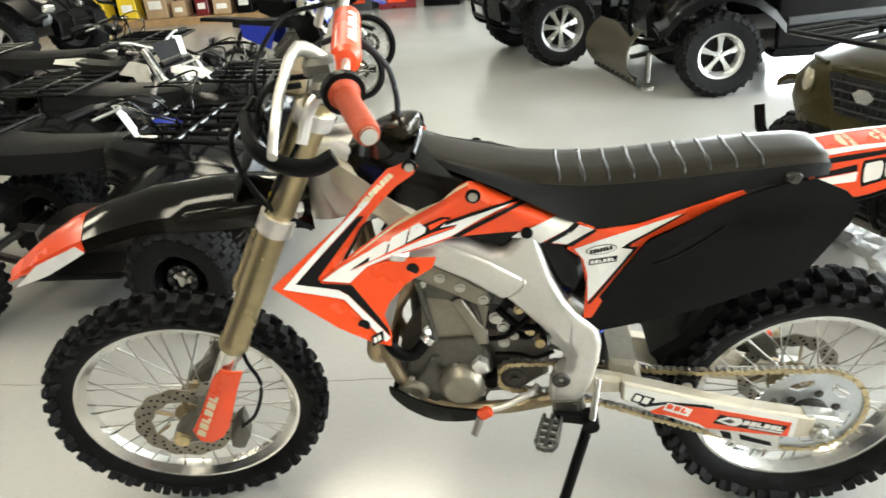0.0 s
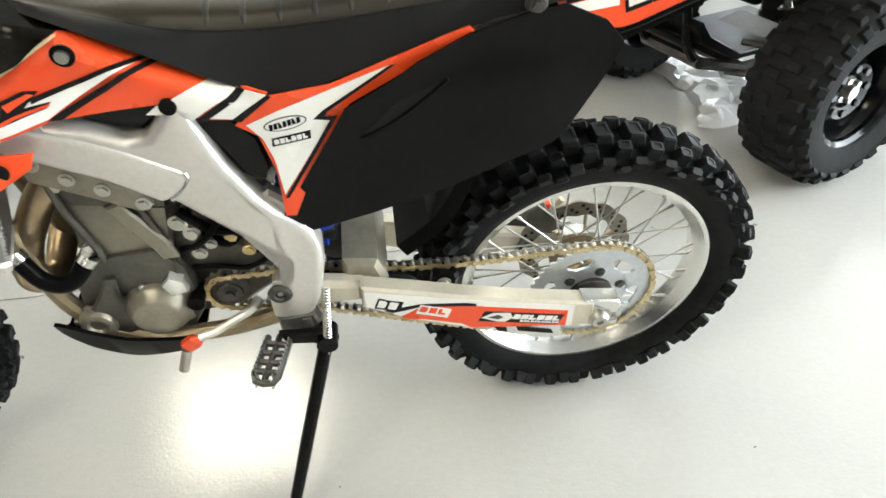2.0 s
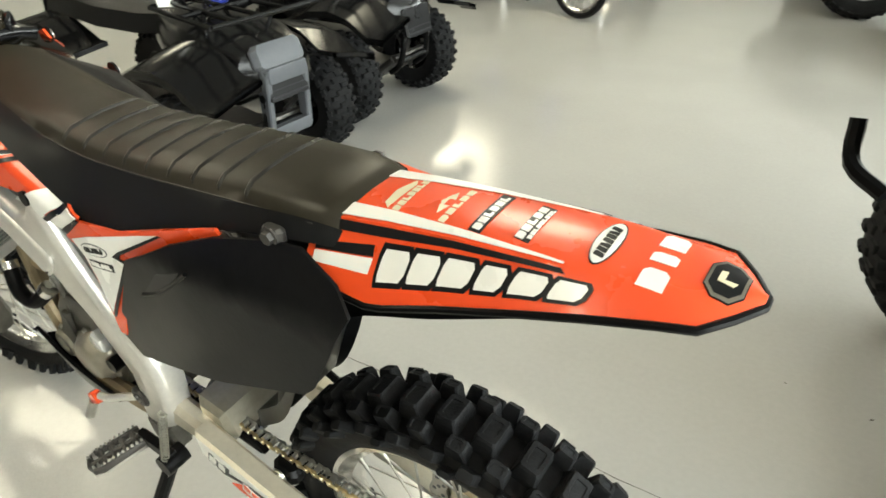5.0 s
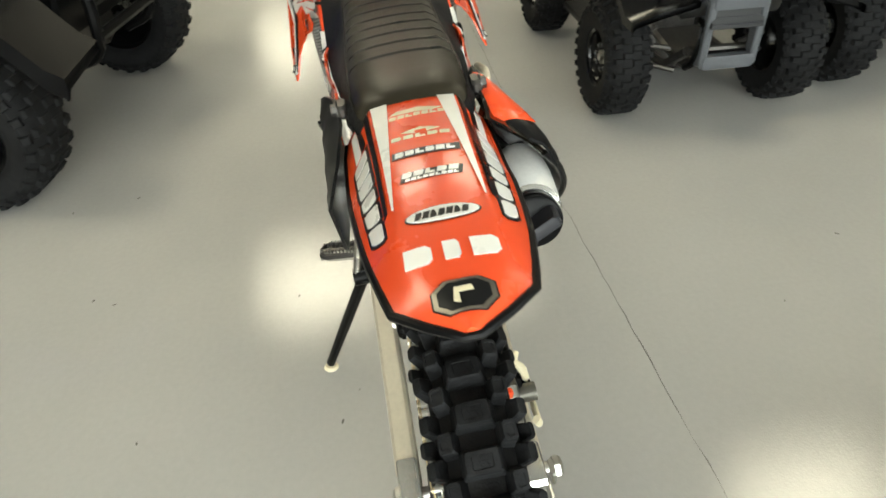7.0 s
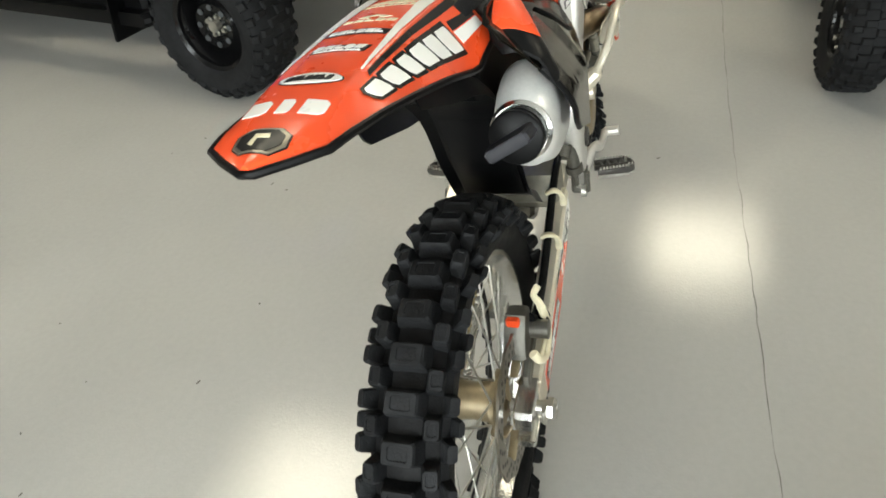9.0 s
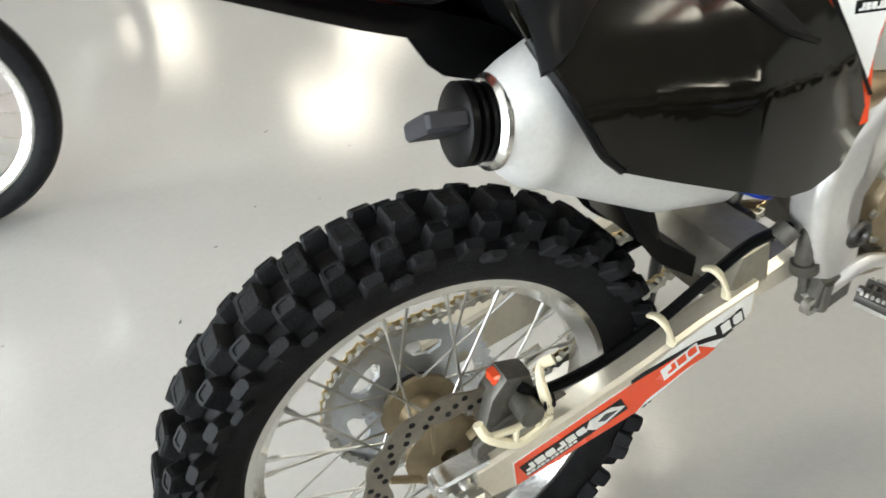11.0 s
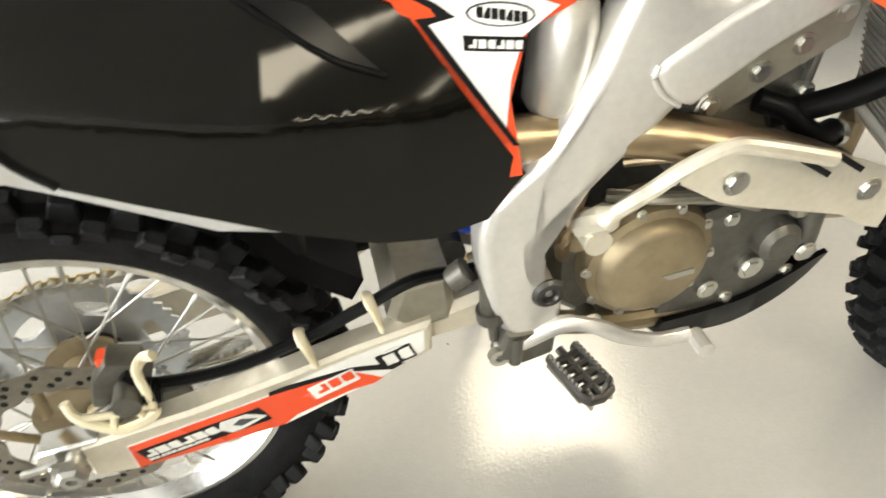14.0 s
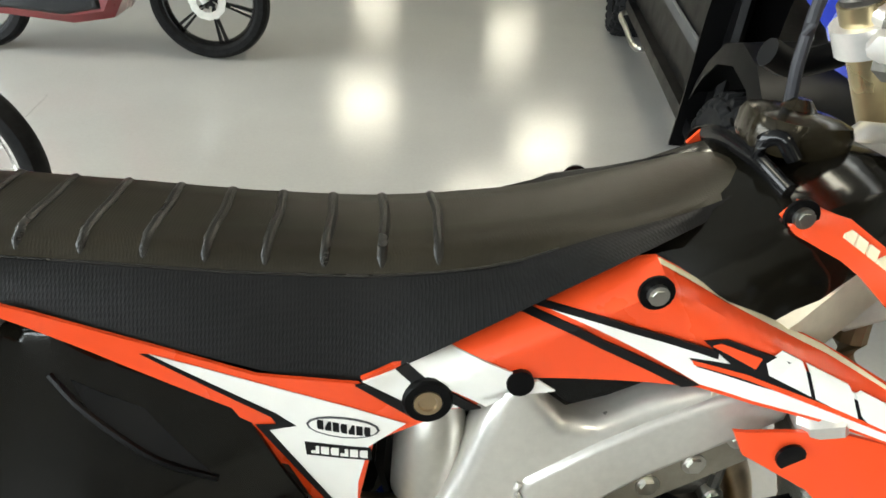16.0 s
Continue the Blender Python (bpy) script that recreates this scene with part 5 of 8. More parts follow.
for x, z in ((-0.288, 0.462), (-0.370, 0.502)):
    bm = bmx()
    tube(bm, bend([(x - 0.006, 0.106, z - 0.032), (x - 0.003, 0.106, z - 0.014), (x + 0.003, 0.101, z + 0.003), (x + 0.006, 0.090, z + 0.008), (x + 0.006, 0.078, z + 0.002)], 4), 0.0068, 8, flat=0.6)
    part("hose_clip", bm, M["cream"], swing, "yellowed white plastic hose clip")

# ---- silencer ----
bm = bmx()


def oval_ring(x, y, z, a, b, tilt=0.0, n=28, sq=2.6):
    out = []
    for k in range(n):
        t = 2 * math.pi * k / n
        cx, sz = math.cos(t), math.sin(t)
        out.append(Vector((x - tilt * sz * b, y + a * math.copysign(abs(cx) ** (2 / sq), cx), z + b * math.copysign(abs(sz) ** (2 / sq), sz))))
    return out


loft(bm, [oval_ring(-0.050, 0.125, 0.814, 0.036, 0.038, 0.1, sq=2.0), oval_ring(-0.062, 0.125, 0.814, 0.039, 0.048, 0.2, sq=2.1), oval_ring(-0.085, 0.124, 0.812, 0.041, 0.062, 0.3, sq=2.2), oval_ring(-0.102, 0.123, 0.808, 0.042, 0.066, 0.3, sq=2.2), oval_ring(-0.106, 0.122, 0.806, 0.0405, 0.0645, 0.3, sq=2.2), oval_ring(-0.14, 0.113, 0.780, 0.039, 0.062, 0.3, sq=2.3), oval_ring(-0.25, 0.108, 0.720, 0.037, 0.064, 0.3, sq=2.4),
          oval_ring(-0.34, 0.105, 0.692, 0.034, 0.058, 0.3), oval_ring(-0.40, 0.100, 0.700, 0.024, 0.034, 0.2), oval_ring(-0.47, 0.098, 0.705, 0.022, 0.024, 0.0)])
silencer = part("silencer", bm, M["muffler"], bike, "brushed aluminium oval silencer with a rubber wash plug")
bm = bmx()
axis = Vector((1, -0.04, 0.20)).normalized()
o = Vector((-0.055, 0.124, 0.812))
lathe(bm, [(0.030, 0.0), (0.039, 0.004), (0.0395, 0.009), (0.035, 0.013), (0.030, 0.013)], o, axis, 32, closed=False)
part("end_ring", bm, M["alloy"], silencer, "bright end ring")
bm = bmx()
lathe(bm, [(0.0, -0.01), (0.026, -0.01), (0.028, 0.004), (0.030, 0.006), (0.030, 0.009), (0.025, 0.010), (0.025, 0.013), (0.032, 0.014), (0.032, 0.017), (0.026, 0.018), (0.026, 0.021), (0.034, 0.022), (0.034, 0.025), (0.028, 0.026), (0.028, 0.029), (0.034, 0.030), (0.034, 0.036), (0.031, 0.038), (0.0, 0.038)], o, axis, 32, closed=False)
plug = part("exhaust_plug", bm, M["black"], silencer, "ribbed black rubber plug with a bar handle")
bm = bmx()
box(bm, (0.036, 0.062, 0.016), Matrix.Translation(o + axis * 0.051 + Vector((0, -0.003, -0.001))) @ Matrix.Rotation(radians(30), 4, "X") @ Matrix.Rotation(radians(-9), 4, "Y"), bevel=0.003)
part("plug_handle", bm, M["plug_grey"], silencer, "flat dark grey rubber handle")

# ---- shock absorber and linkage ----
top, low = Vector((-0.575, -0.005, 0.80)), Vector((-0.475, 0.0, 0.50))
bm = bmx()
pts = []
for k in range(7 * 14 + 1):
    t = k / (7 * 14)
    s, u = frame_of(low - top)
    a = 2 * math.pi * t * 7
    pts.append(top.lerp(low, 0.15 + 0.75 * t) + 0.040 * (math.cos(a) * s + math.sin(a) * u))
tube(bm, pts, 0.0062, 8)
shock = part("shock_spring", bm, M["blue"], bike, "blue coil shock spring")
bm = bmx()
tube(bm, [top, top.lerp(low, 0.5)], 0.024, 16)
tube(bm, [top.lerp(low, 0.4), low], 0.010, 12)
tube(bm, [low + Vector((0, -0.03, 0)), low + Vector((0, 0.03, 0))], 0.022, 14)
part("shock_body", bm, M["cast"], bike)
bm = bmx()
lathe(bm, [(0.0, 0.0), (0.027, 0.0), (0.033, 0.010), (0.033, 0.082), (0.028, 0.104), (0.019, 0.122), (0.016, 0.138), (0.0, 0.140)], (-0.567, 0.082, 0.722), (-0.04, 0, 1), 24, closed=False)
part("shock_reservoir", bm, M["reservoir"], bike, "satin silver shock reservoir")
bm = bmx()
lathe(bm, [(0.0, 0.0), (0.021, 0.0), (0.021, 0.024), (0.019, 0.027), (0.0125, 0.027), (0.0125, 0.024), (0.0, 0.024)], (-0.562, 0.102, 0.862), (0, 1, 0.1), 24, closed=False)
part("reservoir_head", bm, M["black"], bike)
bm = bmx()
lathe(bm, [(0.0, 0.0), (0.0115, 0.0), (0.0115, 0.003), (0.008, 0.003), (0.007, 0.001), (0.0, 0.001)], (-0.562, 0.1265, 0.8645), (0, 1, 0.1), 18, closed=False)
part("reservoir_valve", bm, M["pipe"], bike)
bm = bmx()
slab(bm, [(-0.50, 0.455), (-0.44, 0.47), (-0.40, 0.42), (-0.43, 0.395), (-0.50, 0.40)], -0.04, 0.04, bevel=0.008)
tube(bm, [(-0.57, 0.0, 0.41), (-0.44, 0.0, 0.40)], 0.022, 10)
part("linkage", bm, M["cast"], bike)

# ---- rear brake master cylinder, pedal, foot pegs ----
bm = bmx()
tube(bm, [(-0.503, 0.108, 0.548), (-0.505, 0.110, 0.470)], 0.013, 14)
tube(bm, [(-0.503, 0.108, 0.548), (-0.502, 0.108, 0.572)], 0.010, 12)
tube(bm, [(-0.505, 0.110, 0.470), (-0.512, 0.112, 0.425)], 0.006, 10)
box(bm, (0.05, 0.016, 0.026), pose(-0.525, 0.102, 0.520), bevel=0.005)
tube(bm, [(-0.505, 0.110, 0.478), (-0.507, 0.111, 0.462)], 0.018, 14)
tube(bm, [(-0.478, 0.098, 0.535), (-0.462, 0.095, 0.520)], 0.016, 12)
part("brake_cylinder", bm, M["cast"], bike, "rear brake master cylinder")
bm = bmx()
tube(bm, bend([(-0.515, 0.118, 0.410), (-0.545, 0.124, 0.425), (-0.59, 0.132, 0.452), (-0.630, 0.140, 0.446), (-0.670, 0.142, 0.420), (-0.715, 0.144, 0.404), (-0.760, 0.146, 0.406)], 5), [0.010] * 12 + [0.0085] * 19, 10, flat=1.3)
tube(bm, [(-0.768, 0.146, 0.404), (-0.768, 0.178, 0.406)], 0.011, 10)
part("brake_pedal", bm, M["frame_alloy"], bike, "alloy rear brake pedal")
bm = bmx()
lathe(bm, [(0.006, -0.004), (0.014, -0.004), (0.014, 0.006), (0.006, 0.006)], (-0.515, 0.125, 0.408), seg=18)
part("pedal_pivot", bm, M["steel"], bike)
for side in (-1, 1):
    bm = bmx()
    base, tip = Vector((-0.580, side * 0.122, 0.418)), Vector((-0.610, side * (0.236 if side < 0 else 0.214), 0.412))
    d = (tip - base).normalized()
    w = Vector((-d.y, d.x, 0)) * (1 if side > 0 else -1)
    for s in (-1, 1):
        for k in range(11):
            p = base.lerp(tip, 0.30 + 0.07 * k) + w * s * 0.0205 * (1 if k < 9 else 0.72)
            box(bm, (0.009, 0.004, 0.026), Matrix.Translation(p) @ Matrix.Rotation(math.atan2(d.y, d.x), 4, "Z"), taper=0.35)
    teeth_bm = bm
    bm = bmx()
    edge = [base.lerp(tip, 0.24) + w * 0.019, base.lerp(tip, 0.9) + w * 0.022, tip + w * 0.016, tip + d * 0.004, tip - w * 0.016, base.lerp(tip, 0.9) - w * 0.022, base.lerp(tip, 0.24) - w * 0.019]
    tube(bm, edge, 0.005, 8, flat=1.6)
    for k in (0.36, 0.52, 0.68, 0.84):
        tube(bm, [base.lerp(tip, k) - w * 0.020, base.lerp(tip, k) + w * 0.020], 0.006, 8)
    tube(bm, [base.lerp(tip, 0.2), tip], 0.006, 8)
    peg = part("foot_peg", bm, M["dark_steel"], bike, "toothed steel foot peg")
    tagged(part("peg_teeth", teeth_bm, M["steel"], peg, smooth=False), kind="stuff")
    bm = bmx()
    slab(bm, [(-0.585, 0.448), (-0.520, 0.450), (-0.510, 0.405), (-0.545, 0.388), (-0.585, 0.40)], side * 0.10, side * 0.132, bevel=0.005)
    tube(bm, [(-0.535, side * 0.128, 0.44), (-0.535, side * 0.128, 0.395)], 0.009, 10)
    part("peg_bracket", bm, M["cast"], bike)

# ---- side stand ----
bm = bmx()
foot = Vector((-0.633, -0.307, 0.040))
piv = Vector((-0.505, -0.150, 0.405))
tube(bm, [piv, piv.lerp(foot, 0.5), foot], [0.0125, 0.0125, 0.011], 10)
slab(bm, [(-0.585, 0.432), (-0.535, 0.428), (-0.498, 0.425), (-0.485, 0.400), (-0.500, 0.385), (-0.53, 0.398), (-0.575, 0.405)], -0.158, -0.142, bevel=0.003)
tube(bm, [piv + Vector((0, -0.022, 0)), piv + Vector((0, 0.022, 0))], 0.019, 14)
stand = part("side_stand", bm, M["black"], bike, "worn black steel side stand")
bm = bmx()
n = (LEAN.to_3x3().inverted() @ Vector((0, 0, 1))).normalized()
tube(bm, [foot - n * 0.034 + Vector((0, 0, 0.004)), foot - n * 0.020, foot - n * 0.008], [0.024, 0.023, 0.014], 16)
part("stand_foot", bm, M["cream"], stand, "pale round foot")
bm = bmx()
pts = []
a0, a1 = Vector((-0.490, -0.140, 0.520)), Vector((-0.503, -0.165, 0.412))
s, u = frame_of(a1 - a0)
for k in range(18 * 8 + 1):
    t = k / (18 * 8)
    w = 2 * math.pi * 18 * t
    pts.append(a0.lerp(a1, t) + 0.0065 * (math.cos(w) * s + math.sin(w) * u))
tube(bm, pts, 0.0016, 5)
tube(bm, [a1, a1 + Vector((-0.004, -0.004, -0.035))], 0.002, 6)
part("stand_spring", bm, M["steel"], stand, "bright coil spring")

# ---- engine ----
bm = bmx()
slab(bm, [(-0.94, 0.50), (-0.905, 0.555), (-0.845, 0.60), (-0.72, 0.60), (-0.64, 0.575), (-0.585, 0.53), (-0.59, 0.44), (-0.66, 0.39), (-0.80, 0.375), (-0.90, 0.40), (-0.935, 0.44)], -0.044, 0.088, bevel=0.014)
engine = part("engine", bm, M["cast"], bike, "single-cylinder engine with grey castings")
bm = bmx()
slab(bm, [(-0.925, 0.455), (-0.905, 0.53), (-0.855, 0.585), (-0.755, 0.59), (-0.722, 0.545), (-0.715, 0.44), (-0.75, 0.385), (-0.80, 0.376), (-0.88, 0.400)], -0.080, -0.040, bevel=0.012, steps=2)
part("crankcase_side", bm, M["cast"], engine)
bm = bmx()
slab(bm, [(-0.875, 0.575), (-0.865, 0.70), (-0.715, 0.67), (-0.735, 0.575)], -0.070, 0.068, bevel=0.010, steps=2)
part("cylinder", bm, M["pale_cast"], engine, "pale cast cylinder")
bm = bmx()
slab(bm, [(-0.870, 0.695), (-0.880, 0.765), (-0.842, 0.815), (-0.735, 0.79), (-0.70, 0.745), (-0.712, 0.67)], -0.074, 0.074, bevel=0.012, steps=2)
part("cylinder_head", bm, M["cast"], engine)
bm = bmx()
slab(bm, [(-0.860, 0.79), (-0.845, 0.838), (-0.76, 0.835), (-0.725, 0.79)], -0.060, 0.060, bevel=0.012)
part("rocker_cover", bm, M["magnesium"], engine)
for side in (-1, 1):
    for k in (0, 3):
        x = -0.858 + 0.036 * k
        bm = bmx()
        tube(bm, bend([(x - 0.008, side * 0.074, 0.765), (x, side * 0.077, 0.68), (x + 0.016, side * 0.074, 0.585), (x + 0.012, side * 0.078, 0.535)], 4), [0.0065] * 9 + [0.005] * 4, 8)
        part("cylinder_rib", bm, M["cast"], engine)
    for x, z in ((-0.86, 0.735), (-0.73, 0.705), (-0.855, 0.61), (-0.735, 0.6)):
        bm = bmx()
        bolt(bm, (x, side * 0.074, z), (0, side, 0), 0.008)
        part("cylinder_bolt", bm, M["steel"], engine)
bm = bmx()
slab(bm, [(-0.800, 0.690), (-0.775, 0.700), (-0.728, 0.610), (-0.722, 0.572), (-0.748, 0.570), (-0.760, 0.605)], -0.084, -0.070, bevel=0.004)
part("cam_chain_cover", bm, M["pale_cast"], engine)
# left covers
bm = bmx()
lathe(bm, [(0.0, -0.030), (0.036, -0.030), (0.043, -0.026), (0.047, -0.018), (0.052, -0.014), (0.057, -0.004), (0.058, 0.012)], (-0.790, -0.082, 0.460), seg=40, closed=False)
part("stator_cover", bm, M["pale_cast"], engine, "round grey ignition cover")
bm = bmx()
lathe(bm, [(0.0, -0.014), (0.014, -0.014), (0.018, -0.020), (0.028, -0.019), (0.034, -0.010), (0.037, 0.012)], (-0.898, -0.082, 0.445), seg=30, closed=False)
part("pump_cover", bm, M["pale_cast"], engine, "small round cover with a bright rim")
bm = bmx()
slab(bm, [(-0.905, 0.47), (-0.875, 0.51), (-0.855, 0.545), (-0.835, 0.545), (-0.845, 0.49), (-0.825, 0.475), (-0.805, 0.43), (-0.86, 0.405), (-0.90, 0.425)], -0.094, -0.078, bevel=0.005)
part("case_web", bm, M["cast"], engine)
for k in range(8):
    a = 2 * math.pi * k / 8 + 0.2
    bm = bmx()
    bolt(bm, (-0.790 + 0.055 * math.cos(a), -0.084, 0.460 + 0.055 * math.sin(a)), (0, -1, 0), 0.0055)
    part("cover_bolt", bm, M["steel"], engine)
for k in range(5):
    a = 2 * math.pi * k / 5 + 0.5
    bm = bmx()
    bolt(bm, (-0.898 + 0.036 * math.cos(a), -0.086, 0.445 + 0.036 * math.sin(a)), (0, -1, 0), 0.005)
    part("cover_bolt", bm, M["steel"], engine)
bm = bmx()
slab(bm, [(-0.766, 0.524), (-0.748, 0.543), (-0.727, 0.530), (-0.724, 0.504), (-0.754, 0.496)], -0.075, -0.100, bevel=0.007, steps=2)
part("sensor_cap", bm, M["bright_alloy"], engine)
bm = bmx()
tube(bm, [(-0.722, -0.06, 0.472), (-0.722, -0.100, 0.472)], 0.015, 16)
part("oil_cap", bm, M["black"], engine)
# clutter between cylinder and spar: throttle body, hoses
bm = bmx()
tube(bm, bend([(-0.72, -0.02, 0.72), (-0.66, -0.01, 0.74), (-0.60, 0, 0.76)], 4), 0.03, 14)
box(bm, (0.07, 0.05, 0.06), pose(-0.66, -0.045, 0.635, 0, 20, 0), bevel=0.01)
part("throttle_body", bm, M["dark_steel"], engine)
for line, r in (([(-0.70, -0.07, 0.66), (-0.66, -0.075, 0.62), (-0.61, -0.07, 0.60), (-0.60, -0.06, 0.55)], 0.008), ([(-0.69, -0.05, 0.60), (-0.64, -0.07, 0.585), (-0.60, -0.06, 0.62)], 0.010), ([(-0.72, -0.06, 0.57), (-0.68, -0.085, 0.60), (-0.63, -0.08, 0.65), (-0.60, -0.06, 0.66)], 0.006),
                ([(-0.71, -0.075, 0.54), (-0.66, -0.085, 0.545), (-0.62, -0.08, 0.53), (-0.58, -0.07, 0.54)], 0.005)):
    bm = bmx()
    tube(bm, bend(line, 5), r, 8)
    part("hose", bm, M["black"], engine)
for x, z, r in ((-0.690, 0.615, 0.010), (-0.655, 0.66, 0.008), (-0.63, 0.60, 0.009), (-0.61, 0.565, 0.008), (-0.69, 0.57, 0.009), (-0.667, 0.588, 0.007), (-0.705, 0.64, 0.011)):
    bm = bmx()
    tube(bm, [(x, -0.04, z), (x, -0.074, z)], r * 1.3, 10)
    bolt(bm, (x, -0.074, z), (0, -1, 0), r)
    part("fitting", bm, M["steel"] if x < -0.66 else M["gold"], engine, "bolt and fitting")
# right covers
bm = bmx()
lathe(bm, [(0.0, 0.046), (0.056, 0.046), (0.066, 0.040), (0.071, 0.030), (0.080, 0.026), (0.085, 0.016), (0.087, -0.02)], (-0.702, 0.085, 0.508), seg=44, closed=False)
part("clutch_cover", bm, M["magnesium"], engine, "round satin clutch cover")
bm = bmx()
slab(bm, [(-0.71, 0.503), (-0.75, 0.508), (-0.752, 0.500), (-0.72, 0.495)], 0.1312, 0.1325)
part("cast_mark", bm, M["steel"], engine)
bm = bmx()
slab(bm, [(-0.76, 0.56), (-0.83, 0.58), (-0.90, 0.55), (-0.925, 0.49), (-0.90, 0.42), (-0.82, 0.40), (-0.74, 0.40)], 0.085, 0.108, bevel=0.008)
lathe(bm, [(0.0, 0.03), (0.020, 0.03), (0.028, 0.022), (0.030, 0.0)], (-0.865, 0.105, 0.520), seg=24, closed=False)
tube(bm, [(-0.905, 0.11, 0.60), (-0.908, 0.115, 0.50)], 0.016, 12)
tube(bm, [(-0.905, 0.11, 0.60), (-0.93, 0.10, 0.62)], 0.014, 12)
tube(bm, [(-0.78, 0.09, 0.60), (-0.85, 0.09, 0.62)], 0.012, 12)
part("water_pump", bm, M["cast"], engine, "cast water pump housing")
for k in range(10):
    a = 2 * math.pi * k / 10
    bm = bmx()
    bolt(bm, (-0.702 + 0.080 * math.cos(a), 0.108, 0.508 + 0.080 * math.sin(a)), (0, 1, 0), 0.005)
    part("cover_bolt", bm, M["steel"], engine)
for x, z in ((-0.80, 0.555), (-0.83, 0.42), (-0.91, 0.45), (-0.88, 0.57)):
    bm = bmx()
    bolt(bm, (x, 0.108, z), (0, 1, 0), 0.007)
    part("cover_bolt", bm, M["steel"], engine)
bm = bmx()
tube(bm, bend([(-0.603, 0.118, 0.590), (-0.612, 0.150, 0.625), (-0.637, 0.172, 0.666), (-0.663, 0.180, 0.694), (-0.701, 0.186, 0.716), (-0.731, 0.188, 0.714), (-0.823, 0.188, 0.687)], 5), [0.016] * 6 + [0.0085] * 25, 10)
tube(bm, [(-0.610, 0.10, 0.585), (-0.610, 0.146, 0.585)], 0.016, 16)
part("kick_lever", bm, M["warm_alloy"], engine, "polished kick-start lever")
# head bolts, bronze unions and cables on the right of the cylinder
for x, z, r in ((-0.752, 0.742, 0.010), (-0.792, 0.722, 0.009), (-0.838, 0.748, 0.010), (-0.742, 0.628, 0.009), (-0.86, 0.700, 0.008), (-0.805, 0.800, 0.009)):
    bm = bmx()
    tube(bm, [(x, 0.066, z), (x, 0.082, z)], r * 1.5, 12)
    bolt(bm, (x, 0.082, z), (0, 1, 0), r)
    part("head_bolt", bm, M["steel"], engine)
for line, r, mt in (([(-0.66, 0.080, 0.640), (-0.70, 0.105, 0.655), (-0.76, 0.100, 0.640), (-0.80, 0.085, 0.610)], 0.007, "pipe"),
                    ([(-0.645, 0.085, 0.600), (-0.690, 0.118, 0.612), (-0.76, 0.118, 0.600), (-0.83, 0.108, 0.570)], 0.008, "pale_cast"), ([(-0.88, 0.105, 0.650), (-0.868, 0.118, 0.600), (-0.880, 0.120, 0.560)], 0.011, "pale_cast"),
                    ([(-0.62, 0.075, 0.63), (-0.60, 0.098, 0.600), (-0.592, 0.098, 0.55), (-0.60, 0.085, 0.52)], 0.009, "pipe")):
    bm = bmx()
    tube(bm, bend(line, 5), r, 10)
    part("engine_pipe", bm, M[mt], engine)
for x, y, z, r in ((-0.612, 0.098, 0.555, 0.014), (-0.640, 0.108, 0.420, 0.010), (-0.795, 0.112, 0.445, 0.010), (-0.845, 0.116, 0.475, 0.012), (-0.905, 0.128, 0.500, 0.010), (-0.64, 0.100, 0.575, 0.009)):
    bm = bmx()
    tube(bm, [(x, y - 0.02, z), (x, y, z)], r * 1.35, 14)
    bolt(bm, (x, y, z), (0, 1, 0), r)
    part("union_bolt", bm, M["magnesium"] if z > 0.5 else M["steel"], engine)
# gear lever
bm = bmx()
tube(bm, bend([(-0.620, -0.085, 0.452), (-0.632, -0.112, 0.455), (-0.665, -0.125, 0.446), (-0.695, -0.135, 0.436), (-0.722, -0.140, 0.432)], 5), 0.0075, 10)
lever = part("gear_lever", bm, M["frame_alloy"], bike, "alloy gear lever with red tip")
bm = bmx()
box(bm, (0.036, 0.016, 0.026), pose(-0.738, -0.142, 0.422, 0, -35, 0), bevel=0.005)
part("lever_tip", bm, M["red"], lever)
bm = bmx()
tube(bm, [(-0.750, -0.145, 0.408), (-0.764, -0.160, 0.372)], 0.009, 12)
part("toe_piece", bm, M["steel"], lever)
# exhaust header, shield
bm = bmx()
tube(bm, bend([(-0.862, 0.01, 0.72), (-0.915, -0.02, 0.68), (-0.965, -0.045, 0.60), (-0.985, -0.045, 0.53), (-0.975, 0.0, 0.495), (-0.968, 0.06, 0.52), (-0.955, 0.115, 0.570), (-0.905, 0.142, 0.615), (-0.83, 0.145, 0.655), (-0.75, 0.138, 0.68), (-0.68, 0.115, 0.69), (-0.60, 0.10, 0.695), (-0.46, 0.098, 0.705)], 6), 0.0250, 16)
part("exhaust_header", bm, M["pipe"], bike, "heat-tinted exhaust header")
bm = bmx()
skin([(-0.678, 0.671), (-0.693, 0.690), (-0.735, 0.697), (-0.806, 0.686), (-0.88, 0.665), (-0.915, 0.650), (-0.945, 0.606), (-0.949, 0.560), (-0.930, 0.566), (-0.884, 0.592), (-0.794, 0.615), (-0.726, 0.633), (-0.685, 0.655)], lambda x, z, d: Vector((x, 0.172 + d - 2.5 * (z - lerp(0.60, 0.69, min(1, max(0, (x + 0.95) / 0.25)))) ** 2 - 0.25 * max(0, x + 0.74), z)), 0.003, 0.02, bm)
shield = part("heat_shield", bm, M["warm_alloy"], bike, "pale alloy heat shield with slots")
for x, z in ((-0.735, 0.660), (-0.905, 0.624)):
    bm = bmx()
    bolt(bm, (x, 0.170, z), (0, 1, 0), 0.010)
    part("shield_bolt", bm, M["steel"], shield)
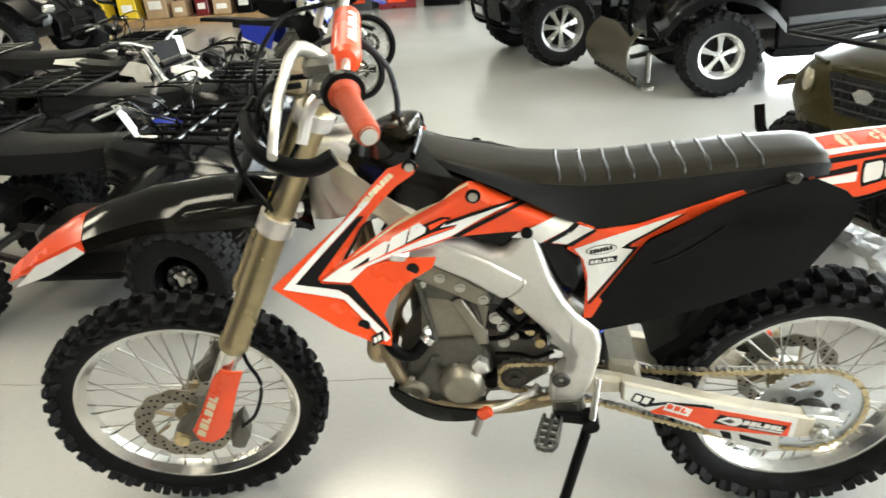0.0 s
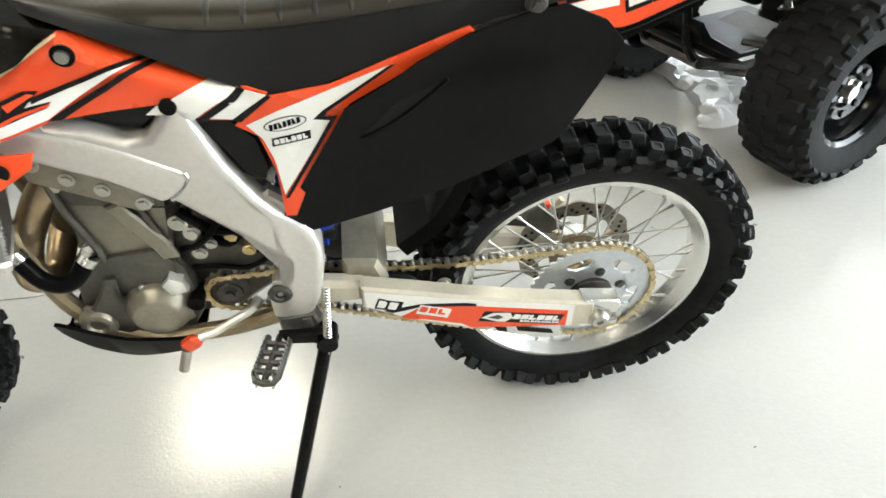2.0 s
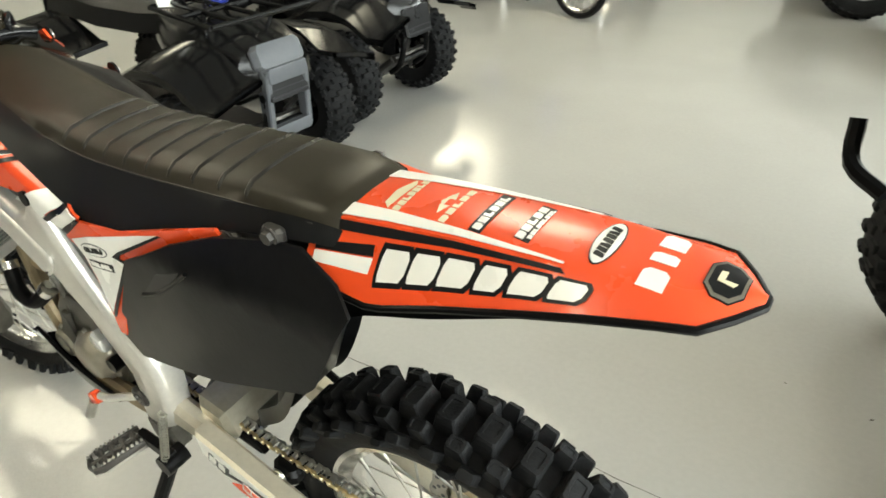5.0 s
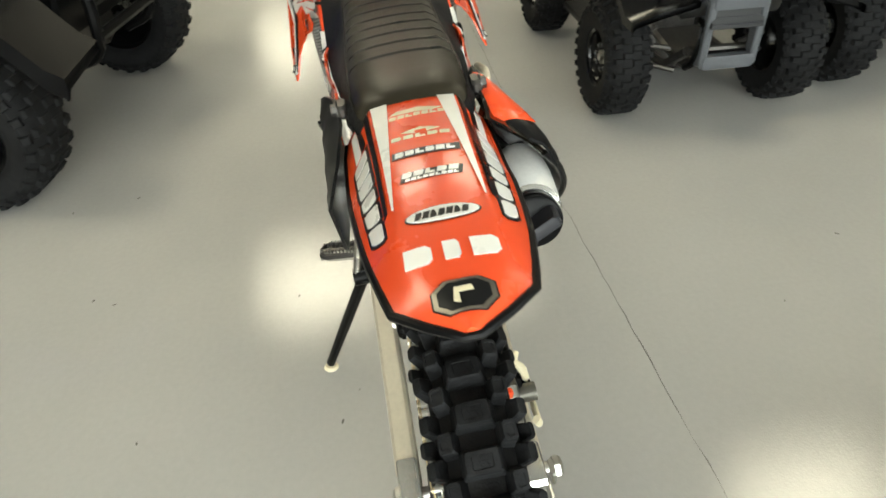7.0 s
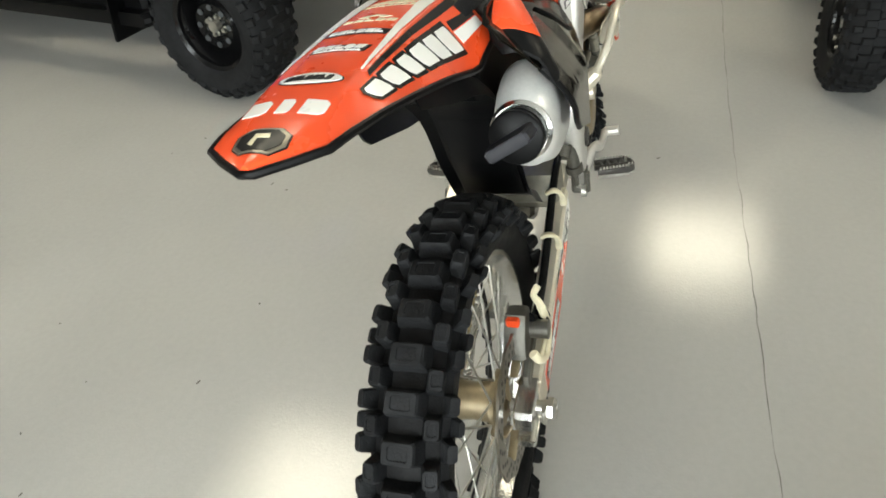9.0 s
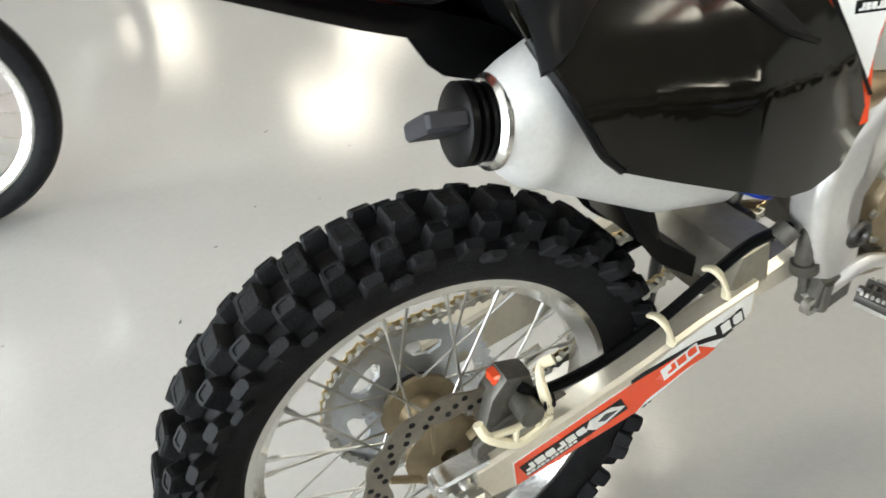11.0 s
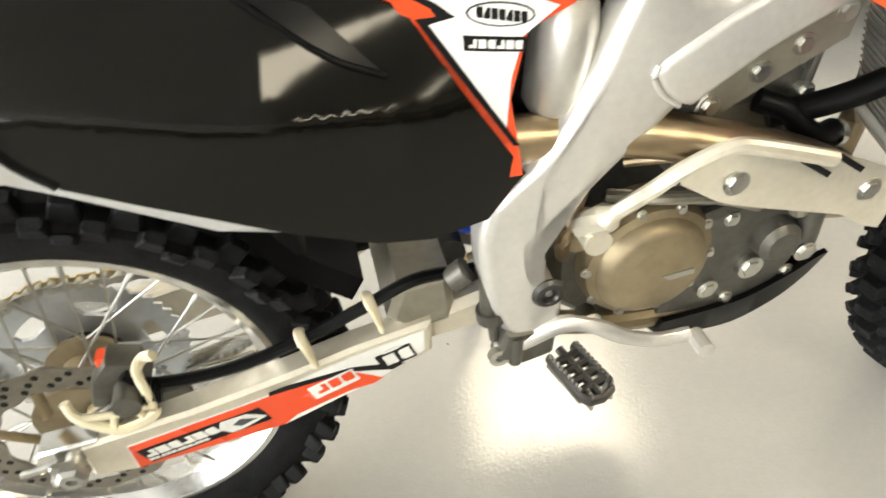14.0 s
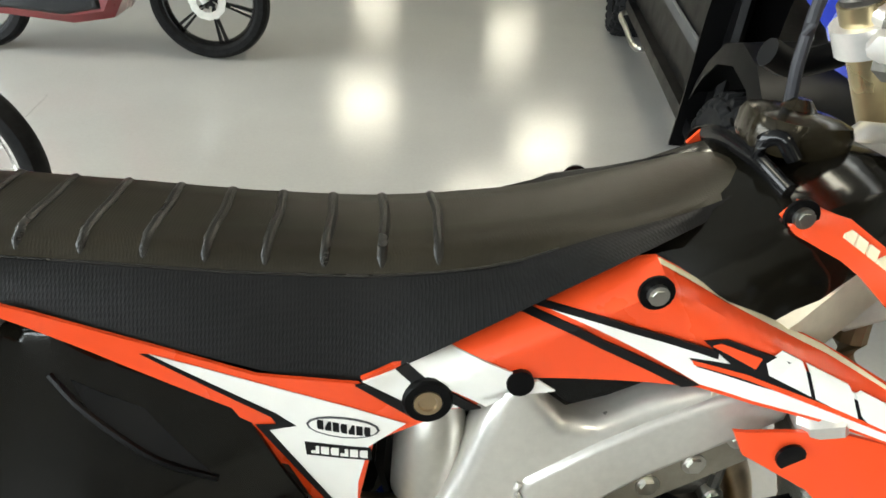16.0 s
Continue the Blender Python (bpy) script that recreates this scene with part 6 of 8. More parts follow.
for x in (-0.80, -0.84):
    bm = bmx()
    skin([(x, 0.676), (x - 0.006, 0.680), (x - 0.045, 0.656), (x - 0.042, 0.650)], lambda x, z, d: Vector((x, 0.1725 + d, z)), 0.003, 0.03, bm)
    part("slot", bm, M["ink"], shield)
# skid plate
bm = bmx()
line = bend([(-0.955, 0, 0.440), (-0.940, 0, 0.410), (-0.910, 0, 0.375), (-0.855, 0, 0.345), (-0.790, 0, 0.345), (-0.740, 0, 0.362)], 4)
loft(bm, [[p + Vector((0, s * w, z * h)) for s, w, z in ((-1, 0.118, 0.055), (-1, 0.110, 0.016), (-1, 0.080, -0.008), (1, 0.080, -0.008), (1, 0.110, 0.016), (1, 0.118, 0.055), (1, 0.110, 0.055), (1, 0.102, 0.020), (1, 0.076, -0.002), (-1, 0.076, -0.002), (-1, 0.102, 0.020), (-1, 0.110, 0.055))]
          for p, h in zip(line, [0.5 + 0.9 * math.sin(math.pi * (0.08 + 0.84 * k / (len(line) - 1))) for k in range(len(line))])])
part("skid_plate", bm, M["black"], bike, "black plastic skid plate")
# radiators and hoses
for side in (-1, 1):
    rm = Matrix.Translation((-0.925, side * 0.118, 0.765)) @ Matrix.Rotation(radians(18), 4, "Y") @ Matrix.Rotation(radians(side * -14), 4, "Z")
    bm = bmx()
    box(bm, (0.036, 0.095, 0.18), rm, bevel=0.004)
    rad = part("radiator", bm, M["radiator"], bike, "alloy radiator with fine fins")
    bm = bmx()
    for k in range(21):
        box(bm, (0.040, 0.093, 0.0018), rm @ pose(0, 0, -0.086 + 0.0084 * k))
    tagged(part("core", bm, M["steel"], rad, "fine cooling fins"), kind="stuff")
    for z in (-0.102, 0.102):
        bm = bmx()
        box(bm, (0.042, 0.100, 0.028), rm @ pose(0, 0, z), bevel=0.008)
        part("header_tank", bm, M["frame_alloy"], rad)
for line, r in (([(-0.905, 0.10, 0.655), (-0.86, 0.112, 0.665), (-0.83, 0.10, 0.69), (-0.80, 0.085, 0.70)], 0.0135), ([(-0.955, -0.10, 0.63), (-0.925, -0.115, 0.585), (-0.89, -0.11, 0.57), (-0.855, -0.09, 0.60)], 0.0145),
                ([(-0.965, 0.135, 0.765), (-0.925, 0.128, 0.735), (-0.88, 0.112, 0.705), (-0.815, 0.09, 0.680)], 0.0145)):
    bm = bmx()
    tube(bm, bend(line, 5), r, 12)
    part("coolant_hose", bm, M["black"], bike)
for p, q in (((-0.955, -0.10, 0.635), (-0.948, -0.104, 0.622)), ((-0.862, -0.094, 0.594), (-0.852, -0.088, 0.603)), ((-0.905, 0.10, 0.652), (-0.895, 0.103, 0.655))):
    bm = bmx()
    tube(bm, [p, q], 0.017, 12)
    part("hose_clamp", bm, M["alloy"], bike)

# ---- front end, turned to the left ----
def front(name, bm, mat, label="", parent=None):
    ob = part(name, bm, mat, parent or bike, label)
    if parent is None:
        ob.matrix_local = STEER
    return ob


U = Vector((0.474, 0, 0.880)).normalized()      # up along the fork legs
for side in (-1, 1):
    L0 = Vector((-1.313, side * 0.102, 0.612))
    bm = bmx()
    tube(bm, [L0, L0 + U * 0.012, L0 + U * 0.03, L0 + U * 0.035, L0 + U * 0.26, L0 + U * 0.52, L0 + U * 0.635], [0.030, 0.034, 0.034, 0.0305, 0.0295, 0.028, 0.027], 24)
    fork = front("fork_leg", bm, M["gold_fork"], "gold anodised fork tube")
    bm = bmx()
    tube(bm, [L0 + U * 0.60, L0 + U * 0.641], 0.024, 20)
    bolt(bm, L0 + U * 0.641, U, 0.010)
    part("fork_cap", bm, M["dark_steel"], fork)
    A = Vector((-1.497, side * 0.088, 0.347))
    bm = bmx()
    tube(bm, [L0 + U * 0.02, L0 - U * 0.20], 0.0235, 18)
    part("stanchion", bm, M["alloy"], fork)
    bm = bmx()
    k = L0 - U * 0.19
    slab(bm, [(k.x - 0.030, k.z + 0.035), (k.x + 0.028, k.z + 0.02), (k.x + 0.012, k.z - 0.075), (A.x + 0.05, A.z - 0.025), (A.x, A.z - 0.028), (A.x - 0.026, A.z + 0.005), (A.x - 0.005, A.z + 0.03), (k.x - 0.045, k.z - 0.03)], side * 0.066, side * 0.118, bevel=0.010)
    part("axle_lug", bm, M["cast"], fork)
    # fork guard
    bm = bmx()
    G = [(-1.318, 0.575), (-1.272, 0.560), (-1.300, 0.500), (-1.352, 0.372), (-1.372, 0.345), (-1.402, 0.338), (-1.425, 0.350), (-1.438, 0.380), (-1.400, 0.440), (-1.345, 0.545)]
    skin(G, lambda x, z, d, side=side: Vector((x - 0.028, side * (0.137 + d - 6.0 * ((x + 1.355) - 0.55 * (z - 0.455)) ** 2), z)), 0.003, 0.03, bm)
    guard = part("fork_guard", bm, M["red"], fork, "red plastic fork guard with pale marks")
    bm = bmx()
    for p in turned(blocks(6, 0.15, 0.020, 0.1, 0.2), -1.385, 0.435, 62):
        skin(p, lambda x, z, d, side=side: Vector((x - 0.028, side * (0.1385 + d - 6.0 * ((x + 1.355) - 0.55 * (z - 0.455)) ** 2), z)), 0.0008, 0.03, bm)
    part("guard_mark", bm, M["cream"], fork, "pale printed mark")
for h, th in ((0.358, 0.040), (0.600, 0.030)):
    bm = bmx()
    p = Vector((-1.313, 0, 0.612)) + U * h
    m = Matrix.Translation(p + Vector((0.012, 0, 0))) @ Matrix.Rotation(radians(28), 4, "Y")
    box(bm, (0.075, 0.14, th), m, bevel=0.012)
    for s in (-1, 1):
        lathe(bm, [(0.026, -th / 2), (0.037, -th / 2), (0.037, th / 2), (0.026, th / 2)], p + Vector((0, s * 0.102, 0)), U, 24)
    front("triple_clamp", bm, M["frame_alloy"], "alloy fork clamp")
bm = bmx()
tube(bm, [FA + Vector((0, -0.118, 0)), FA + Vector((0, 0.118, 0))], 0.012, 14)
lathe(bm, [(0.0, -0.012), (0.018, -0.012), (0.020, 0.0), (0.02, 0.012)], FA + Vector((0, -0.115, 0)), seg=18, closed=False)
front("front_axle", bm, M["gold"])
carrier_arms(FA, -0.070, 0.080, M["magnesium"], front("front_brake_disc", disc_mesh(FA, -0.070, 0.122, 0.080), M["disc"], "wavy drilled steel brake disc"))
tagged(front("front_disc_holes", disc_holes(FA, -0.070, 0.120, 0.084), M["ink"]), kind="stuff")
bm = bmx()
slab(bm, [(-1.398, 0.315), (-1.375, 0.355), (-1.352, 0.375), (-1.350, 0.30), (-1.375, 0.255), (-1.405, 0.265)], -0.105, -0.052, bevel=0.010)
front("front_caliper", bm, M["cast"], "front brake caliper")
bm = bmx()
tube(bm, bend([(-1.36, -0.10, 0.34), (-1.31, -0.115, 0.40), (-1.275, -0.118, 0.50), (-1.29, -0.115, 0.60), (-1.25, -0.105, 0.75), (-1.16, -0.11, 0.95), (-1.08, -0.13, 1.08), (-1.02, -0.10, 1.15)], 6), 0.0045, 8)
front("cable", bm, M["black"])
bm = bmx()
tube(bm, bend([(-1.15, -0.10, 1.15), (-1.13, -0.18, 1.130), (-1.085, -0.205, 1.105), (-1.035, -0.210, 1.095), (-0.995, -0.205, 1.108)], 6), 0.013, 10, flat=1.3)
front("cable", bm, M["black"])
bm = bmx()
tube(bm, bend([(-1.14, -0.03, 1.16), (-1.20, -0.06, 1.08), (-1.15, -0.12, 0.98), (-1.08, -0.10, 0.90)], 6), 0.006, 8)
front("cable", bm, M["black"])
# front mudguard: black with a red tip
FF = [(-1.745, 0.028, 0.818, 0.004), (-1.72, 0.040, 0.838, 0.010), (-1.66, 0.055, 0.876, 0.022), (-1.58, 0.066, 0.918, 0.034), (-1.50, 0.072, 0.946, 0.042), (-1.40, 0.074, 0.968, 0.048), (-1.28, 0.072, 0.976, 0.072), (-1.17, 0.066, 0.970, 0.072), (-1.08, 0.060, 0.945, 0.072)]


def ff_ring(x, w, z, dr, lift=0.0):
    top = [(-1.0, -dr), (-0.92, -dr * 0.45), (-0.6, -0.004), (-0.2, 0.006), (0.2, 0.006), (0.6, -0.004), (0.92, -dr * 0.45), (1.0, -dr)]
    return [Vector((x, y * (w + lift), z + dz + lift)) for y, dz in top] + [Vector((x, y * w * 0.95, z + dz - 0.005)) for y, dz in reversed(top)]


def ff_at(x):
    return [along([(r[0], r[i]) for r in FF], x) for i in range(1, 4)]


bm = bmx()
loft(bm, [ff_ring(x, *ff_at(x)) for x in [-1.745 + 0.035 * i for i in range(20)]])
guard_f = front("front_mudguard", bm, M["plate_gloss"], "black front mudguard with a red tip")
bm = bmx()
loft(bm, [ff_ring(x, *ff_at(x), lift=0.0012) for x in (-1.7465, -1.73, -1.70, -1.66, -1.62, -1.58, -1.545)])
part("tip_sticker", bm, M["red"], guard_f, "red printed tip")
bm = bmx()
for s in (-1, 1):
    skin([(-1.735, 0.80), (-1.66, 0.862), (-1.56, 0.905), (-1.545, 0.888), (-1.64, 0.838)], lambda x, z, d, s=s: Vector((x, s * (ff_at(x)[0] * 1.0 + 0.002 + d), z + 0.0)), 0.001, 0.02, bm)
part("tip_stripe", bm, M["white"], guard_f)
# number board
bm = bmx()
skin([(-0.08, -0.12), (0.08, -0.12), (0.115, 0.02), (0.10, 0.12), (-0.10, 0.12), (-0.115, 0.02)], lambda a, b, d: Vector((-1.178 + 0.42 * b + 1.2 * a * a, a, 1.065 + b * 0.78)) + Vector((-d, 0, 0)), 0.004, 0.03, bm)
front("front_number_board", bm, M["black"], "black front number board")
bm = bmx()
box(bm, (0.02, 0.012, 0.022), pose(-1.135, -0.105, 0.985), bevel=0.003)
front("zip_tag", bm, M["yellow"], "small yellow tag")
# handlebar
BACK = STEER.inverted()


def turned_back(*pts):
    return [BACK @ Vector(p) for p in pts]


END, ROOT = turned_back((-0.854, -0.402, 1.209), (-0.911, -0.275, 1.230))
BARL = [END, ROOT, Vector((-0.965, -0.205, 1.243)), Vector((-1.000, -0.125, 1.185)), Vector((-1.018, -0.06, 1.150))]
BAR = BARL + [Vector((p.x, -p.y, p.z)) for p in reversed(BARL)]
bm = bmx()
tube(bm, bend(BAR, 5), 0.013, 12)
bar = front("handlebar", bm, M["reservoir"], "silver braced handlebar with orange grips")
bm = bmx()
tube(bm, [(-0.955, -0.185, 1.238), (-0.955, 0.185, 1.238)], 0.0075, 10)
part("crossbar", bm, M["frame_alloy"], bar)
for s in (-1, 1):
    flip = lambda p, s=s: Vector((p.x, p.y * -s, p.z))
    bm = bmx()
    tube(bm, [(-0.955, s * 0.178, 1.238), (-0.972, s * 0.180, 1.228)], 0.014, 10)
    part("crossbar_clamp", bm, M["alloy"], bar)
    bm = bmx()
    box(bm, (0.05, 0.045, 0.075), pose(-1.018, s * 0.045, 1.135), bevel=0.010)
    part("bar_mount", bm, M["cast"], bar)
    bm = bmx()
    g0, g1 = flip(ROOT), flip(END)
    pts = [g0.lerp(g1, t / 14) for t in range(15)]
    tube(bm, pts, [0.027, 0.027, 0.018] + [0.0175 + 0.0012 * (i % 2) for i in range(10)] + [0.019, 0.017], 14)
    part("grip", bm, M["orange_grip"], bar, "orange ribbed rubber grip")
    bm = bmx()
    d = (g1 - g0).normalized()
    tube(bm, [g0 - d * 0.002, g0 + d * 0.012], 0.034, 18)
    part("grip_flange", bm, M["black"], bar)
    bm = bmx()
    tube(bm, [g1 - d * 0.004, g1 + d * 0.006], 0.0125, 14)
    part("bar_end", bm, M["alloy"], bar)
    bm = bmx()
    lv = [flip(p) for p in turned_back((-0.940, -0.205, 1.252), (-0.982, -0.225, 1.284), (-1.004, -0.265, 1.245), (-1.014, -0.315, 1.19), (-1.010, -0.36, 1.165))]
    tube(bm, bend(lv, 5), [0.0095] * 6 + [0.0075] * 15, 10, flat=1.3)
    part("control_lever", bm, M["reservoir"], bar, "worn silver control lever")
    bm = bmx()
    box(bm, (0.05, 0.045, 0.032), Matrix.Translation(lv[0].lerp(lv[1], 0.4) + Vector((0, 0, -0.012))), bevel=0.008)
    box(bm, (0.04, 0.06, 0.030), Matrix.Translation(flip(ROOT).lerp(lv[0], 0.5) + Vector((-0.02, 0, -0.012))), bevel=0.008)
    part("lever_perch", bm, M["cast"], bar, "cast lever perch")
    bm = bmx()
    tube(bm, bend([flip(p) for p in turned_back((-0.925, -0.25, 1.225), (-0.962, -0.27, 1.212), (-0.985, -0.29, 1.155))], 4), 0.008, 8, flat=1.3)
    part("small_lever", bm, M["frame_alloy"], bar)
bm = bmx()
tube(bm, [(-0.955, -0.115, 1.240), (-0.955, -0.108, 1.240), (-0.955, 0.108, 1.240), (-0.955, 0.115, 1.240)], [0.019, 0.027, 0.027, 0.019], 16)
pad = part("bar_pad", bm, M["red"], bar, "red crossbar pad with pale marks")
for p in blocks(7, 0.16, 0.020, 0.1, 0.2):
    bm = bmx()
    rings = [[Vector((-0.955 + r * math.cos(1.0 + y * 30), x, 1.240 + r * math.sin(1.0 + y * 30))) for x, y in p] for r in (0.0268, 0.0278)]
    loft(bm, rings)
    part("pad_mark", bm, M["white"], bar)
# clutter in front of the clamps
for line, r, mt in (([(-1.04, -0.10, 1.20), (-1.10, -0.11, 1.20), (-1.135, -0.06, 1.15)], 0.006, "black"), ([(-1.00, -0.19, 1.25), (-1.08, -0.16, 1.23), (-1.13, -0.09, 1.13), (-1.10, -0.08, 1.00)], 0.005, "black"),
                    ([(-1.00, 0.19, 1.25), (-1.09, 0.15, 1.24), (-1.15, 0.05, 1.16), (-1.13, 0.02, 1.02)], 0.005, "black")):
    bm = bmx()
    tube(bm, bend(line, 6), r, 8)
    front("cable", bm, M[mt])
bm = bmx()
box(bm, (0.05, 0.11, 0.05), pose(-1.06, -0.02, 1.19, 0, 20, 0), bevel=0.012)
front("bar_clamp_cover", bm, M["magnesium"], "bronze tinted clamp casting")

# ---- floor joints and marks ----
def crack(pts, w):
    bm = bmx()
    rng = random.Random(len(pts) * 7 + int(abs(pts[0][0]) * 100))
    line = []
    for (x0, y0), (x1, y1) in zip(pts, pts[1:]):
        n = max(2, int(math.hypot(x1 - x0, y1 - y0) / 0.06))
        line += [(lerp(x0, x1, k / n), lerp(y0, y1, k / n)) for k in range(n)]
    rings = []
    for i, (x, y) in enumerate(line):
        j = (rng.random() - 0.5) * 0.006
        ww = w * (0.3 + 0.9 * rng.random()) * (1.0 if (i // 5 + rng.randrange(2)) % 3 else 0.12)
        d = Vector((pts[-1][0] - pts[0][0], pts[-1][1] - pts[0][1], 0)).normalized()
        s = Vector((-d.y, d.x, 0))
        p = Vector((x, y, 0)) + s * j
        rings.append([p - s * ww / 2 + Vector((0, 0, -0.002)), p + s * ww / 2 + Vector((0, 0, -0.002)), p + s * ww / 2 + Vector((0, 0, 0.0012)), p - s * ww / 2 + Vector((0, 0, 0.0012))])
    loft(bm, rings)
    return bm


for pts, w, tone in ((((-4.0, 0.53), (-2.1, 0.49), (-1.6, 0.49), (-0.5, 0.51), (0.3, 0.525)), 0.0018, "dirt"), (((0.93, -0.15), (0.91, -0.48), (0.99, -1.1), (1.03, -1.6), (1.08, -3.0)), 0.0014, "pale_dirt")):
    part("floor_crack", crack(pts, w), M[tone], floor, "thin dark crack along a floor joint", smooth=False)
rng = random.Random(11)
for i in range(46):
    bm = bmx()
    x, y = rng.uniform(-1.6, 1.5), rng.uniform(-1.6, 1.3)
    if abs(y) < 0.16:
        continue
    r = rng.uniform(0.002, 0.005)
    a = rng.random() * 6
    m = Matrix.Translation((x, y, 0.0008)) @ Matrix.Rotation(a, 4, "Z")
    loft(bm, [[m @ Vector((r * (1.0 + rng.random()) * math.cos(k * math.pi / 3), r * 0.6 * math.sin(k * math.pi / 3), h)) for k in range(6)] for h in (0.0, 0.0008)])
    part("floor_speck", bm, M["dirt"], floor, smooth=False)
bm = bmx()
loft(bm, [[Vector((-2.07 + 0.05 * math.cos(k * math.pi / 5), 1.08 + 0.022 * math.sin(k * math.pi / 5) * (1 + 0.3 * (k % 2)), h)) for k in range(10)] for h in (0.001, 0.004)])
tagged(part("dry_leaf", bm, M["yellow_leaf"]), "small dry yellow leaf on the floor", "leaf")


# ---- quad bikes and side-by-sides: local frame faces -x, origin on the floor under the front axle ----
def big_wheel(parent, name, c, r, w, rim_r, style, out, turn=0.0, pitches=26):
    """A fat off-road wheel at c: rim, tyre with bars, and spokes or a drilled disc; out is the outer side."""
    c = Vector(c)
    bm = bmx()
    h = w / 2
    prof = [(rim_r * 0.99, -h * 0.75), (rim_r * 1.03, -h * 0.82), (rim_r * 0.94, -h * 0.74), (rim_r * 0.86, -h * 0.3), (rim_r * 0.84, h * 0.3), (rim_r * 0.94, h * 0.74), (rim_r * 1.03, h * 0.82), (rim_r * 0.99, h * 0.75), (rim_r * 0.9, h * 0.6), (rim_r * 0.79, h * 0.25), (rim_r * 0.80, -h * 0.3), (rim_r * 0.9, -h * 0.6)]
    lathe(bm, prof, (0, 0, 0), seg=40)
    mat = M["black_gloss"] if style == "steel" else M["bright_alloy"]
    wheel_ob = part(name, bm, M["black_gloss"] if style == "steel" else M["alloy_dark"] if style == "mixed" else M["bright_alloy"], parent)
    wheel_ob.matrix_local = Matrix.Translation(c) @ Matrix.Rotation(turn, 4, "Z")
    # tyre
    bm = bmx()
    rb = r - 0.008
    half_p = [(rim_r * 0.97, -h * 0.70), (rim_r * 1.06, -h * 0.88), (lerp(rim_r, rb, 0.35), -h), (lerp(rim_r, rb, 0.7), -h * 1.0), (rb - 0.025, -h * 0.9), (rb - 0.006, -h * 0.66), (rb, -h * 0.3), (rb, 0)]
    lathe(bm, half_p + [(a, -b) for a, b in reversed(half_p[:-1])], (0, 0, 0), seg=60, closed=False)
    part("tyre", bm, M["rubber_dusty"], wheel_ob, "black knobbly tyre")
    bm = bmx()
    o = Vector((0, 0, 0))
    for i in range(pitches):
        a = 2 * math.pi * i / pitches
        st = 2 * math.pi / pitches
        for s in (-1, 1):
            ph = a + (0.5 * st if s > 0 else 0)
            knob(bm, o, ph, s * h * 0.22, rb - 0.006, r, st * r * 0.42, h * 0.42, 0)
            knob(bm, o, ph + st * 0.32, s * h * 0.62, rb - 0.012, r - 0.002, st * r * 0.36, h * 0.34, s * 0.15)
            knob(bm, o, ph + st * 0.55, s * h * 0.93, rb - 0.036, r - 0.030, st * r * 0.42, h * 0.26, s * 0.95)
    tagged(part("tread", bm, M["rubber_dusty"], wheel_ob, "joined tread blocks", smooth=False), kind="stuff")
    # centre
    bm = bmx()
    y = out * h * 0.30
    if style == "steel":
        lathe(bm, [(0.0, y), (rim_r * 0.28, y), (rim_r * 0.34, y + out * 0.012), (rim_r * 0.55, y + out * 0.02), (rim_r * 0.70, y - out * 0.01), (rim_r * 0.84, y - out * 0.03)], o, seg=36, closed=False)
        part("disc", bm, M["black_gloss"], wheel_ob)
        bm = bmx()
        for k in range(8):
            a = 2 * math.pi * k / 8
            p = Vector((rim_r * 0.46 * math.cos(a), y + out * 0.018, rim_r * 0.46 * math.sin(a)))
            tube(bm, [p, p + Vector((0, out * 0.005, 0))], rim_r * 0.075, 10)
        tagged(part("disc_holes", bm, M["grey"], wheel_ob), kind="stuff")
        bm = bmx()
        for k in range(4):
            a = 2 * math.pi * k / 4 + 0.4
            bolt(bm, (rim_r * 0.24 * math.cos(a), y, rim_r * 0.24 * math.sin(a)), (0, out, 0), 0.010, 0.018)
        tube(bm, [Vector((0, y, 0)), Vector((0, y + out * 0.03, 0))], rim_r * 0.14, 14)
        tagged(part("lug_nuts", bm, M["steel"], wheel_ob), kind="stuff")
    else:
        for k in range(5 if style == "alloy" else 7):
            nsp = 5 if style == "alloy" else 7
            a = 2 * math.pi * k / nsp + 0.3
            d, n = Vector((math.cos(a), 0, math.sin(a))), Vector((-math.sin(a), 0, math.cos(a)))
            loft(bm, [[d * q + n * ww * s + Vector((0, yy + out * hh, 0)) for s, hh in ((-1, 0), (1, 0), (0.8, 0.016), (-0.8, 0.016))] for q, ww, yy in ((rim_r * 0.14, rim_r * 0.10, y + out * 0.012), (rim_r * 0.5, rim_r * 0.11, y + out * 0.006), (rim_r * 0.93, rim_r * 0.19, y + out * 0.0))])
        lathe(bm, [(0.0, y + out * 0.03), (rim_r * 0.12, y + out * 0.03), (rim_r * 0.20, y + out * 0.012), (rim_r * 0.20, y - out * 0.02)], o, seg=24, closed=False)
        part("spokes", bm, M["bright_alloy"], wheel_ob, "cast silver spokes")
        bm = bmx()
        lathe(bm, [(0.01, y - out * 0.03), (rim_r * 0.8, y - out * 0.03), (rim_r * 0.8, y - out * 0.04), (0.01, y - out * 0.04)], o, seg=24)
        part("brake_drum", bm, M["ink"], wheel_ob)
    return wheel_ob


def bars(name, lines, r, mat, parent, label=""):
    """A welded frame: the first bar carries the others."""
    first = None
    for l in lines:
        bm = bmx()
        tube(bm, l, r, 8)
        ob = part(name if first is None else "bar", bm, mat, first or parent, label if first is None else "")
        first = first or ob
    return first


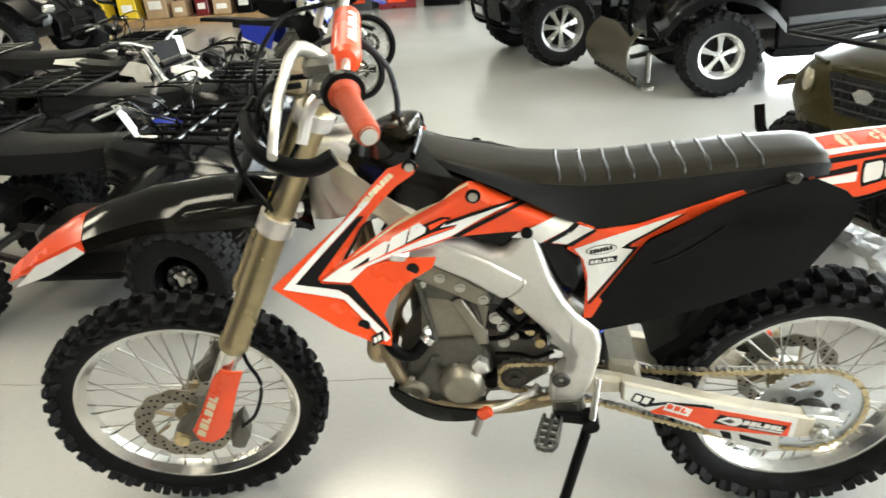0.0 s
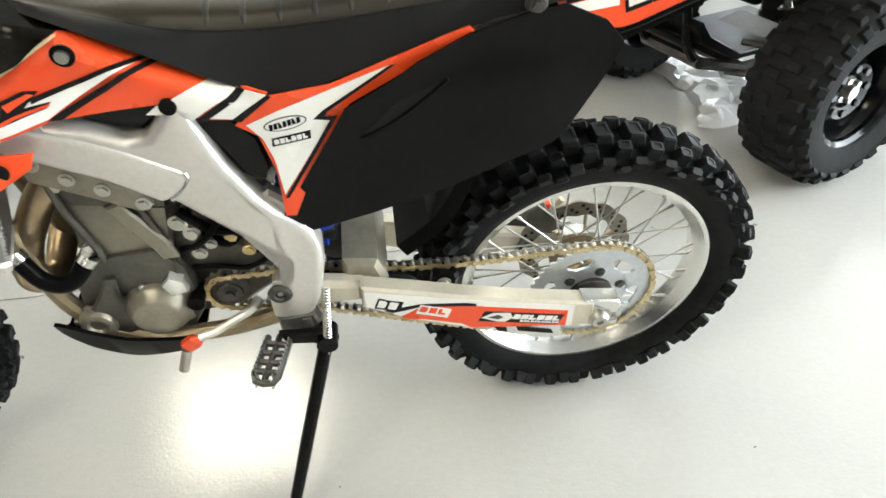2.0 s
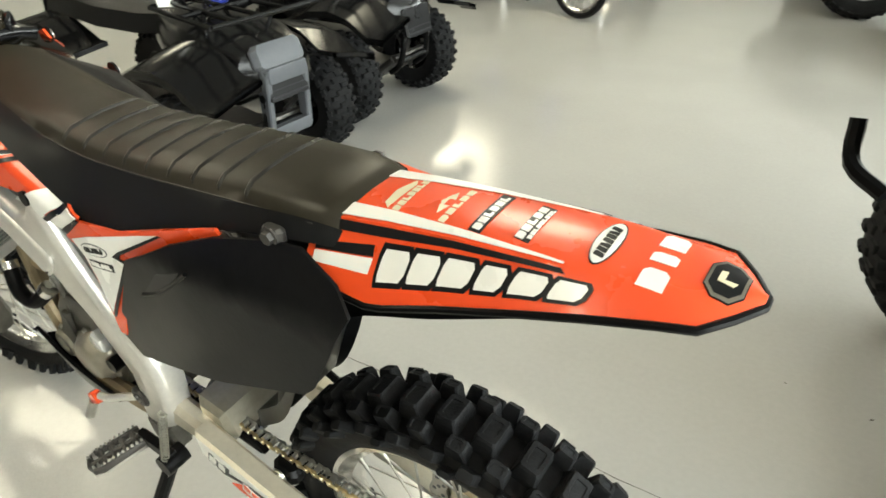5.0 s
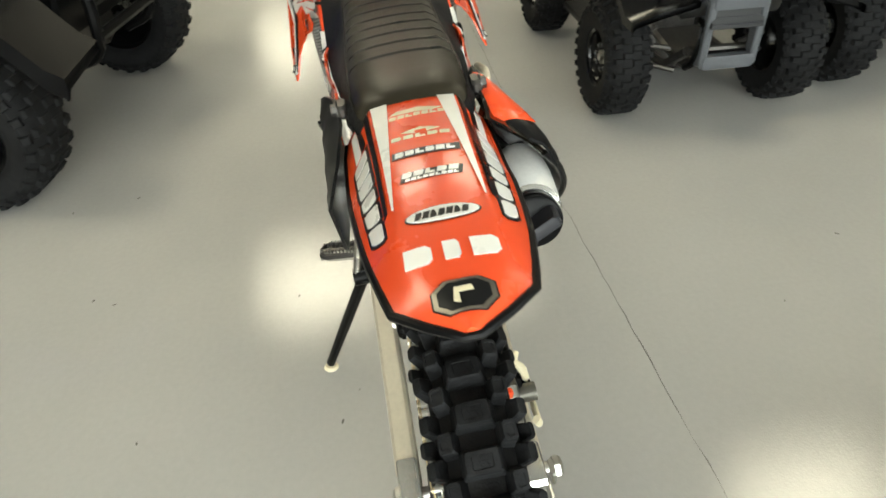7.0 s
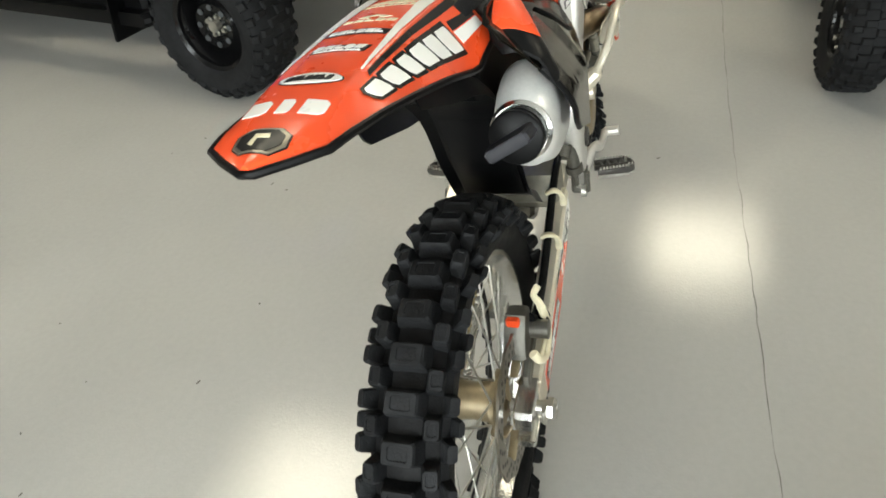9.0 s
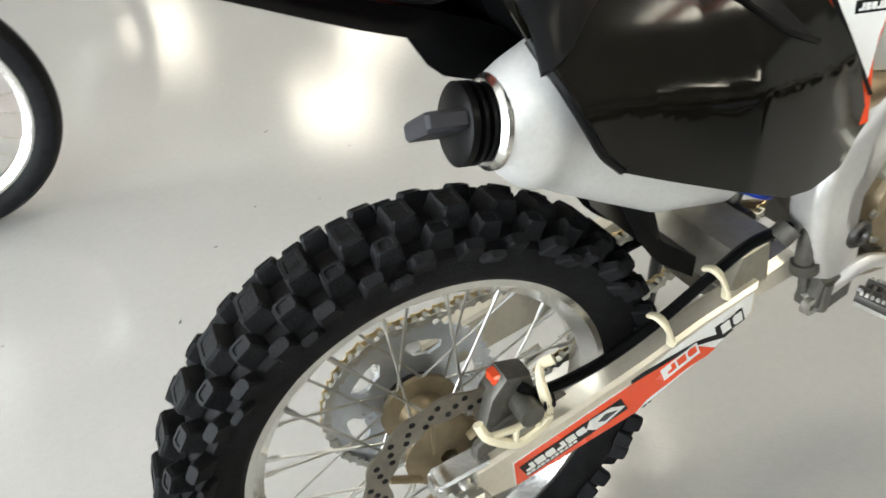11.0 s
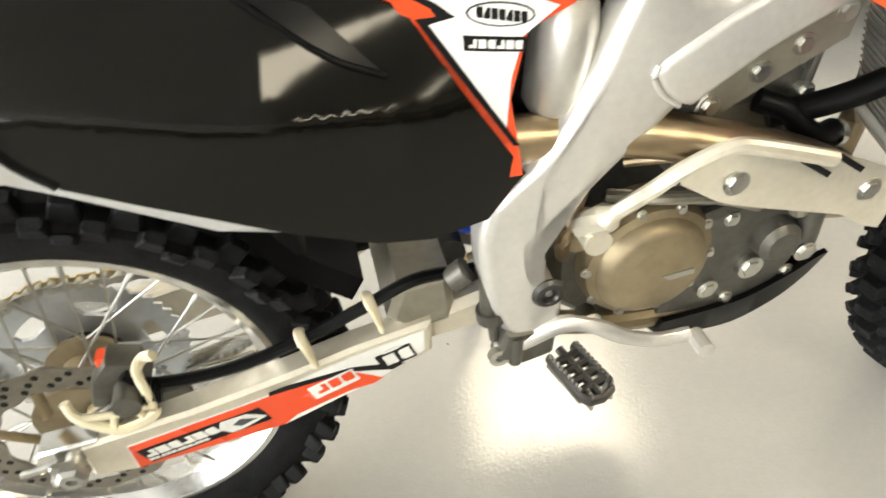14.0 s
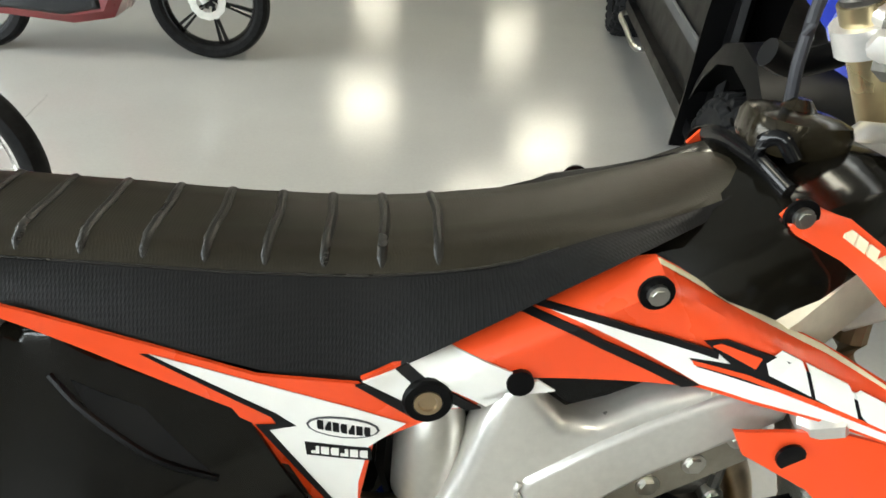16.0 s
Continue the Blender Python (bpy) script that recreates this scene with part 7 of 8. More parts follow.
def panel_loft(name, rows, mat, parent, label=""):
    """A moulded body panel: rows of (x, half width, z of the edge, z of the crown)."""
    bm = bmx()
    rings = []
    for x, w, z0, z1 in rows:
        top = [(-1, z0), (-0.96, lerp(z0, z1, 0.45)), (-0.78, lerp(z0, z1, 0.85)), (-0.35, z1), (0.35, z1), (0.78, lerp(z0, z1, 0.85)), (0.96, lerp(z0, z1, 0.45)), (1, z0)]
        rings.append([Vector((x, y * w, z)) for y, z in top] + [Vector((x, y * w * 0.94, z - 0.02)) for y, z in reversed(top)])
    loft(bm, rings)
    return part(name, bm, mat, parent, label)


def wide_nose(e, body, m):
    """Broad moulded front of a large quad: cowl, mesh grille, swept headlights."""
    bm = bmx()
    rings = []
    for x, w, z0, z1 in ((-0.352, 0.26, 0.575, 0.775), (-0.338, 0.335, 0.560, 0.795), (-0.285, 0.400, 0.550, 0.815), (-0.20, 0.430, 0.565, 0.835), (-0.05, 0.440, 0.66, 0.855), (0.14, 0.40, 0.72, 0.875), (0.28, 0.24, 0.78, 0.885), (0.42, 0.13, 0.80, 0.89)):
        top = [(-0.90, z0), (-1.0, lerp(z0, z1, 0.30)), (-0.97, lerp(z0, z1, 0.62)), (-0.80, lerp(z0, z1, 0.88)), (-0.45, z1 - 0.004), (-0.18, z1), (0.18, z1)]
        top += [(-y, z) for y, z in reversed(top[:-2])]
        rings.append([Vector((x, y * w, z)) for y, z in top])
    loft(bm, rings)
    hood = part("hood", bm, body, e, "olive moulded hood")
    hood.matrix_local = m
    def ring(x, g=0.0):
        return [Vector((x, y, z)) for y, z in ((-0.165 - g, 0.768 + g), (0.165 + g, 0.768 + g), (0.150 + g, 0.70), (0.105 + g, 0.632 - g), (-0.105 - g, 0.632 - g), (-0.150 - g, 0.70))]
    bm = bmx()
    loft(bm, [ring(-0.33), ring(-0.358), ring(-0.362, -0.006)])
    grille = part("grille", bm, M["ink"], hood, "black mesh grille")
    for i in range(4):
        bm = bmx()
        z = 0.655 + 0.030 * i
        tube(bm, [(-0.364, -0.118 - 0.009 * i, z), (-0.364, 0.118 + 0.009 * i, z)], 0.004, 6)
        part("grille_slat", bm, M["plug_grey"], grille)
    for i in range(9):
        bm = bmx()
        y = 0.028 * (i - 4)
        tube(bm, [(-0.363, y, 0.640), (-0.363, y * 1.2, 0.760)], 0.0032, 6)
        part("grille_slat", bm, M["plug_grey"], grille)
    bm = bmx()
    loft(bm, [[Vector((x, y, z)) for y, z in ((-0.045, 0.715), (-0.02, 0.735), (0.02, 0.735), (0.045, 0.715), (0.022, 0.69), (-0.022, 0.69))] for x in (-0.372, -0.364)])
    part("emblem", bm, M["bright"], grille, "plain silver emblem")
    bm = bmx()
    tube(bm, bend([(-0.350, -0.16, 0.783), (-0.362, 0, 0.790), (-0.350, 0.16, 0.783)], 6), 0.006, 8)
    part("hood_lip", bm, body, hood)
    for s in (-1, 1):
        c, d = Vector((-0.318, s * 0.272, 0.720)), Vector((-0.86, s * 0.46, 0.22))
        bm = bmx()
        lathe(bm, [(0.0, 0.034), (0.030, 0.030), (0.046, 0.020), (0.054, -0.03)], c, d, 20, closed=False)
        light = part("headlight", bm, M["headlight_lens"], e, "clear headlight in a dark ring")
        light.matrix_local = m
        bm = bmx()
        lathe(bm, [(0.050, -0.02), (0.064, -0.02), (0.064, 0.010), (0.054, 0.014)], c, d, 20)
        part("headlight_ring", bm, body, light)
        bm = bmx()
        tube(bm, bend([(-0.335, s * 0.20, 0.790), (-0.285, s * 0.31, 0.792), (-0.185, s * 0.385, 0.775)], 5), 0.008, 8)
        part("headlight_trim", bm, body, light)
    bm = bmx()
    box(bm, (0.20, 0.13, 0.003), pose(-0.13, -0.05, 0.853, 0, -6, 12))
    part("warning_card", bm, M["paper"], hood, "blank white card under the rack")


def quad(m, label, body, track, wb, r, w, style="steel", rim_r=0.15, rack=True, lamps=True, bumper=None, group="quad bikes in a row", scale_z=1.0, steer=0.0, tags=True, blue=False, low=1.05, cover=0.42, cowl=False):
    e = root("quad_bike", m, label, "quad bike", group)
    t = track / 2
    k = wb / 1.25
    for x, s in ((0, -1), (0, 1), (wb, -1), (wb, 1)):
        big_wheel(e, "wheel", (x, s * t, r), r, w, rim_r, style, s, steer if x == 0 else 0.0)
    # chassis, arms, shocks
    bars("chassis", [[(-0.22 * k, s * 0.13, 0.30), (-0.05, s * 0.15, r * 0.85), (wb * 0.3, s * 0.17, r * 0.8), (wb * 0.7, s * 0.17, r * 0.8), (wb, s * 0.13, r * 1.1)] for s in (-1, 1)] + [[(-0.22 * k, -0.13, 0.30), (-0.22 * k, 0.13, 0.30)], [(-0.05, -0.15, r * 0.85), (-0.05, 0.15, r * 0.85)], [(wb, -t, r), (wb, t, r)]], 0.02, M["dark_steel"], e)
    for s in (-1, 1):
        bars("control_arm", [[(-0.10, s * 0.13, r * 0.82), (0.0, s * (t - w * 0.45), r * 0.9)], [(0.12, s * 0.13, r * 0.82), (0.0, s * (t - w * 0.45), r * 0.9)], [(-0.06, s * 0.14, r * 1.15), (0.0, s * (t - w * 0.45), r * 1.2)]], 0.011, M["dark_steel"], e)
        bm = bmx()
        a, b = Vector((0.02, s * 0.15, r * 2.0)), Vector((0.0, s * (t - w * 0.55), r * 0.95))
        tube(bm, [a, b], 0.012, 8)
        pts = []
        ss, uu = frame_of(b - a)
        for q in range(57):
            pts.append(a.lerp(b, 0.1 + 0.75 * q / 56) + 0.028 * (math.cos(q * 0.785) * ss + math.sin(q * 0.785) * uu))
        tube(bm, pts, 0.005, 6)
        part("shock", bm, M["dark_steel"], e)
        # footwell
        bm = bmx()
        box(bm, (wb * 0.42, t - 0.16, 0.03), pose(wb * 0.47, s * (0.16 + (t - 0.16) / 2), r * 1.0), bevel=0.01)
        part("footwell", bm, M["black"], e)
    bm = bmx()
    box(bm, (0.30, 0.22, 0.04), pose(0.06, 0, r * 0.95, 0, -8, 0), bevel=0.015)
    box(bm, (wb * 0.5, 0.30, 0.24), pose(wb * 0.5, 0, r * 1.05), bevel=0.04)
    part("engine_block", bm, M["dark_steel"], e)
    zt = 0.80 * scale_z
    # front body: hood and mudguards
    if cowl:
        wide_nose(e, body, Matrix.Translation((0.02, -0.045, 0.07)))
    else:
        panel_loft("hood", [(-0.30 * k, 0.10, zt * 0.70, zt * 0.80), (-0.24 * k, 0.20, zt * 0.66, zt * 0.90), (-0.05, 0.25, zt * 0.74, zt * 0.97), (wb * 0.22, 0.19, zt * 0.80, zt * 1.02), (wb * 0.34, 0.13, zt * 0.85, zt * 1.03)], body, e)
    for s in (-1, 1):
        bm = bmx()
        rings = []
        for i in range(9):
            a = radians(128 - i * 13 if cowl else 200 - i * 21)
            x, z = (r + 0.10) * 1.05 * math.cos(a), r + (r + 0.075) * math.sin(a) * 1.0
            z = max(z, r * low) + 0.04
            rings.append([Vector((x, s * 0.20, z + 0.06)), Vector((x, s * (t - 0.02 + w * min(0, cover - 0.1)), z + 0.03)), Vector((x, s * (t + w * cover), z)), Vector((x, s * (t + w * (cover + 0.02)), z - 0.03)), Vector((x, s * (t + w * (cover - 0.06)), z - 0.015)), Vector((x, s * (t - 0.03 + w * min(0, cover - 0.1)), z + 0.01)), Vector((x, s * 0.20, z + 0.04))])
        loft(bm, rings)
        part("front_mudguard", bm, body, e)
        bm = bmx()
        rings = []
        for i in range(9):
            a = radians(190 - i * 21)
            x, z = wb + (r + 0.10) * 1.05 * math.cos(a), r + (r + 0.08) * math.sin(a)
            z = max(z, r * low) + 0.05
            rings.append([Vector((x, s * 0.16, z + 0.05)), Vector((x, s * (t - 0.02 + w * min(0, cover - 0.1)), z + 0.03)), Vector((x, s * (t + w * cover), z)), Vector((x, s * (t + w * (cover + 0.02)), z - 0.04)), Vector((x, s * (t + w * (cover - 0.06)), z - 0.015)), Vector((x, s * (t - 0.03 + w * min(0, cover - 0.1)), z + 0.01)), Vector((x, s * 0.16, z + 0.03))])
        loft(bm, rings)
        part("rear_mudguard", bm, body, e)
        if lamps:
            bm = bmx()
            lathe(bm, [(0.0, 0.03), (0.04, 0.026), (0.062, 0.012), (0.070, -0.02)], (-0.255 * k, s * 0.185, zt * 0.80), (-0.85, s * 0.4, 0.25), 18, closed=False)
            lamp = part("headlight", bm, M["bright"], e, "clear headlight")
            bm = bmx()
            lathe(bm, [(0.068, -0.02), (0.078, -0.02), (0.078, 0.006), (0.068, 0.008)], (-0.255 * k, s * 0.185, zt * 0.80), (-0.85, s * 0.4, 0.25), 18)
            part("headlight_ring", bm, M["black"], e)
    if not cowl:
        bm = bmx()
        slab(bm, [(-0.335 * k, zt * 0.60), (-0.30 * k, zt * 0.80), (-0.25 * k, zt * 0.80), (-0.26 * k, zt * 0.58)], -0.11, 0.11, bevel=0.01)
        grille = part("grille", bm, M["ink"], e)
        for i in range(5):
            bm = bmx()
            box(bm, (0.012, 0.20, 0.010), pose(-0.325 * k + 0.006 * i, 0, zt * (0.62 + 0.035 * i)))
            part("grille_slat", bm, M["plug_grey"], grille)
    # bumper
    bars("bumper", [bend([(-0.18 * k, s * 0.11, r * 0.95), (-0.26 * k, s * 0.11, r * 1.2), (-0.29 * k, s * 0.10, zt * 0.62), (-0.27 * k, s * 0.10, zt * 0.74)], 4) for s in (-1, 1)] + [[(-0.265 * k, -0.12, r * 1.25), (-0.265 * k, 0.12, r * 1.25)], [(-0.285 * k, -0.12, zt * 0.62), (-0.285 * k, 0.12, zt * 0.62)]], 0.016, M["black"], e)
    if bumper:
        bm = bmx()
        slab(bm, [(-0.315 * k, r * 1.12), (-0.33 * k, r * 2.15), (-0.28 * k, r * 2.4), (-0.25 * k, r * 2.35), (-0.26 * k, r * 1.08)], -0.115, -0.085, bevel=0.006)
        slab(bm, [(-0.315 * k, r * 1.12), (-0.33 * k, r * 2.15), (-0.28 * k, r * 2.4), (-0.25 * k, r * 2.35), (-0.26 * k, r * 1.08)], 0.085, 0.115, bevel=0.006)
        box(bm, (0.06, 0.22, 0.05), pose(-0.285 * k, 0, r * 1.18), bevel=0.01)
        box(bm, (0.06, 0.22, 0.06), pose(-0.300 * k, 0, r * 2.18), bevel=0.01)
        box(bm, (0.05, 0.26, 0.10), pose(-0.27 * k, 0, r * 2.45, 0, 20, 0), bevel=0.02)
        part("bumper_plate", bm, bumper, e, "moulded grey bumper frame")
    # seat, tank, bars
    bm = bmx()
    loft(bm, [[Vector((x, y * ww, z + dz)) for y, dz in ((-1, -0.10), (-0.9, -0.02), (-0.5, 0.0), (0.5, 0.0), (0.9, -0.02), (1, -0.10))] for x, ww, z in ((wb * 0.30, 0.10, zt * 1.03), (wb * 0.45, 0.14, zt * 1.02), (wb * 0.7, 0.17, zt * 1.03), (wb * 1.0, 0.18, zt * 1.08), (wb * 1.08, 0.17, zt * 1.06))])
    part("seat", bm, M["seat"], e)
    hx = wb * 0.20
    bars("handlebar", [bend([(hx + 0.10, s * 0.36 * (0.8 + 0.2 * k), zt * 1.26), (hx + 0.02, s * 0.22, zt * 1.28), (hx, s * 0.08, zt * 1.18), (hx - 0.02, 0.0, zt * 1.16)], 4) for s in (-1, 1)] + [[(hx - 0.02, 0, zt * 1.16), (hx - 0.12, 0, zt * 0.7)]], 0.013, M["dark_steel"], e)
    for s in (-1, 1):
        bm = bmx()
        tube(bm, [(hx + 0.10, s * 0.37 * (0.8 + 0.2 * k), zt * 1.26), (hx + 0.04, s * 0.25, zt * 1.28)], 0.018, 10)
        part("grip", bm, M["black"], e)
        bm = bmx()
        tube(bm, bend([(hx - 0.0, s * 0.2, zt * 1.27), (hx - 0.05, s * 0.24, zt * 1.27), (hx + 0.0, s * 0.35, zt * 1.25)], 4), 0.006, 6)
        part("brake_lever", bm, M["steel"], e)
    bm = bmx()
    box(bm, (0.10, 0.14, 0.06), pose(hx - 0.03, 0, zt * 1.20, 0, -20, 0), bevel=0.015)
    part("dash_pod", bm, M["black_gloss"], e)
    if blue:
        bm = bmx()
        box(bm, (0.10, 0.10, 0.012), pose(hx - 0.09, 0.0, zt * 1.09, 0, -15, 0), bevel=0.003)
        part("tank_badge", bm, M["bike_blue"], e, "blue badge")
    rng = random.Random(int(wb * 1000) + int(m.translation.y * 100))
    for i in range(7):
        s = -1 if i % 2 else 1
        p = [(hx + rng.uniform(-0.02, 0.06), s * rng.uniform(0.1, 0.24), zt * 1.27), (hx - rng.uniform(0.10, 0.22), s * rng.uniform(0.08, 0.3), zt * rng.uniform(1.22, 1.36)),
             (hx - rng.uniform(0.05, 0.2), s * rng.uniform(0.02, 0.16), zt * rng.uniform(1.02, 1.12)), (hx - rng.uniform(0.0, 0.12), s * rng.uniform(0.02, 0.1), zt * 0.95)]
        bm = bmx()
        tube(bm, bend(p, 5), 0.0045, 6)
        part("cable", bm, M["black_gloss"], e)
    if rack:
        zr = 0.96 if cowl else zt * 1.10
        for x0, x1 in ((-0.30 * k, wb * 0.16), (wb * 0.86, wb * 1.28)):
            n = 6
            ls = [bend([(x0, -0.36 * k, zr - 0.02), (x0, 0.36 * k, zr - 0.02)], 2), [(x1, -0.30 * k, zr), (x1, 0.30 * k, zr)], [(x0, -0.36 * k, zr - 0.02), (x1, -0.30 * k, zr)], [(x0, 0.36 * k, zr - 0.02), (x1, 0.30 * k, zr)]]
            ls += [[(x0, y, zr - 0.02), (x1, y * 0.85, zr)] for y in (-0.22 * k, -0.08 * k, 0.08 * k, 0.22 * k)]
            ls += [[(lerp(x0, x1, 0.5), -0.33 * k, zr - 0.01), (lerp(x0, x1, 0.5), 0.33 * k, zr - 0.01)]]
            ls += [[(lerp(x0, x1, 0.5), y, zr - 0.01), (lerp(x0, x1, 0.55), y, zr - 0.16)] for y in (-0.2 * k, 0.2 * k)]
            bars("rack", ls, 0.010, M["black_gloss"], e, "black tubular luggage rack")
    if tags:
        bm = bmx()
        box(bm, (0.004, 0.10, 0.14), pose(hx - 0.03, 0.18, zt * 1.18, 12, 25, 20))
        part("price_tag", bm, M["paper"], e, "blank white hang tag")
    return e


def pose_at(x, y, hx, hy, z=0.0):
    """Floor pose whose local -x points along the heading."""
    return Matrix.Translation((x, y, z)) @ Matrix.Rotation(math.atan2(-hy, -hx), 4, "Z")


# olive quad beside the rear wheel
olive = quad(pose_at(0.82, 1.115, -0.93, -0.366), "olive green utility quad bike with black racks", M["olive"], 0.90, 1.28, 0.292, 0.235, "steel", 0.155, lamps=False, steer=0.0, group="", tags=False, low=2.4, cover=0.0, scale_z=1.07, cowl=True)
bm = bmx()
slab(bm, [(-0.30, 0.44), (-0.26, 0.38), (-0.10, 0.29), (0.30, 0.27), (0.30, 0.29), (-0.08, 0.31), (-0.23, 0.40), (-0.27, 0.45)], -0.16, 0.16, bevel=0.004)
part("skid_plate", bm, M["black"], olive, "black bent skid plate")
bars("bull_bar_end", [bend([(-0.40, 0.18, 0.56), (-0.46, 0.26, 0.60), (-0.46, 0.30, 0.70)], 4)], 0.020, M["black"], olive)
# crumpled clear wrapping left on the floor between its front wheels
rng = random.Random(23)
bm = bmx()
grid = []
for i in range(19):
    row = []
    for j in range(13):
        u, v = i / 18, j / 12
        x = 0.80 + 0.36 * v + 0.05 * math.sin(5 * u) - 0.06 * (1 - u)
        y = 0.98 + 0.66 * u + 0.10 * v + 0.03 * math.sin(7 * v + 2)
        edge = min(1.0, 6 * min(u, 1 - u, v, 1 - v) + 0.12)
        z = 0.002 + edge * (0.012 * abs(math.sin(9 * u + 4 * v)) + 0.012 * rng.random() + 0.010 * abs(math.sin(11 * v - 5 * u)))
        row.append(bm.verts.new((x + rng.uniform(-0.012, 0.012), y + rng.uniform(-0.012, 0.012), z)))
    grid.append(row)
for i in range(18):
    for j in range(12):
        bm.faces.new((grid[i][j], grid[i + 1][j], grid[i + 1][j + 1], grid[i][j + 1]))
bmesh.ops.triangulate(bm, faces=bm.faces)
tagged(part("plastic_sheet", bm, M["film"], smooth=False), "crumpled clear plastic wrapping on the floor by the quad", "plastic sheet")
# black youth quads in a row
quad(pose_at(-1.94, 1.245, 1, 0.0), "small black youth quad bike with a grey bumper", M["black_gloss"], 0.72, 1.03, 0.235, 0.17, "steel", 0.11, bumper=M["bumper_grey"], scale_z=0.86, blue=True, low=1.9, lamps=False)
quad(pose_at(-2.06, 2.28, 1, 0.03), "small black youth quad bike with a black rack", M["black_gloss"], 0.70, 1.03, 0.235, 0.17, "steel", 0.11, scale_z=0.86, low=1.9, lamps=False)
quad(pose_at(-3.3, 3.6, 1, 0.1), "black quad bike with tubular racks", M["black_gloss"], 0.80, 1.15, 0.26, 0.2, "steel", 0.13, scale_z=0.9, tags=False, low=1.8)


def side_by_side(m, label, body, trim, track, wb, r, w, style, rim_r, group="side-by-side vehicles", cab=True, nerf=True, nose=1.0, rise=0.0):
    e = root("side_by_side", m, label, "utility vehicle", group)
    t = track / 2
    for x, s in ((0, -1), (0, 1), (wb, -1), (wb, 1)):
        big_wheel(e, "wheel", (x, s * t, r), r, w, rim_r, style, s)
    bm = bmx()
    box(bm, (wb * 1.05, t * 1.25, 0.16), pose(wb * 0.5, 0, r * 1.15), bevel=0.03)
    part("chassis", bm, M["dark_steel"], e)
    panel_loft("hood", [(x, hw, z0 + rise, z1 + rise) for x, hw, z0, z1 in ((-0.45 * nose, 0.30, 0.62, 0.72), (-0.38 * nose, 0.48, 0.58, 0.86), (-0.1, 0.56, 0.78, 0.98), (0.25, 0.58, 0.86, 1.06), (0.45, 0.58, 0.86, 1.10))], body, e)
    bm = bmx()
    slab(bm, [(x * nose, z + rise) for x, z in ((-0.48, 0.42), (-0.50, 0.60), (-0.40, 0.74), (-0.34, 0.70), (-0.38, 0.40))], -0.34, 0.34, bevel=0.015)
    part("front_fascia", bm, M["black"], e)
    bars("bumper", [bend([(-0.36 * nose, s * 0.22, 0.34), (-0.58 * nose, s * 0.24, 0.42), (-0.60 * nose, s * 0.24, 0.70), (-0.46 * nose, s * 0.22, 0.86)], 4) for s in (-1, 1)] + [[(-0.60 * nose, -0.24, h), (-0.60 * nose, 0.24, h)] for h in (0.46, 0.58, 0.70)], 0.022, M["black"], e, "black tubular bumper")
    for s in (-1, 1):
        bm = bmx()
        box(bm, (0.06, 0.18, 0.08), pose(-0.42 * nose, s * 0.36, 0.76 + rise, 0, -30, s * -18), bevel=0.02)
        part("headlight", bm, M["bright"], e, "clear headlight")
        bm = bmx()
        rings = []
        for i in range(9):
            a = radians(195 - i * 22)
            x, z = (r + 0.16) * math.cos(a), max(r + (r + 0.13) * math.sin(a), r * 1.6)
            rings.append([Vector((x, s * (t - w * 0.6), z + 0.05)), Vector((x, s * (t + w * 0.40), z + 0.02)), Vector((x, s * (t + w * 0.44), z - 0.05)), Vector((x, s * (t + w * 0.34), z - 0.02)), Vector((x, s * (t - w * 0.6), z + 0.02))])
        loft(bm, rings)
        part("front_mudguard", bm, trim, e)
        bm = bmx()
        slab(bm, [(r + 0.10, r * 0.95), (r + 0.06, 0.92), (wb * 0.62, 0.95), (wb - r - 0.05, 0.80), (wb - r - 0.10, r * 0.95)], s * (t * 0.98), s * (t * 1.05), bevel=0.02)
        part("door", bm, trim, e, "moulded dark side door")
        bm = bmx()
        slab(bm, [(r + 0.16, 0.50), (r + 0.16, 0.56), (wb * 0.6, 0.60), (wb - r - 0.16, 0.52), (wb - r - 0.16, 0.47), (wb * 0.6, 0.54)], s * (t * 1.05), s * (t * 1.08), bevel=0.008)
        part("door_moulding", bm, M["grey"], e)
        bm = bmx()
        box(bm, (wb - 2 * r - 0.1, 0.16, 0.06), pose(wb * 0.5, s * (t * 1.0), r * 0.98), bevel=0.02)
        part("sill", bm, M["black"], e)
        bm = bmx()
        slab(bm, [(wb - r - 0.16, r * 1.1), (wb - r * 0.9, 0.86), (wb + 0.2, 0.92), (wb + 0.55, 0.92), (wb + 0.5, 0.70), (wb + r * 0.9, 0.70), (wb, r * 2 + 0.1), (wb - r * 0.9, r * 1.5)], s * (t * 0.55), s * (t + w * 0.4), bevel=0.02)
        part("rear_mudguard", bm, trim, e)
        if nerf:
            bars("step_bar", [bend([(wb * 0.62, s * t * 0.98, r * 0.85), (wb * 0.60, s * (t + 0.10), r * 0.78), (wb * 0.76, s * (t + 0.11), r * 0.78), (wb - r - 0.10, s * (t + 0.10), r * 0.78), (wb - r - 0.08, s * t * 0.98, r * 0.85)], 4)], 0.016, M["steel"], e, "bright bent step bar")
            bm = bmx()
            flap = bend([(r + 0.10, 0, 0.94), (r + 0.17, 0, 0.72), (r + 0.19, 0, 0.48), (r + 0.24, 0, 0.20)], 4)
            loft(bm, [[p + Vector((0.0, s * (t - w * 0.62), 0)), p + Vector((0.0, s * (t + w * 0.46), 0)), p + Vector((0.014, s * (t + w * 0.46), 0.004)), p + Vector((0.014, s * (t - w * 0.62), 0.004))] for p in flap])
            part("mud_flap", bm, M["black"], e, "black plastic mud flap")
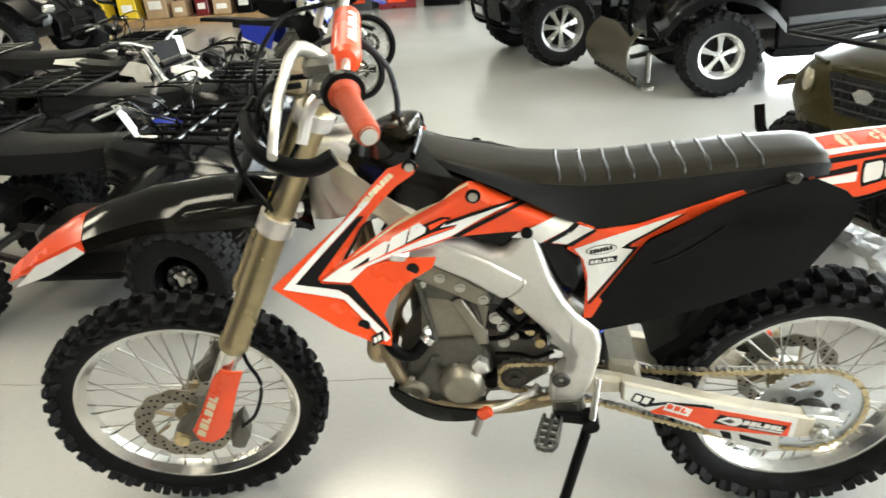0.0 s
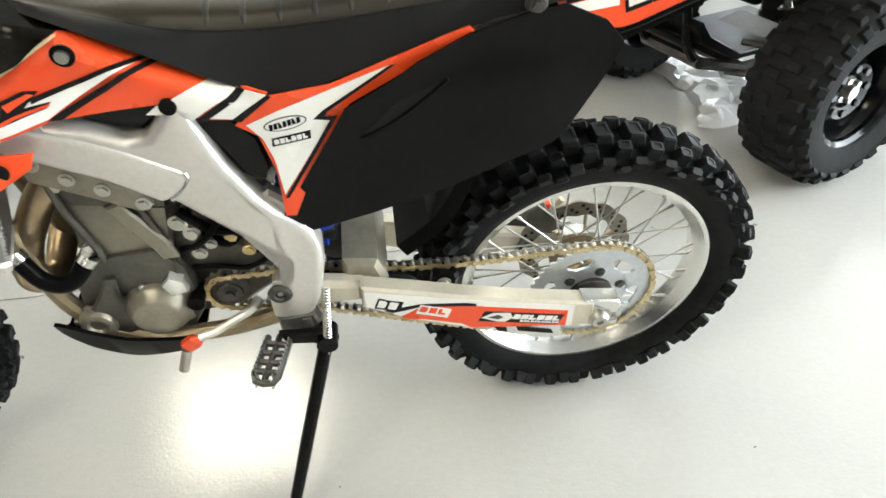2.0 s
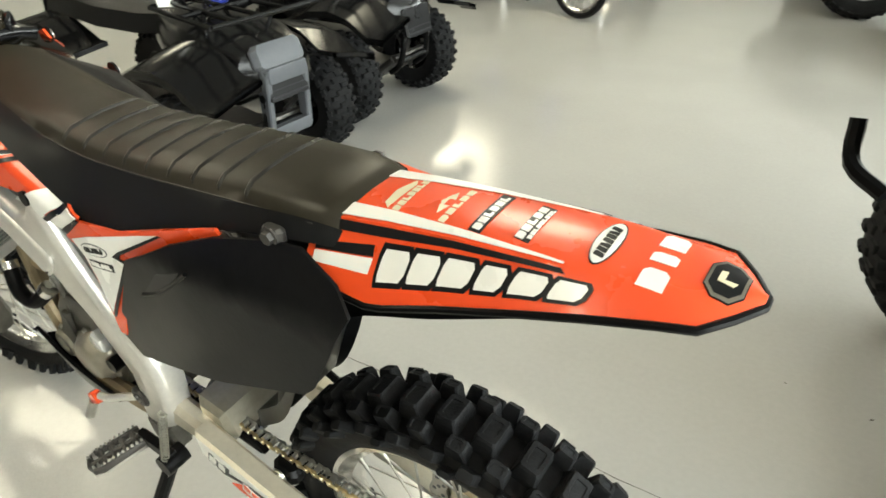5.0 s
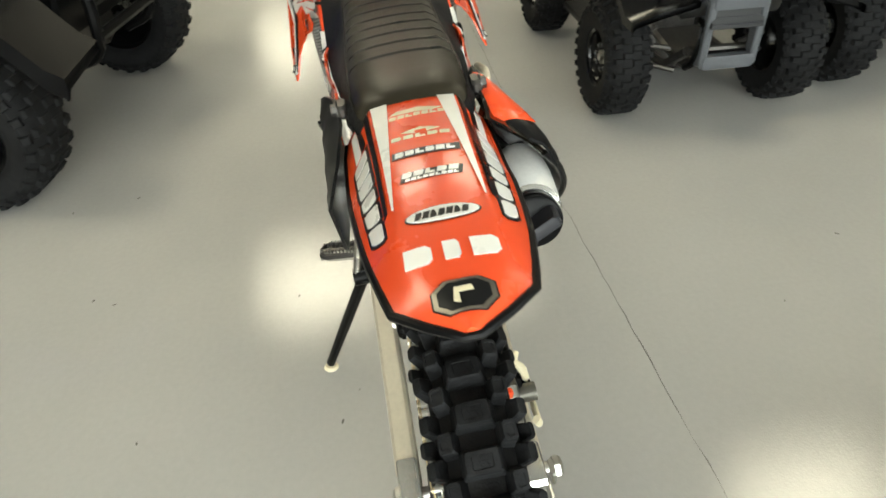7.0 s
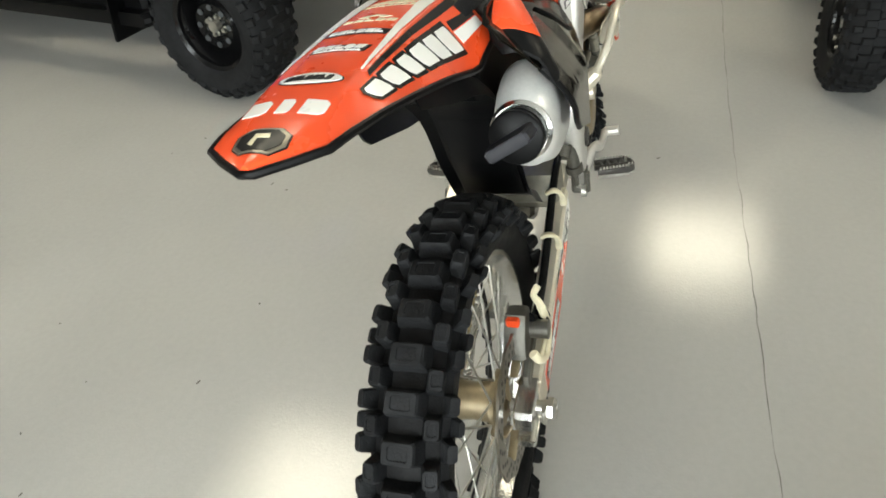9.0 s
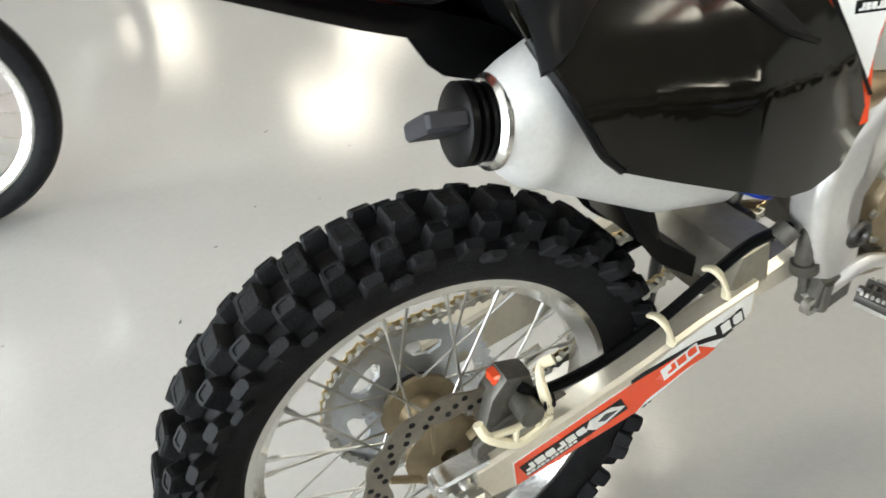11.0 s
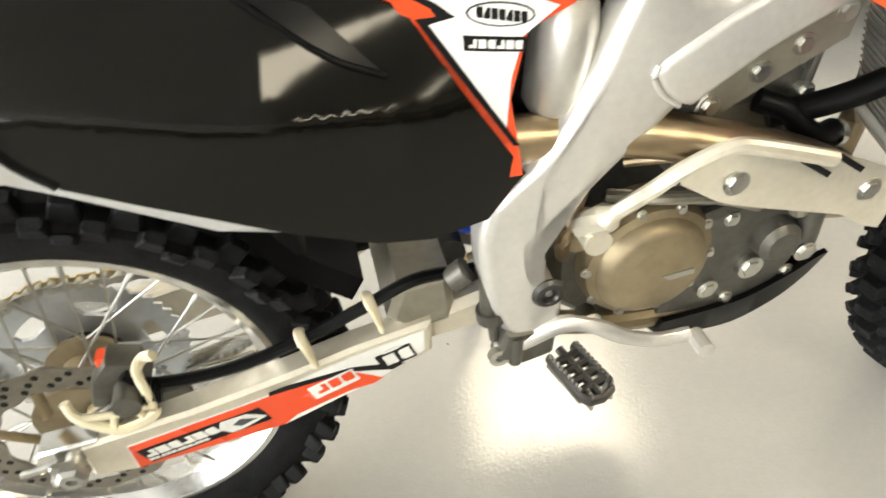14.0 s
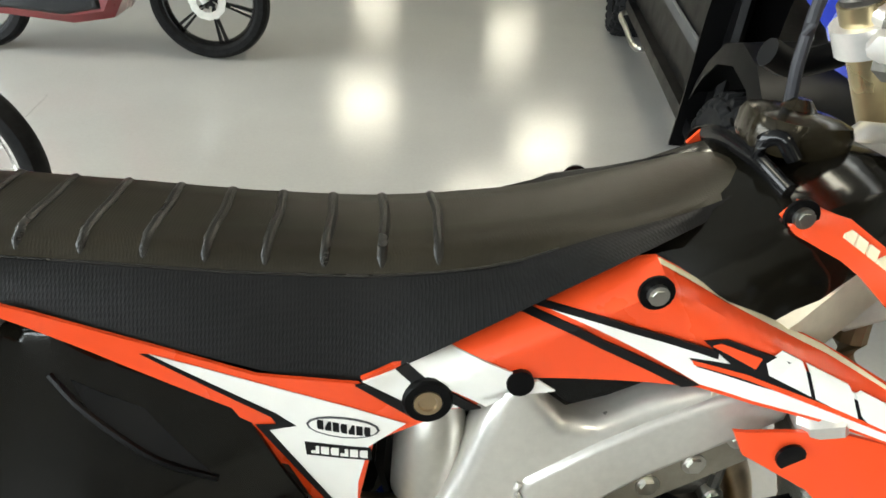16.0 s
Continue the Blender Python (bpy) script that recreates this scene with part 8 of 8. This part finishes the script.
        for q in (-0.07, 0.07):
            bars("suspension_arm", [[(q, s * 0.25, r * 0.9), (q * 0.3, s * (t - w * 0.4), r)], [(wb + q, s * 0.25, r * 0.9), (wb + q * 0.3, s * (t - w * 0.4), r)]], 0.016, M["dark_steel"], e)
        bm = bmx()
        a, b = Vector((0.06, s * 0.34, 0.82)), Vector((0.02, s * (t - w * 0.6), r * 0.95))
        tube(bm, [a, b], 0.018, 8)
        ss, uu = frame_of(b - a)
        tube(bm, [a.lerp(b, 0.08 + 0.8 * q / 70) + 0.042 * (math.cos(q * 0.785) * ss + math.sin(q * 0.785) * uu) for q in range(71)], 0.007, 6)
        part("shock", bm, M["dark_steel"], e)
    for s in (-1, 1):
        bm = bmx()
        box(bm, (0.46, t * 0.78, 0.14), pose(wb * 0.52, s * t * 0.45, 0.72), bevel=0.04)
        box(bm, (0.12, t * 0.76, 0.55), pose(wb * 0.52 + 0.26, s * t * 0.45, 1.0, 0, 14, 0), bevel=0.04)
        part("seat", bm, M["seat"], e)
    bm = bmx()
    box(bm, (0.8, t * 1.7, 0.26), pose(wb + 0.25, 0, 0.98), bevel=0.03)
    part("cargo_bed", bm, M["black"], e)
    if cab:
        bars("roll_cage", [bend([(0.42, s * t * 0.9, 1.0), (0.75, s * t * 0.86, 1.72), (wb * 0.7, s * t * 0.86, 1.86), (wb * 0.95, s * t * 0.88, 1.6), (wb * 1.0, s * t * 0.9, 0.95)], 4) for s in (-1, 1)] + [[(0.75, -t * 0.86, 1.72), (0.75, t * 0.86, 1.72)], [(wb * 0.7, -t * 0.86, 1.86), (wb * 0.7, t * 0.86, 1.86)]], 0.024, M["black"], e)
    return e


side_by_side(pose_at(-2.31, -1.36, 0.196, 0.98), "blue and black crew side-by-side with black steel wheels", M["bike_blue"], M["black"], 1.24, 3.0, 0.30, 0.25, "steel", 0.165, nose=0.55, rise=0.06)
side_by_side(pose_at(0.96, 4.72, -1, 0.0), "black side-by-side with silver alloy wheels", M["black_gloss"], M["black_gloss"], 1.22, 2.0, 0.315, 0.25, "alloy", 0.165, nerf=False)
side_by_side(pose_at(-0.33, 6.25, -0.95, -0.3), "black side-by-side with alloy wheels", M["black_gloss"], M["black_gloss"], 1.3, 2.0, 0.36, 0.28, "mixed", 0.21, nerf=False)
side_by_side(pose_at(-6.60, 7.35, 1, 0.0), "black side-by-side with bright spoked wheels", M["black_gloss"], M["black_gloss"], 1.63, 2.1, 0.42, 0.30, "mixed", 0.25, nerf=False)
# snow plough in front of the silver-wheeled rig
plow = root("snow_plow", pose(0.30, 4.86, 0.0, 0, 0, 12), "curved dark steel snow plough blade", "snow plow")
bm = bmx()
arc = [(0.30 * (1 - math.cos(a)) - 0.10, 0.26 + 0.25 * math.sin(a)) for a in [-0.85 + 0.21 * i for i in range(10)]]
loft(bm, [[Vector((x, -0.50, z)) for x, z in arc] + [Vector((x + 0.012, -0.50, z)) for x, z in reversed(arc)], [Vector((x, 0.50, z)) for x, z in arc] + [Vector((x + 0.012, 0.50, z)) for x, z in reversed(arc)]])
part("blade", bm, M["blade"], plow)
bm = bmx()
box(bm, (0.02, 1.02, 0.07), pose(arc[0][0] + 0.002, 0, 0.075, 0, 12, 0), bevel=0.004)
part("cutting_edge", bm, M["dark_steel"], plow)
for k in range(8):
    bm = bmx()
    bolt(bm, (arc[0][0] - 0.010, -0.44 + 0.125 * k, 0.085), (-1, 0, 0.2), 0.012)
    part("edge_bolt", bm, M["steel"], plow)
for s in (-1, 1):
    bm = bmx()
    tube(bm, [(0.10, s * 0.5, 0.06), (0.10, s * 0.5, 0.30)], 0.018, 10)
    tube(bm, [(0.10, s * 0.5, 0.0), (0.10, s * 0.5, 0.03)], 0.05, 14)
    part("skid_shoe", bm, M["steel"], plow, "bright skid shoe")
bars("push_frame", [[(0.06, s * 0.2, 0.22), (0.62, s * 0.28, 0.30)] for s in (-1, 1)] + [[(0.12, 0, 0.5), (0.5, 0, 0.40)]], 0.022, M["dark_steel"], plow)


def other_bike(m, label, plastics, accent, r=0.34, wb=1.45, group="other dirt bikes", scale=1.0, cast_wheels=False):
    """A parked off-road bike seen from afar: local -x is forward, origin on the floor under the front axle."""
    e = root("dirt_bike", m, label, "motorcycle", group)
    for x, rr, w in ((0.0, r, 0.042 * scale), (wb, r * 0.96, 0.052 * scale)):
        c = Vector((x, 0, rr))
        rim = part("wheel", rim_mesh(c, rr * 0.80, w * 0.6), M["alloy"], e, "silver spoked wheel")
        part("tyre", tyre_mesh(c, rr, w, rr * 0.78, 0.6 * scale), M["rubber"], rim)
        bm = bmx()
        lathe(bm, [(0.01, -0.05), (0.035, -0.05), (0.03, -0.03), (0.025, 0), (0.03, 0.03), (0.035, 0.05), (0.01, 0.05)], c, seg=20)
        part("hub", bm, M["cast"], rim)
        for i in range(24):
            s = -1 if i % 2 else 1
            a = 2 * math.pi * i / 24
            q = 0.5 if (i // 2) % 2 else -0.5
            bm = bmx()
            tube(bm, [c + Vector((0.032 * math.cos(a + q), s * 0.042, 0.032 * math.sin(a + q))), c + Vector((rr * 0.73 * math.cos(a), s * 0.004, rr * 0.73 * math.sin(a)))], 0.0022, 5)
            part("spoke", bm, M["steel"], rim)
        part("brake_disc", disc_mesh(c, -0.065 if x == 0 else 0.065, 0.11 * scale, 0.07 * scale), M["dark_steel"], rim)
        carrier_arms(c, -0.065 if x == 0 else 0.065, 0.07 * scale, M["dark_steel"], rim)
    u = Vector((0.474, 0, 0.88))
    for s in (-1, 1):
        bm = bmx()
        b = Vector((0.03, s * 0.09, r))
        tube(bm, [b, b + u * 0.32 * scale, b + u * 0.34 * scale, b + u * 0.85 * scale], [0.024, 0.024, 0.030, 0.028], 14)
        part("fork_leg", bm, M["alloy"], e)
        bm = bmx()
        slab(bm, [(wb - 0.6 * scale, r + 0.08), (wb + 0.03, r + 0.03), (wb + 0.03, r - 0.03), (wb - 0.6 * scale, r + 0.0)], s * 0.07, s * 0.10, bevel=0.006)
        part("swingarm", bm, M["frame_alloy"], e)
        bm = bmx()
        skin([(0.36, 0.96), (0.62, 0.98), (0.80, 0.86), (0.62, 0.84), (0.52, 0.62), (0.28, 0.74)], lambda x, z, d, s=s: Vector((x * scale, s * (0.12 + 0.25 * max(0, 0.5 - x) + d), z * scale)), 0.004, 0.08, bm)
        part("shroud", bm, plastics, e)
        bm = bmx()
        skin([(0.85, 0.86), (1.30, 0.90), (1.28, 0.76), (0.95, 0.62)], lambda x, z, d, s=s: Vector((x * scale, s * (0.11 + d), z * scale)), 0.004, 0.08, bm)
        part("side_panel", bm, accent, e)
    bm = bmx()
    slab(bm, [(0.52 * scale, 0.40 * scale), (0.48 * scale, 0.78 * scale), (0.75 * scale, 0.80 * scale), (0.95 * scale, 0.62 * scale), (0.92 * scale, 0.36 * scale), (0.62 * scale, 0.32 * scale)], -0.09, 0.09, bevel=0.02)
    part("engine", bm, M["cast"], e)
    bars("frame", [[(0.40 * scale, s * 0.05, 0.95 * scale), (0.92 * scale, s * 0.11, 0.55 * scale), (0.85 * scale, s * 0.1, 0.36 * scale), (0.55 * scale, s * 0.06, 0.34 * scale), (0.36 * scale, s * 0.04, 0.85 * scale)] for s in (-1, 1)], 0.02, M["dark_steel"], e)
    bm = bmx()
    loft(bm, [[Vector((x * scale, y * w, z * scale + dz)) for y, dz in ((-1, -0.08), (-0.9, -0.01), (0, 0.0), (0.9, -0.01), (1, -0.08))] for x, w, z in ((0.58, 0.07, 0.98), (0.85, 0.09, 0.94), (1.2, 0.09, 0.95), (1.42, 0.07, 0.97))])
    part("seat", bm, M["seat"], e)
    bm = bmx()
    loft(bm, [[Vector((x * scale, y * w, z * scale + dz)) for y, dz in ((-1, -0.03), (-0.7, 0), (0.7, 0), (1, -0.03), (0.7, -0.012), (-0.7, -0.012))] for x, w, z in ((1.30, 0.07, 0.95), (1.55, 0.075, 0.97), (1.85, 0.05, 0.98))])
    part("rear_mudguard", bm, plastics, e)
    bm = bmx()
    loft(bm, [[Vector((x * scale, y * w, z * scale + dz)) for y, dz in ((-1, -0.03), (-0.7, 0), (0.7, 0), (1, -0.03), (0.7, -0.012), (-0.7, -0.012))] for x, w, z in ((-0.26, 0.03, 0.80), (-0.05, 0.06, 0.88), (0.30, 0.06, 0.92))])
    part("front_mudguard", bm, plastics, e)
    bars("handlebar", [bend([(0.52 * scale, s * 0.38, 1.16 * scale), (0.46 * scale, s * 0.22, 1.17 * scale), (0.42 * scale, s * 0.05, 1.08 * scale), (0.42 * scale, 0, 1.08 * scale)], 4) for s in (-1, 1)], 0.011, M["alloy"], e)
    for s in (-1, 1):
        bm = bmx()
        tube(bm, [(0.52 * scale, s * 0.38, 1.16 * scale), (0.48 * scale, s * 0.26, 1.17 * scale)], 0.017, 10)
        part("grip", bm, M["black"], e)
    bm = bmx()
    skin([(-0.09, -0.1), (0.09, -0.1), (0.11, 0.1), (-0.11, 0.1)], lambda a, b, d: Vector((0.27 * scale + 0.3 * b - d, a, 1.0 * scale + b)), 0.004, 0.1, bm)
    part("number_board", bm, accent, e)
    if scale < 0.9:
        bm = bmx()
        box(bm, (0.003, 0.11, 0.16), pose(0.45 * scale, -0.24, 1.02 * scale, 8, 12, 14))
        part("price_tag", bm, M["paper"], e, "blank white hang tag")
    bars("side_stand", [[(0.95 * scale, -0.1, 0.38 * scale), (0.92 * scale, -0.24, 0.015)]], 0.011, M["dark_steel"], e)
    return e


other_bike(pose_at(-1.95, 4.58, 0.98, -0.2), "small black and blue youth dirt bike on its stand", M["black_gloss"], M["bike_blue"], r=0.26, wb=1.15, scale=0.78)
other_bike(pose_at(-2.05, 5.75, 0.98, -0.2), "dark blue dirt bike with black details on its stand", M["bike_blue"], M["black"], r=0.30, wb=1.25, scale=0.88)
other_bike(pose_at(-2.7, 3.05, 0.9, -0.3), "small white and black youth dirt bike with paper tag", M["white"], M["black"], r=0.24, wb=1.05, scale=0.72)
other_bike(pose_at(0.755, -1.43, -1, 0.02), "black dirt bike with silver rims behind the red one", M["black"], M["black"], r=0.352, wb=1.45)

# maroon scooter
sc = root("scooter", pose_at(0.40, -3.60, -1, 0.05), "maroon and black scooter with cast wheels", "motorcycle")
for x in (0.0, 1.3):
    c = Vector((x, 0, 0.33))
    bm = bmx()
    lathe(bm, [(0.245, -0.035), (0.260, -0.035), (0.255, -0.02), (0.245, -0.012), (0.245, 0.012), (0.255, 0.02), (0.260, 0.035), (0.245, 0.035), (0.235, 0.012), (0.235, -0.012)], c, seg=48)
    wh = part("wheel", bm, M["black_gloss"], sc)
    bm = bmx()
    for k in range(12):
        a = 2 * math.pi * (k // 2) / 6 + 0.3 + (0.07 if k % 2 else -0.07)
        d, n = Vector((math.cos(a), 0, math.sin(a))), Vector((-math.sin(a), 0, math.cos(a)))
        bm = bmx()
        loft(bm, [[c + d * q + n * ww * s + Vector((0, h, 0)) for s, h in ((-1, -0.010), (1, -0.010), (1, 0.010), (-1, 0.010))] for q, ww in ((0.03, 0.008), (0.12, 0.006), (0.242, 0.009))])
        part("cast_spoke", bm, M["black_gloss"], wh)
    bm = bmx()
    lathe(bm, [(0.0, -0.045), (0.045, -0.045), (0.045, 0.045), (0.0, 0.045)], c, seg=20, closed=False)
    part("cast_centre", bm, M["black_gloss"], wh, "black cast wheel hub")
    bm = bmx()
    hp = [(0.253, -0.034), (0.270, -0.050), (0.300, -0.052), (0.320, -0.036), (0.33, 0)]
    lathe(bm, hp + [(a, -b) for a, b in reversed(hp[:-1])], c, seg=56, closed=False)
    part("tyre", bm, M["rubber"], wh, "smooth black road tyre")
    part("brake_disc", disc_mesh(c, 0.06, 0.10, 0.06), M["steel"], wh)
    carrier_arms(c, 0.06, 0.06, M["steel"], wh)
for s in (-1, 1):
    bm = bmx()
    tube(bm, bend([(0.0, s * 0.085, 0.33), (0.06, s * 0.085, 0.43), (0.17, s * 0.07, 0.62), (0.25, s * 0.05, 0.85)], 4), [0.024] * 13, 12)
    part("fork_leg", bm, M["muffler"], sc, "silver fork leg")
bm = bmx()
slab(bm, [(0.42, 0.34), (0.48, 0.24), (0.70, 0.20), (1.15, 0.24), (1.30, 0.40), (1.55, 0.72), (1.50, 0.80), (0.95, 0.76), (0.80, 0.50), (0.62, 0.48), (0.44, 0.95), (0.30, 1.0), (0.34, 0.7)], -0.19, 0.19, bevel=0.05)
part("body", bm, M["dull_red"], sc)
bm = bmx()
slab(bm, [(0.52, 0.29), (0.72, 0.25), (1.10, 0.28), (1.16, 0.46), (0.80, 0.50), (0.52, 0.48)], -0.205, 0.205, bevel=0.02)
part("floor_board", bm, M["black_gloss"], sc)
bm = bmx()
loft(bm, [[Vector((x, y * w, z + dz)) for y, dz in ((-1, -0.08), (-0.9, 0), (0.9, 0), (1, -0.08))] for x, w, z in ((0.80, 0.12, 0.80), (1.1, 0.16, 0.83), (1.5, 0.14, 0.90))])
part("seat", bm, M["seat"], sc)
bars("handlebar", [bend([(0.40, -0.34, 1.08), (0.33, -0.15, 1.12), (0.28, 0, 1.05), (0.33, 0.15, 1.12), (0.40, 0.34, 1.08)], 4)], 0.014, M["black"], sc)
bm = bmx()
loft(bm, [[Vector((x, y * 0.075, z + dz)) for y, dz in ((-1, -0.04), (-0.7, 0.0), (0.7, 0.0), (1, -0.04), (0.7, -0.012), (-0.7, -0.012))] for x, z in ((-0.27, 0.50), (-0.15, 0.64), (0.02, 0.69), (0.18, 0.65))])
part("front_mudguard", bm, M["dull_red"], sc)

# ---- far wall: shelving with boxed goods ----
shelf = root("display_shelf", pose(-7.2, 11.4, 0), "long low wooden display shelf", "shelf")
bm = bmx()
box(bm, (7.0, 0.7, 0.12), pose(0, 0, 0.06), bevel=0.01)
part("plinth", bm, M["wood"], shelf)
bm = bmx()
box(bm, (7.0, 0.06, 1.9), pose(0, 0.38, 1.0), bevel=0.01)
part("back_board", bm, M["black"], shelf)
for z in (0.75, 1.35):
    bm = bmx()
    box(bm, (7.0, 0.5, 0.03), pose(0, 0.1, z))
    part("shelf_board", bm, M["wood"], shelf)
rng = random.Random(5)
cols = ["card", "red", "yellow", "grey", "white", "black", "red", "dull_red", "black"]
x = -10.5
while x < -3.9:
    w, h = rng.uniform(0.22, 0.42), rng.uniform(0.25, 0.5)
    bm = bmx()
    box(bm, (w, 0.35, h), pose(0, 0, h / 2), bevel=0.012, taper=rng.choice((1.0, 1.0, 0.75)))
    b = part("goods_box", bm, M[rng.choice(cols)])
    b.matrix_world = pose(x + w / 2, 11.35, 0.121, 0, 0, rng.uniform(-6, 6))
    tagged(b, "small boxed shop goods on the low shelf", "box", "boxed goods")
    bm = bmx()
    box(bm, (w * 0.6, 0.006, h * 0.3), pose(0, -0.178, h * 0.5))
    part("box_label", bm, M["paper"], b, "blank pale label")
    x += w + rng.uniform(0.05, 0.25)
x = -3.4
while x < 2.5:
    w, h = rng.uniform(0.4, 0.75), rng.uniform(0.35, 0.6)
    bm = bmx()
    box(bm, (w, 0.5, h), pose(0, 0, h / 2), bevel=0.008)
    b = part("stock_box", bm, M[rng.choice(("black", "black", "dull_red", "black", "grey"))])
    b.matrix_world = pose(x + w / 2, 11.6 + rng.uniform(-0.1, 0.1), 0.001, 0, 0, rng.uniform(-8, 8))
    tagged(b, "dark printed stock box on the floor by the wall", "box", "stock boxes")
    for s in range(2):
        bm = bmx()
        box(bm, (w * 0.5, 0.006, 0.05), pose(0, -0.252, h * (0.35 + 0.3 * s)))
        part("box_print", bm, M["paper"] if s else M["red"], b)
    x += w + rng.uniform(0.02, 0.3)
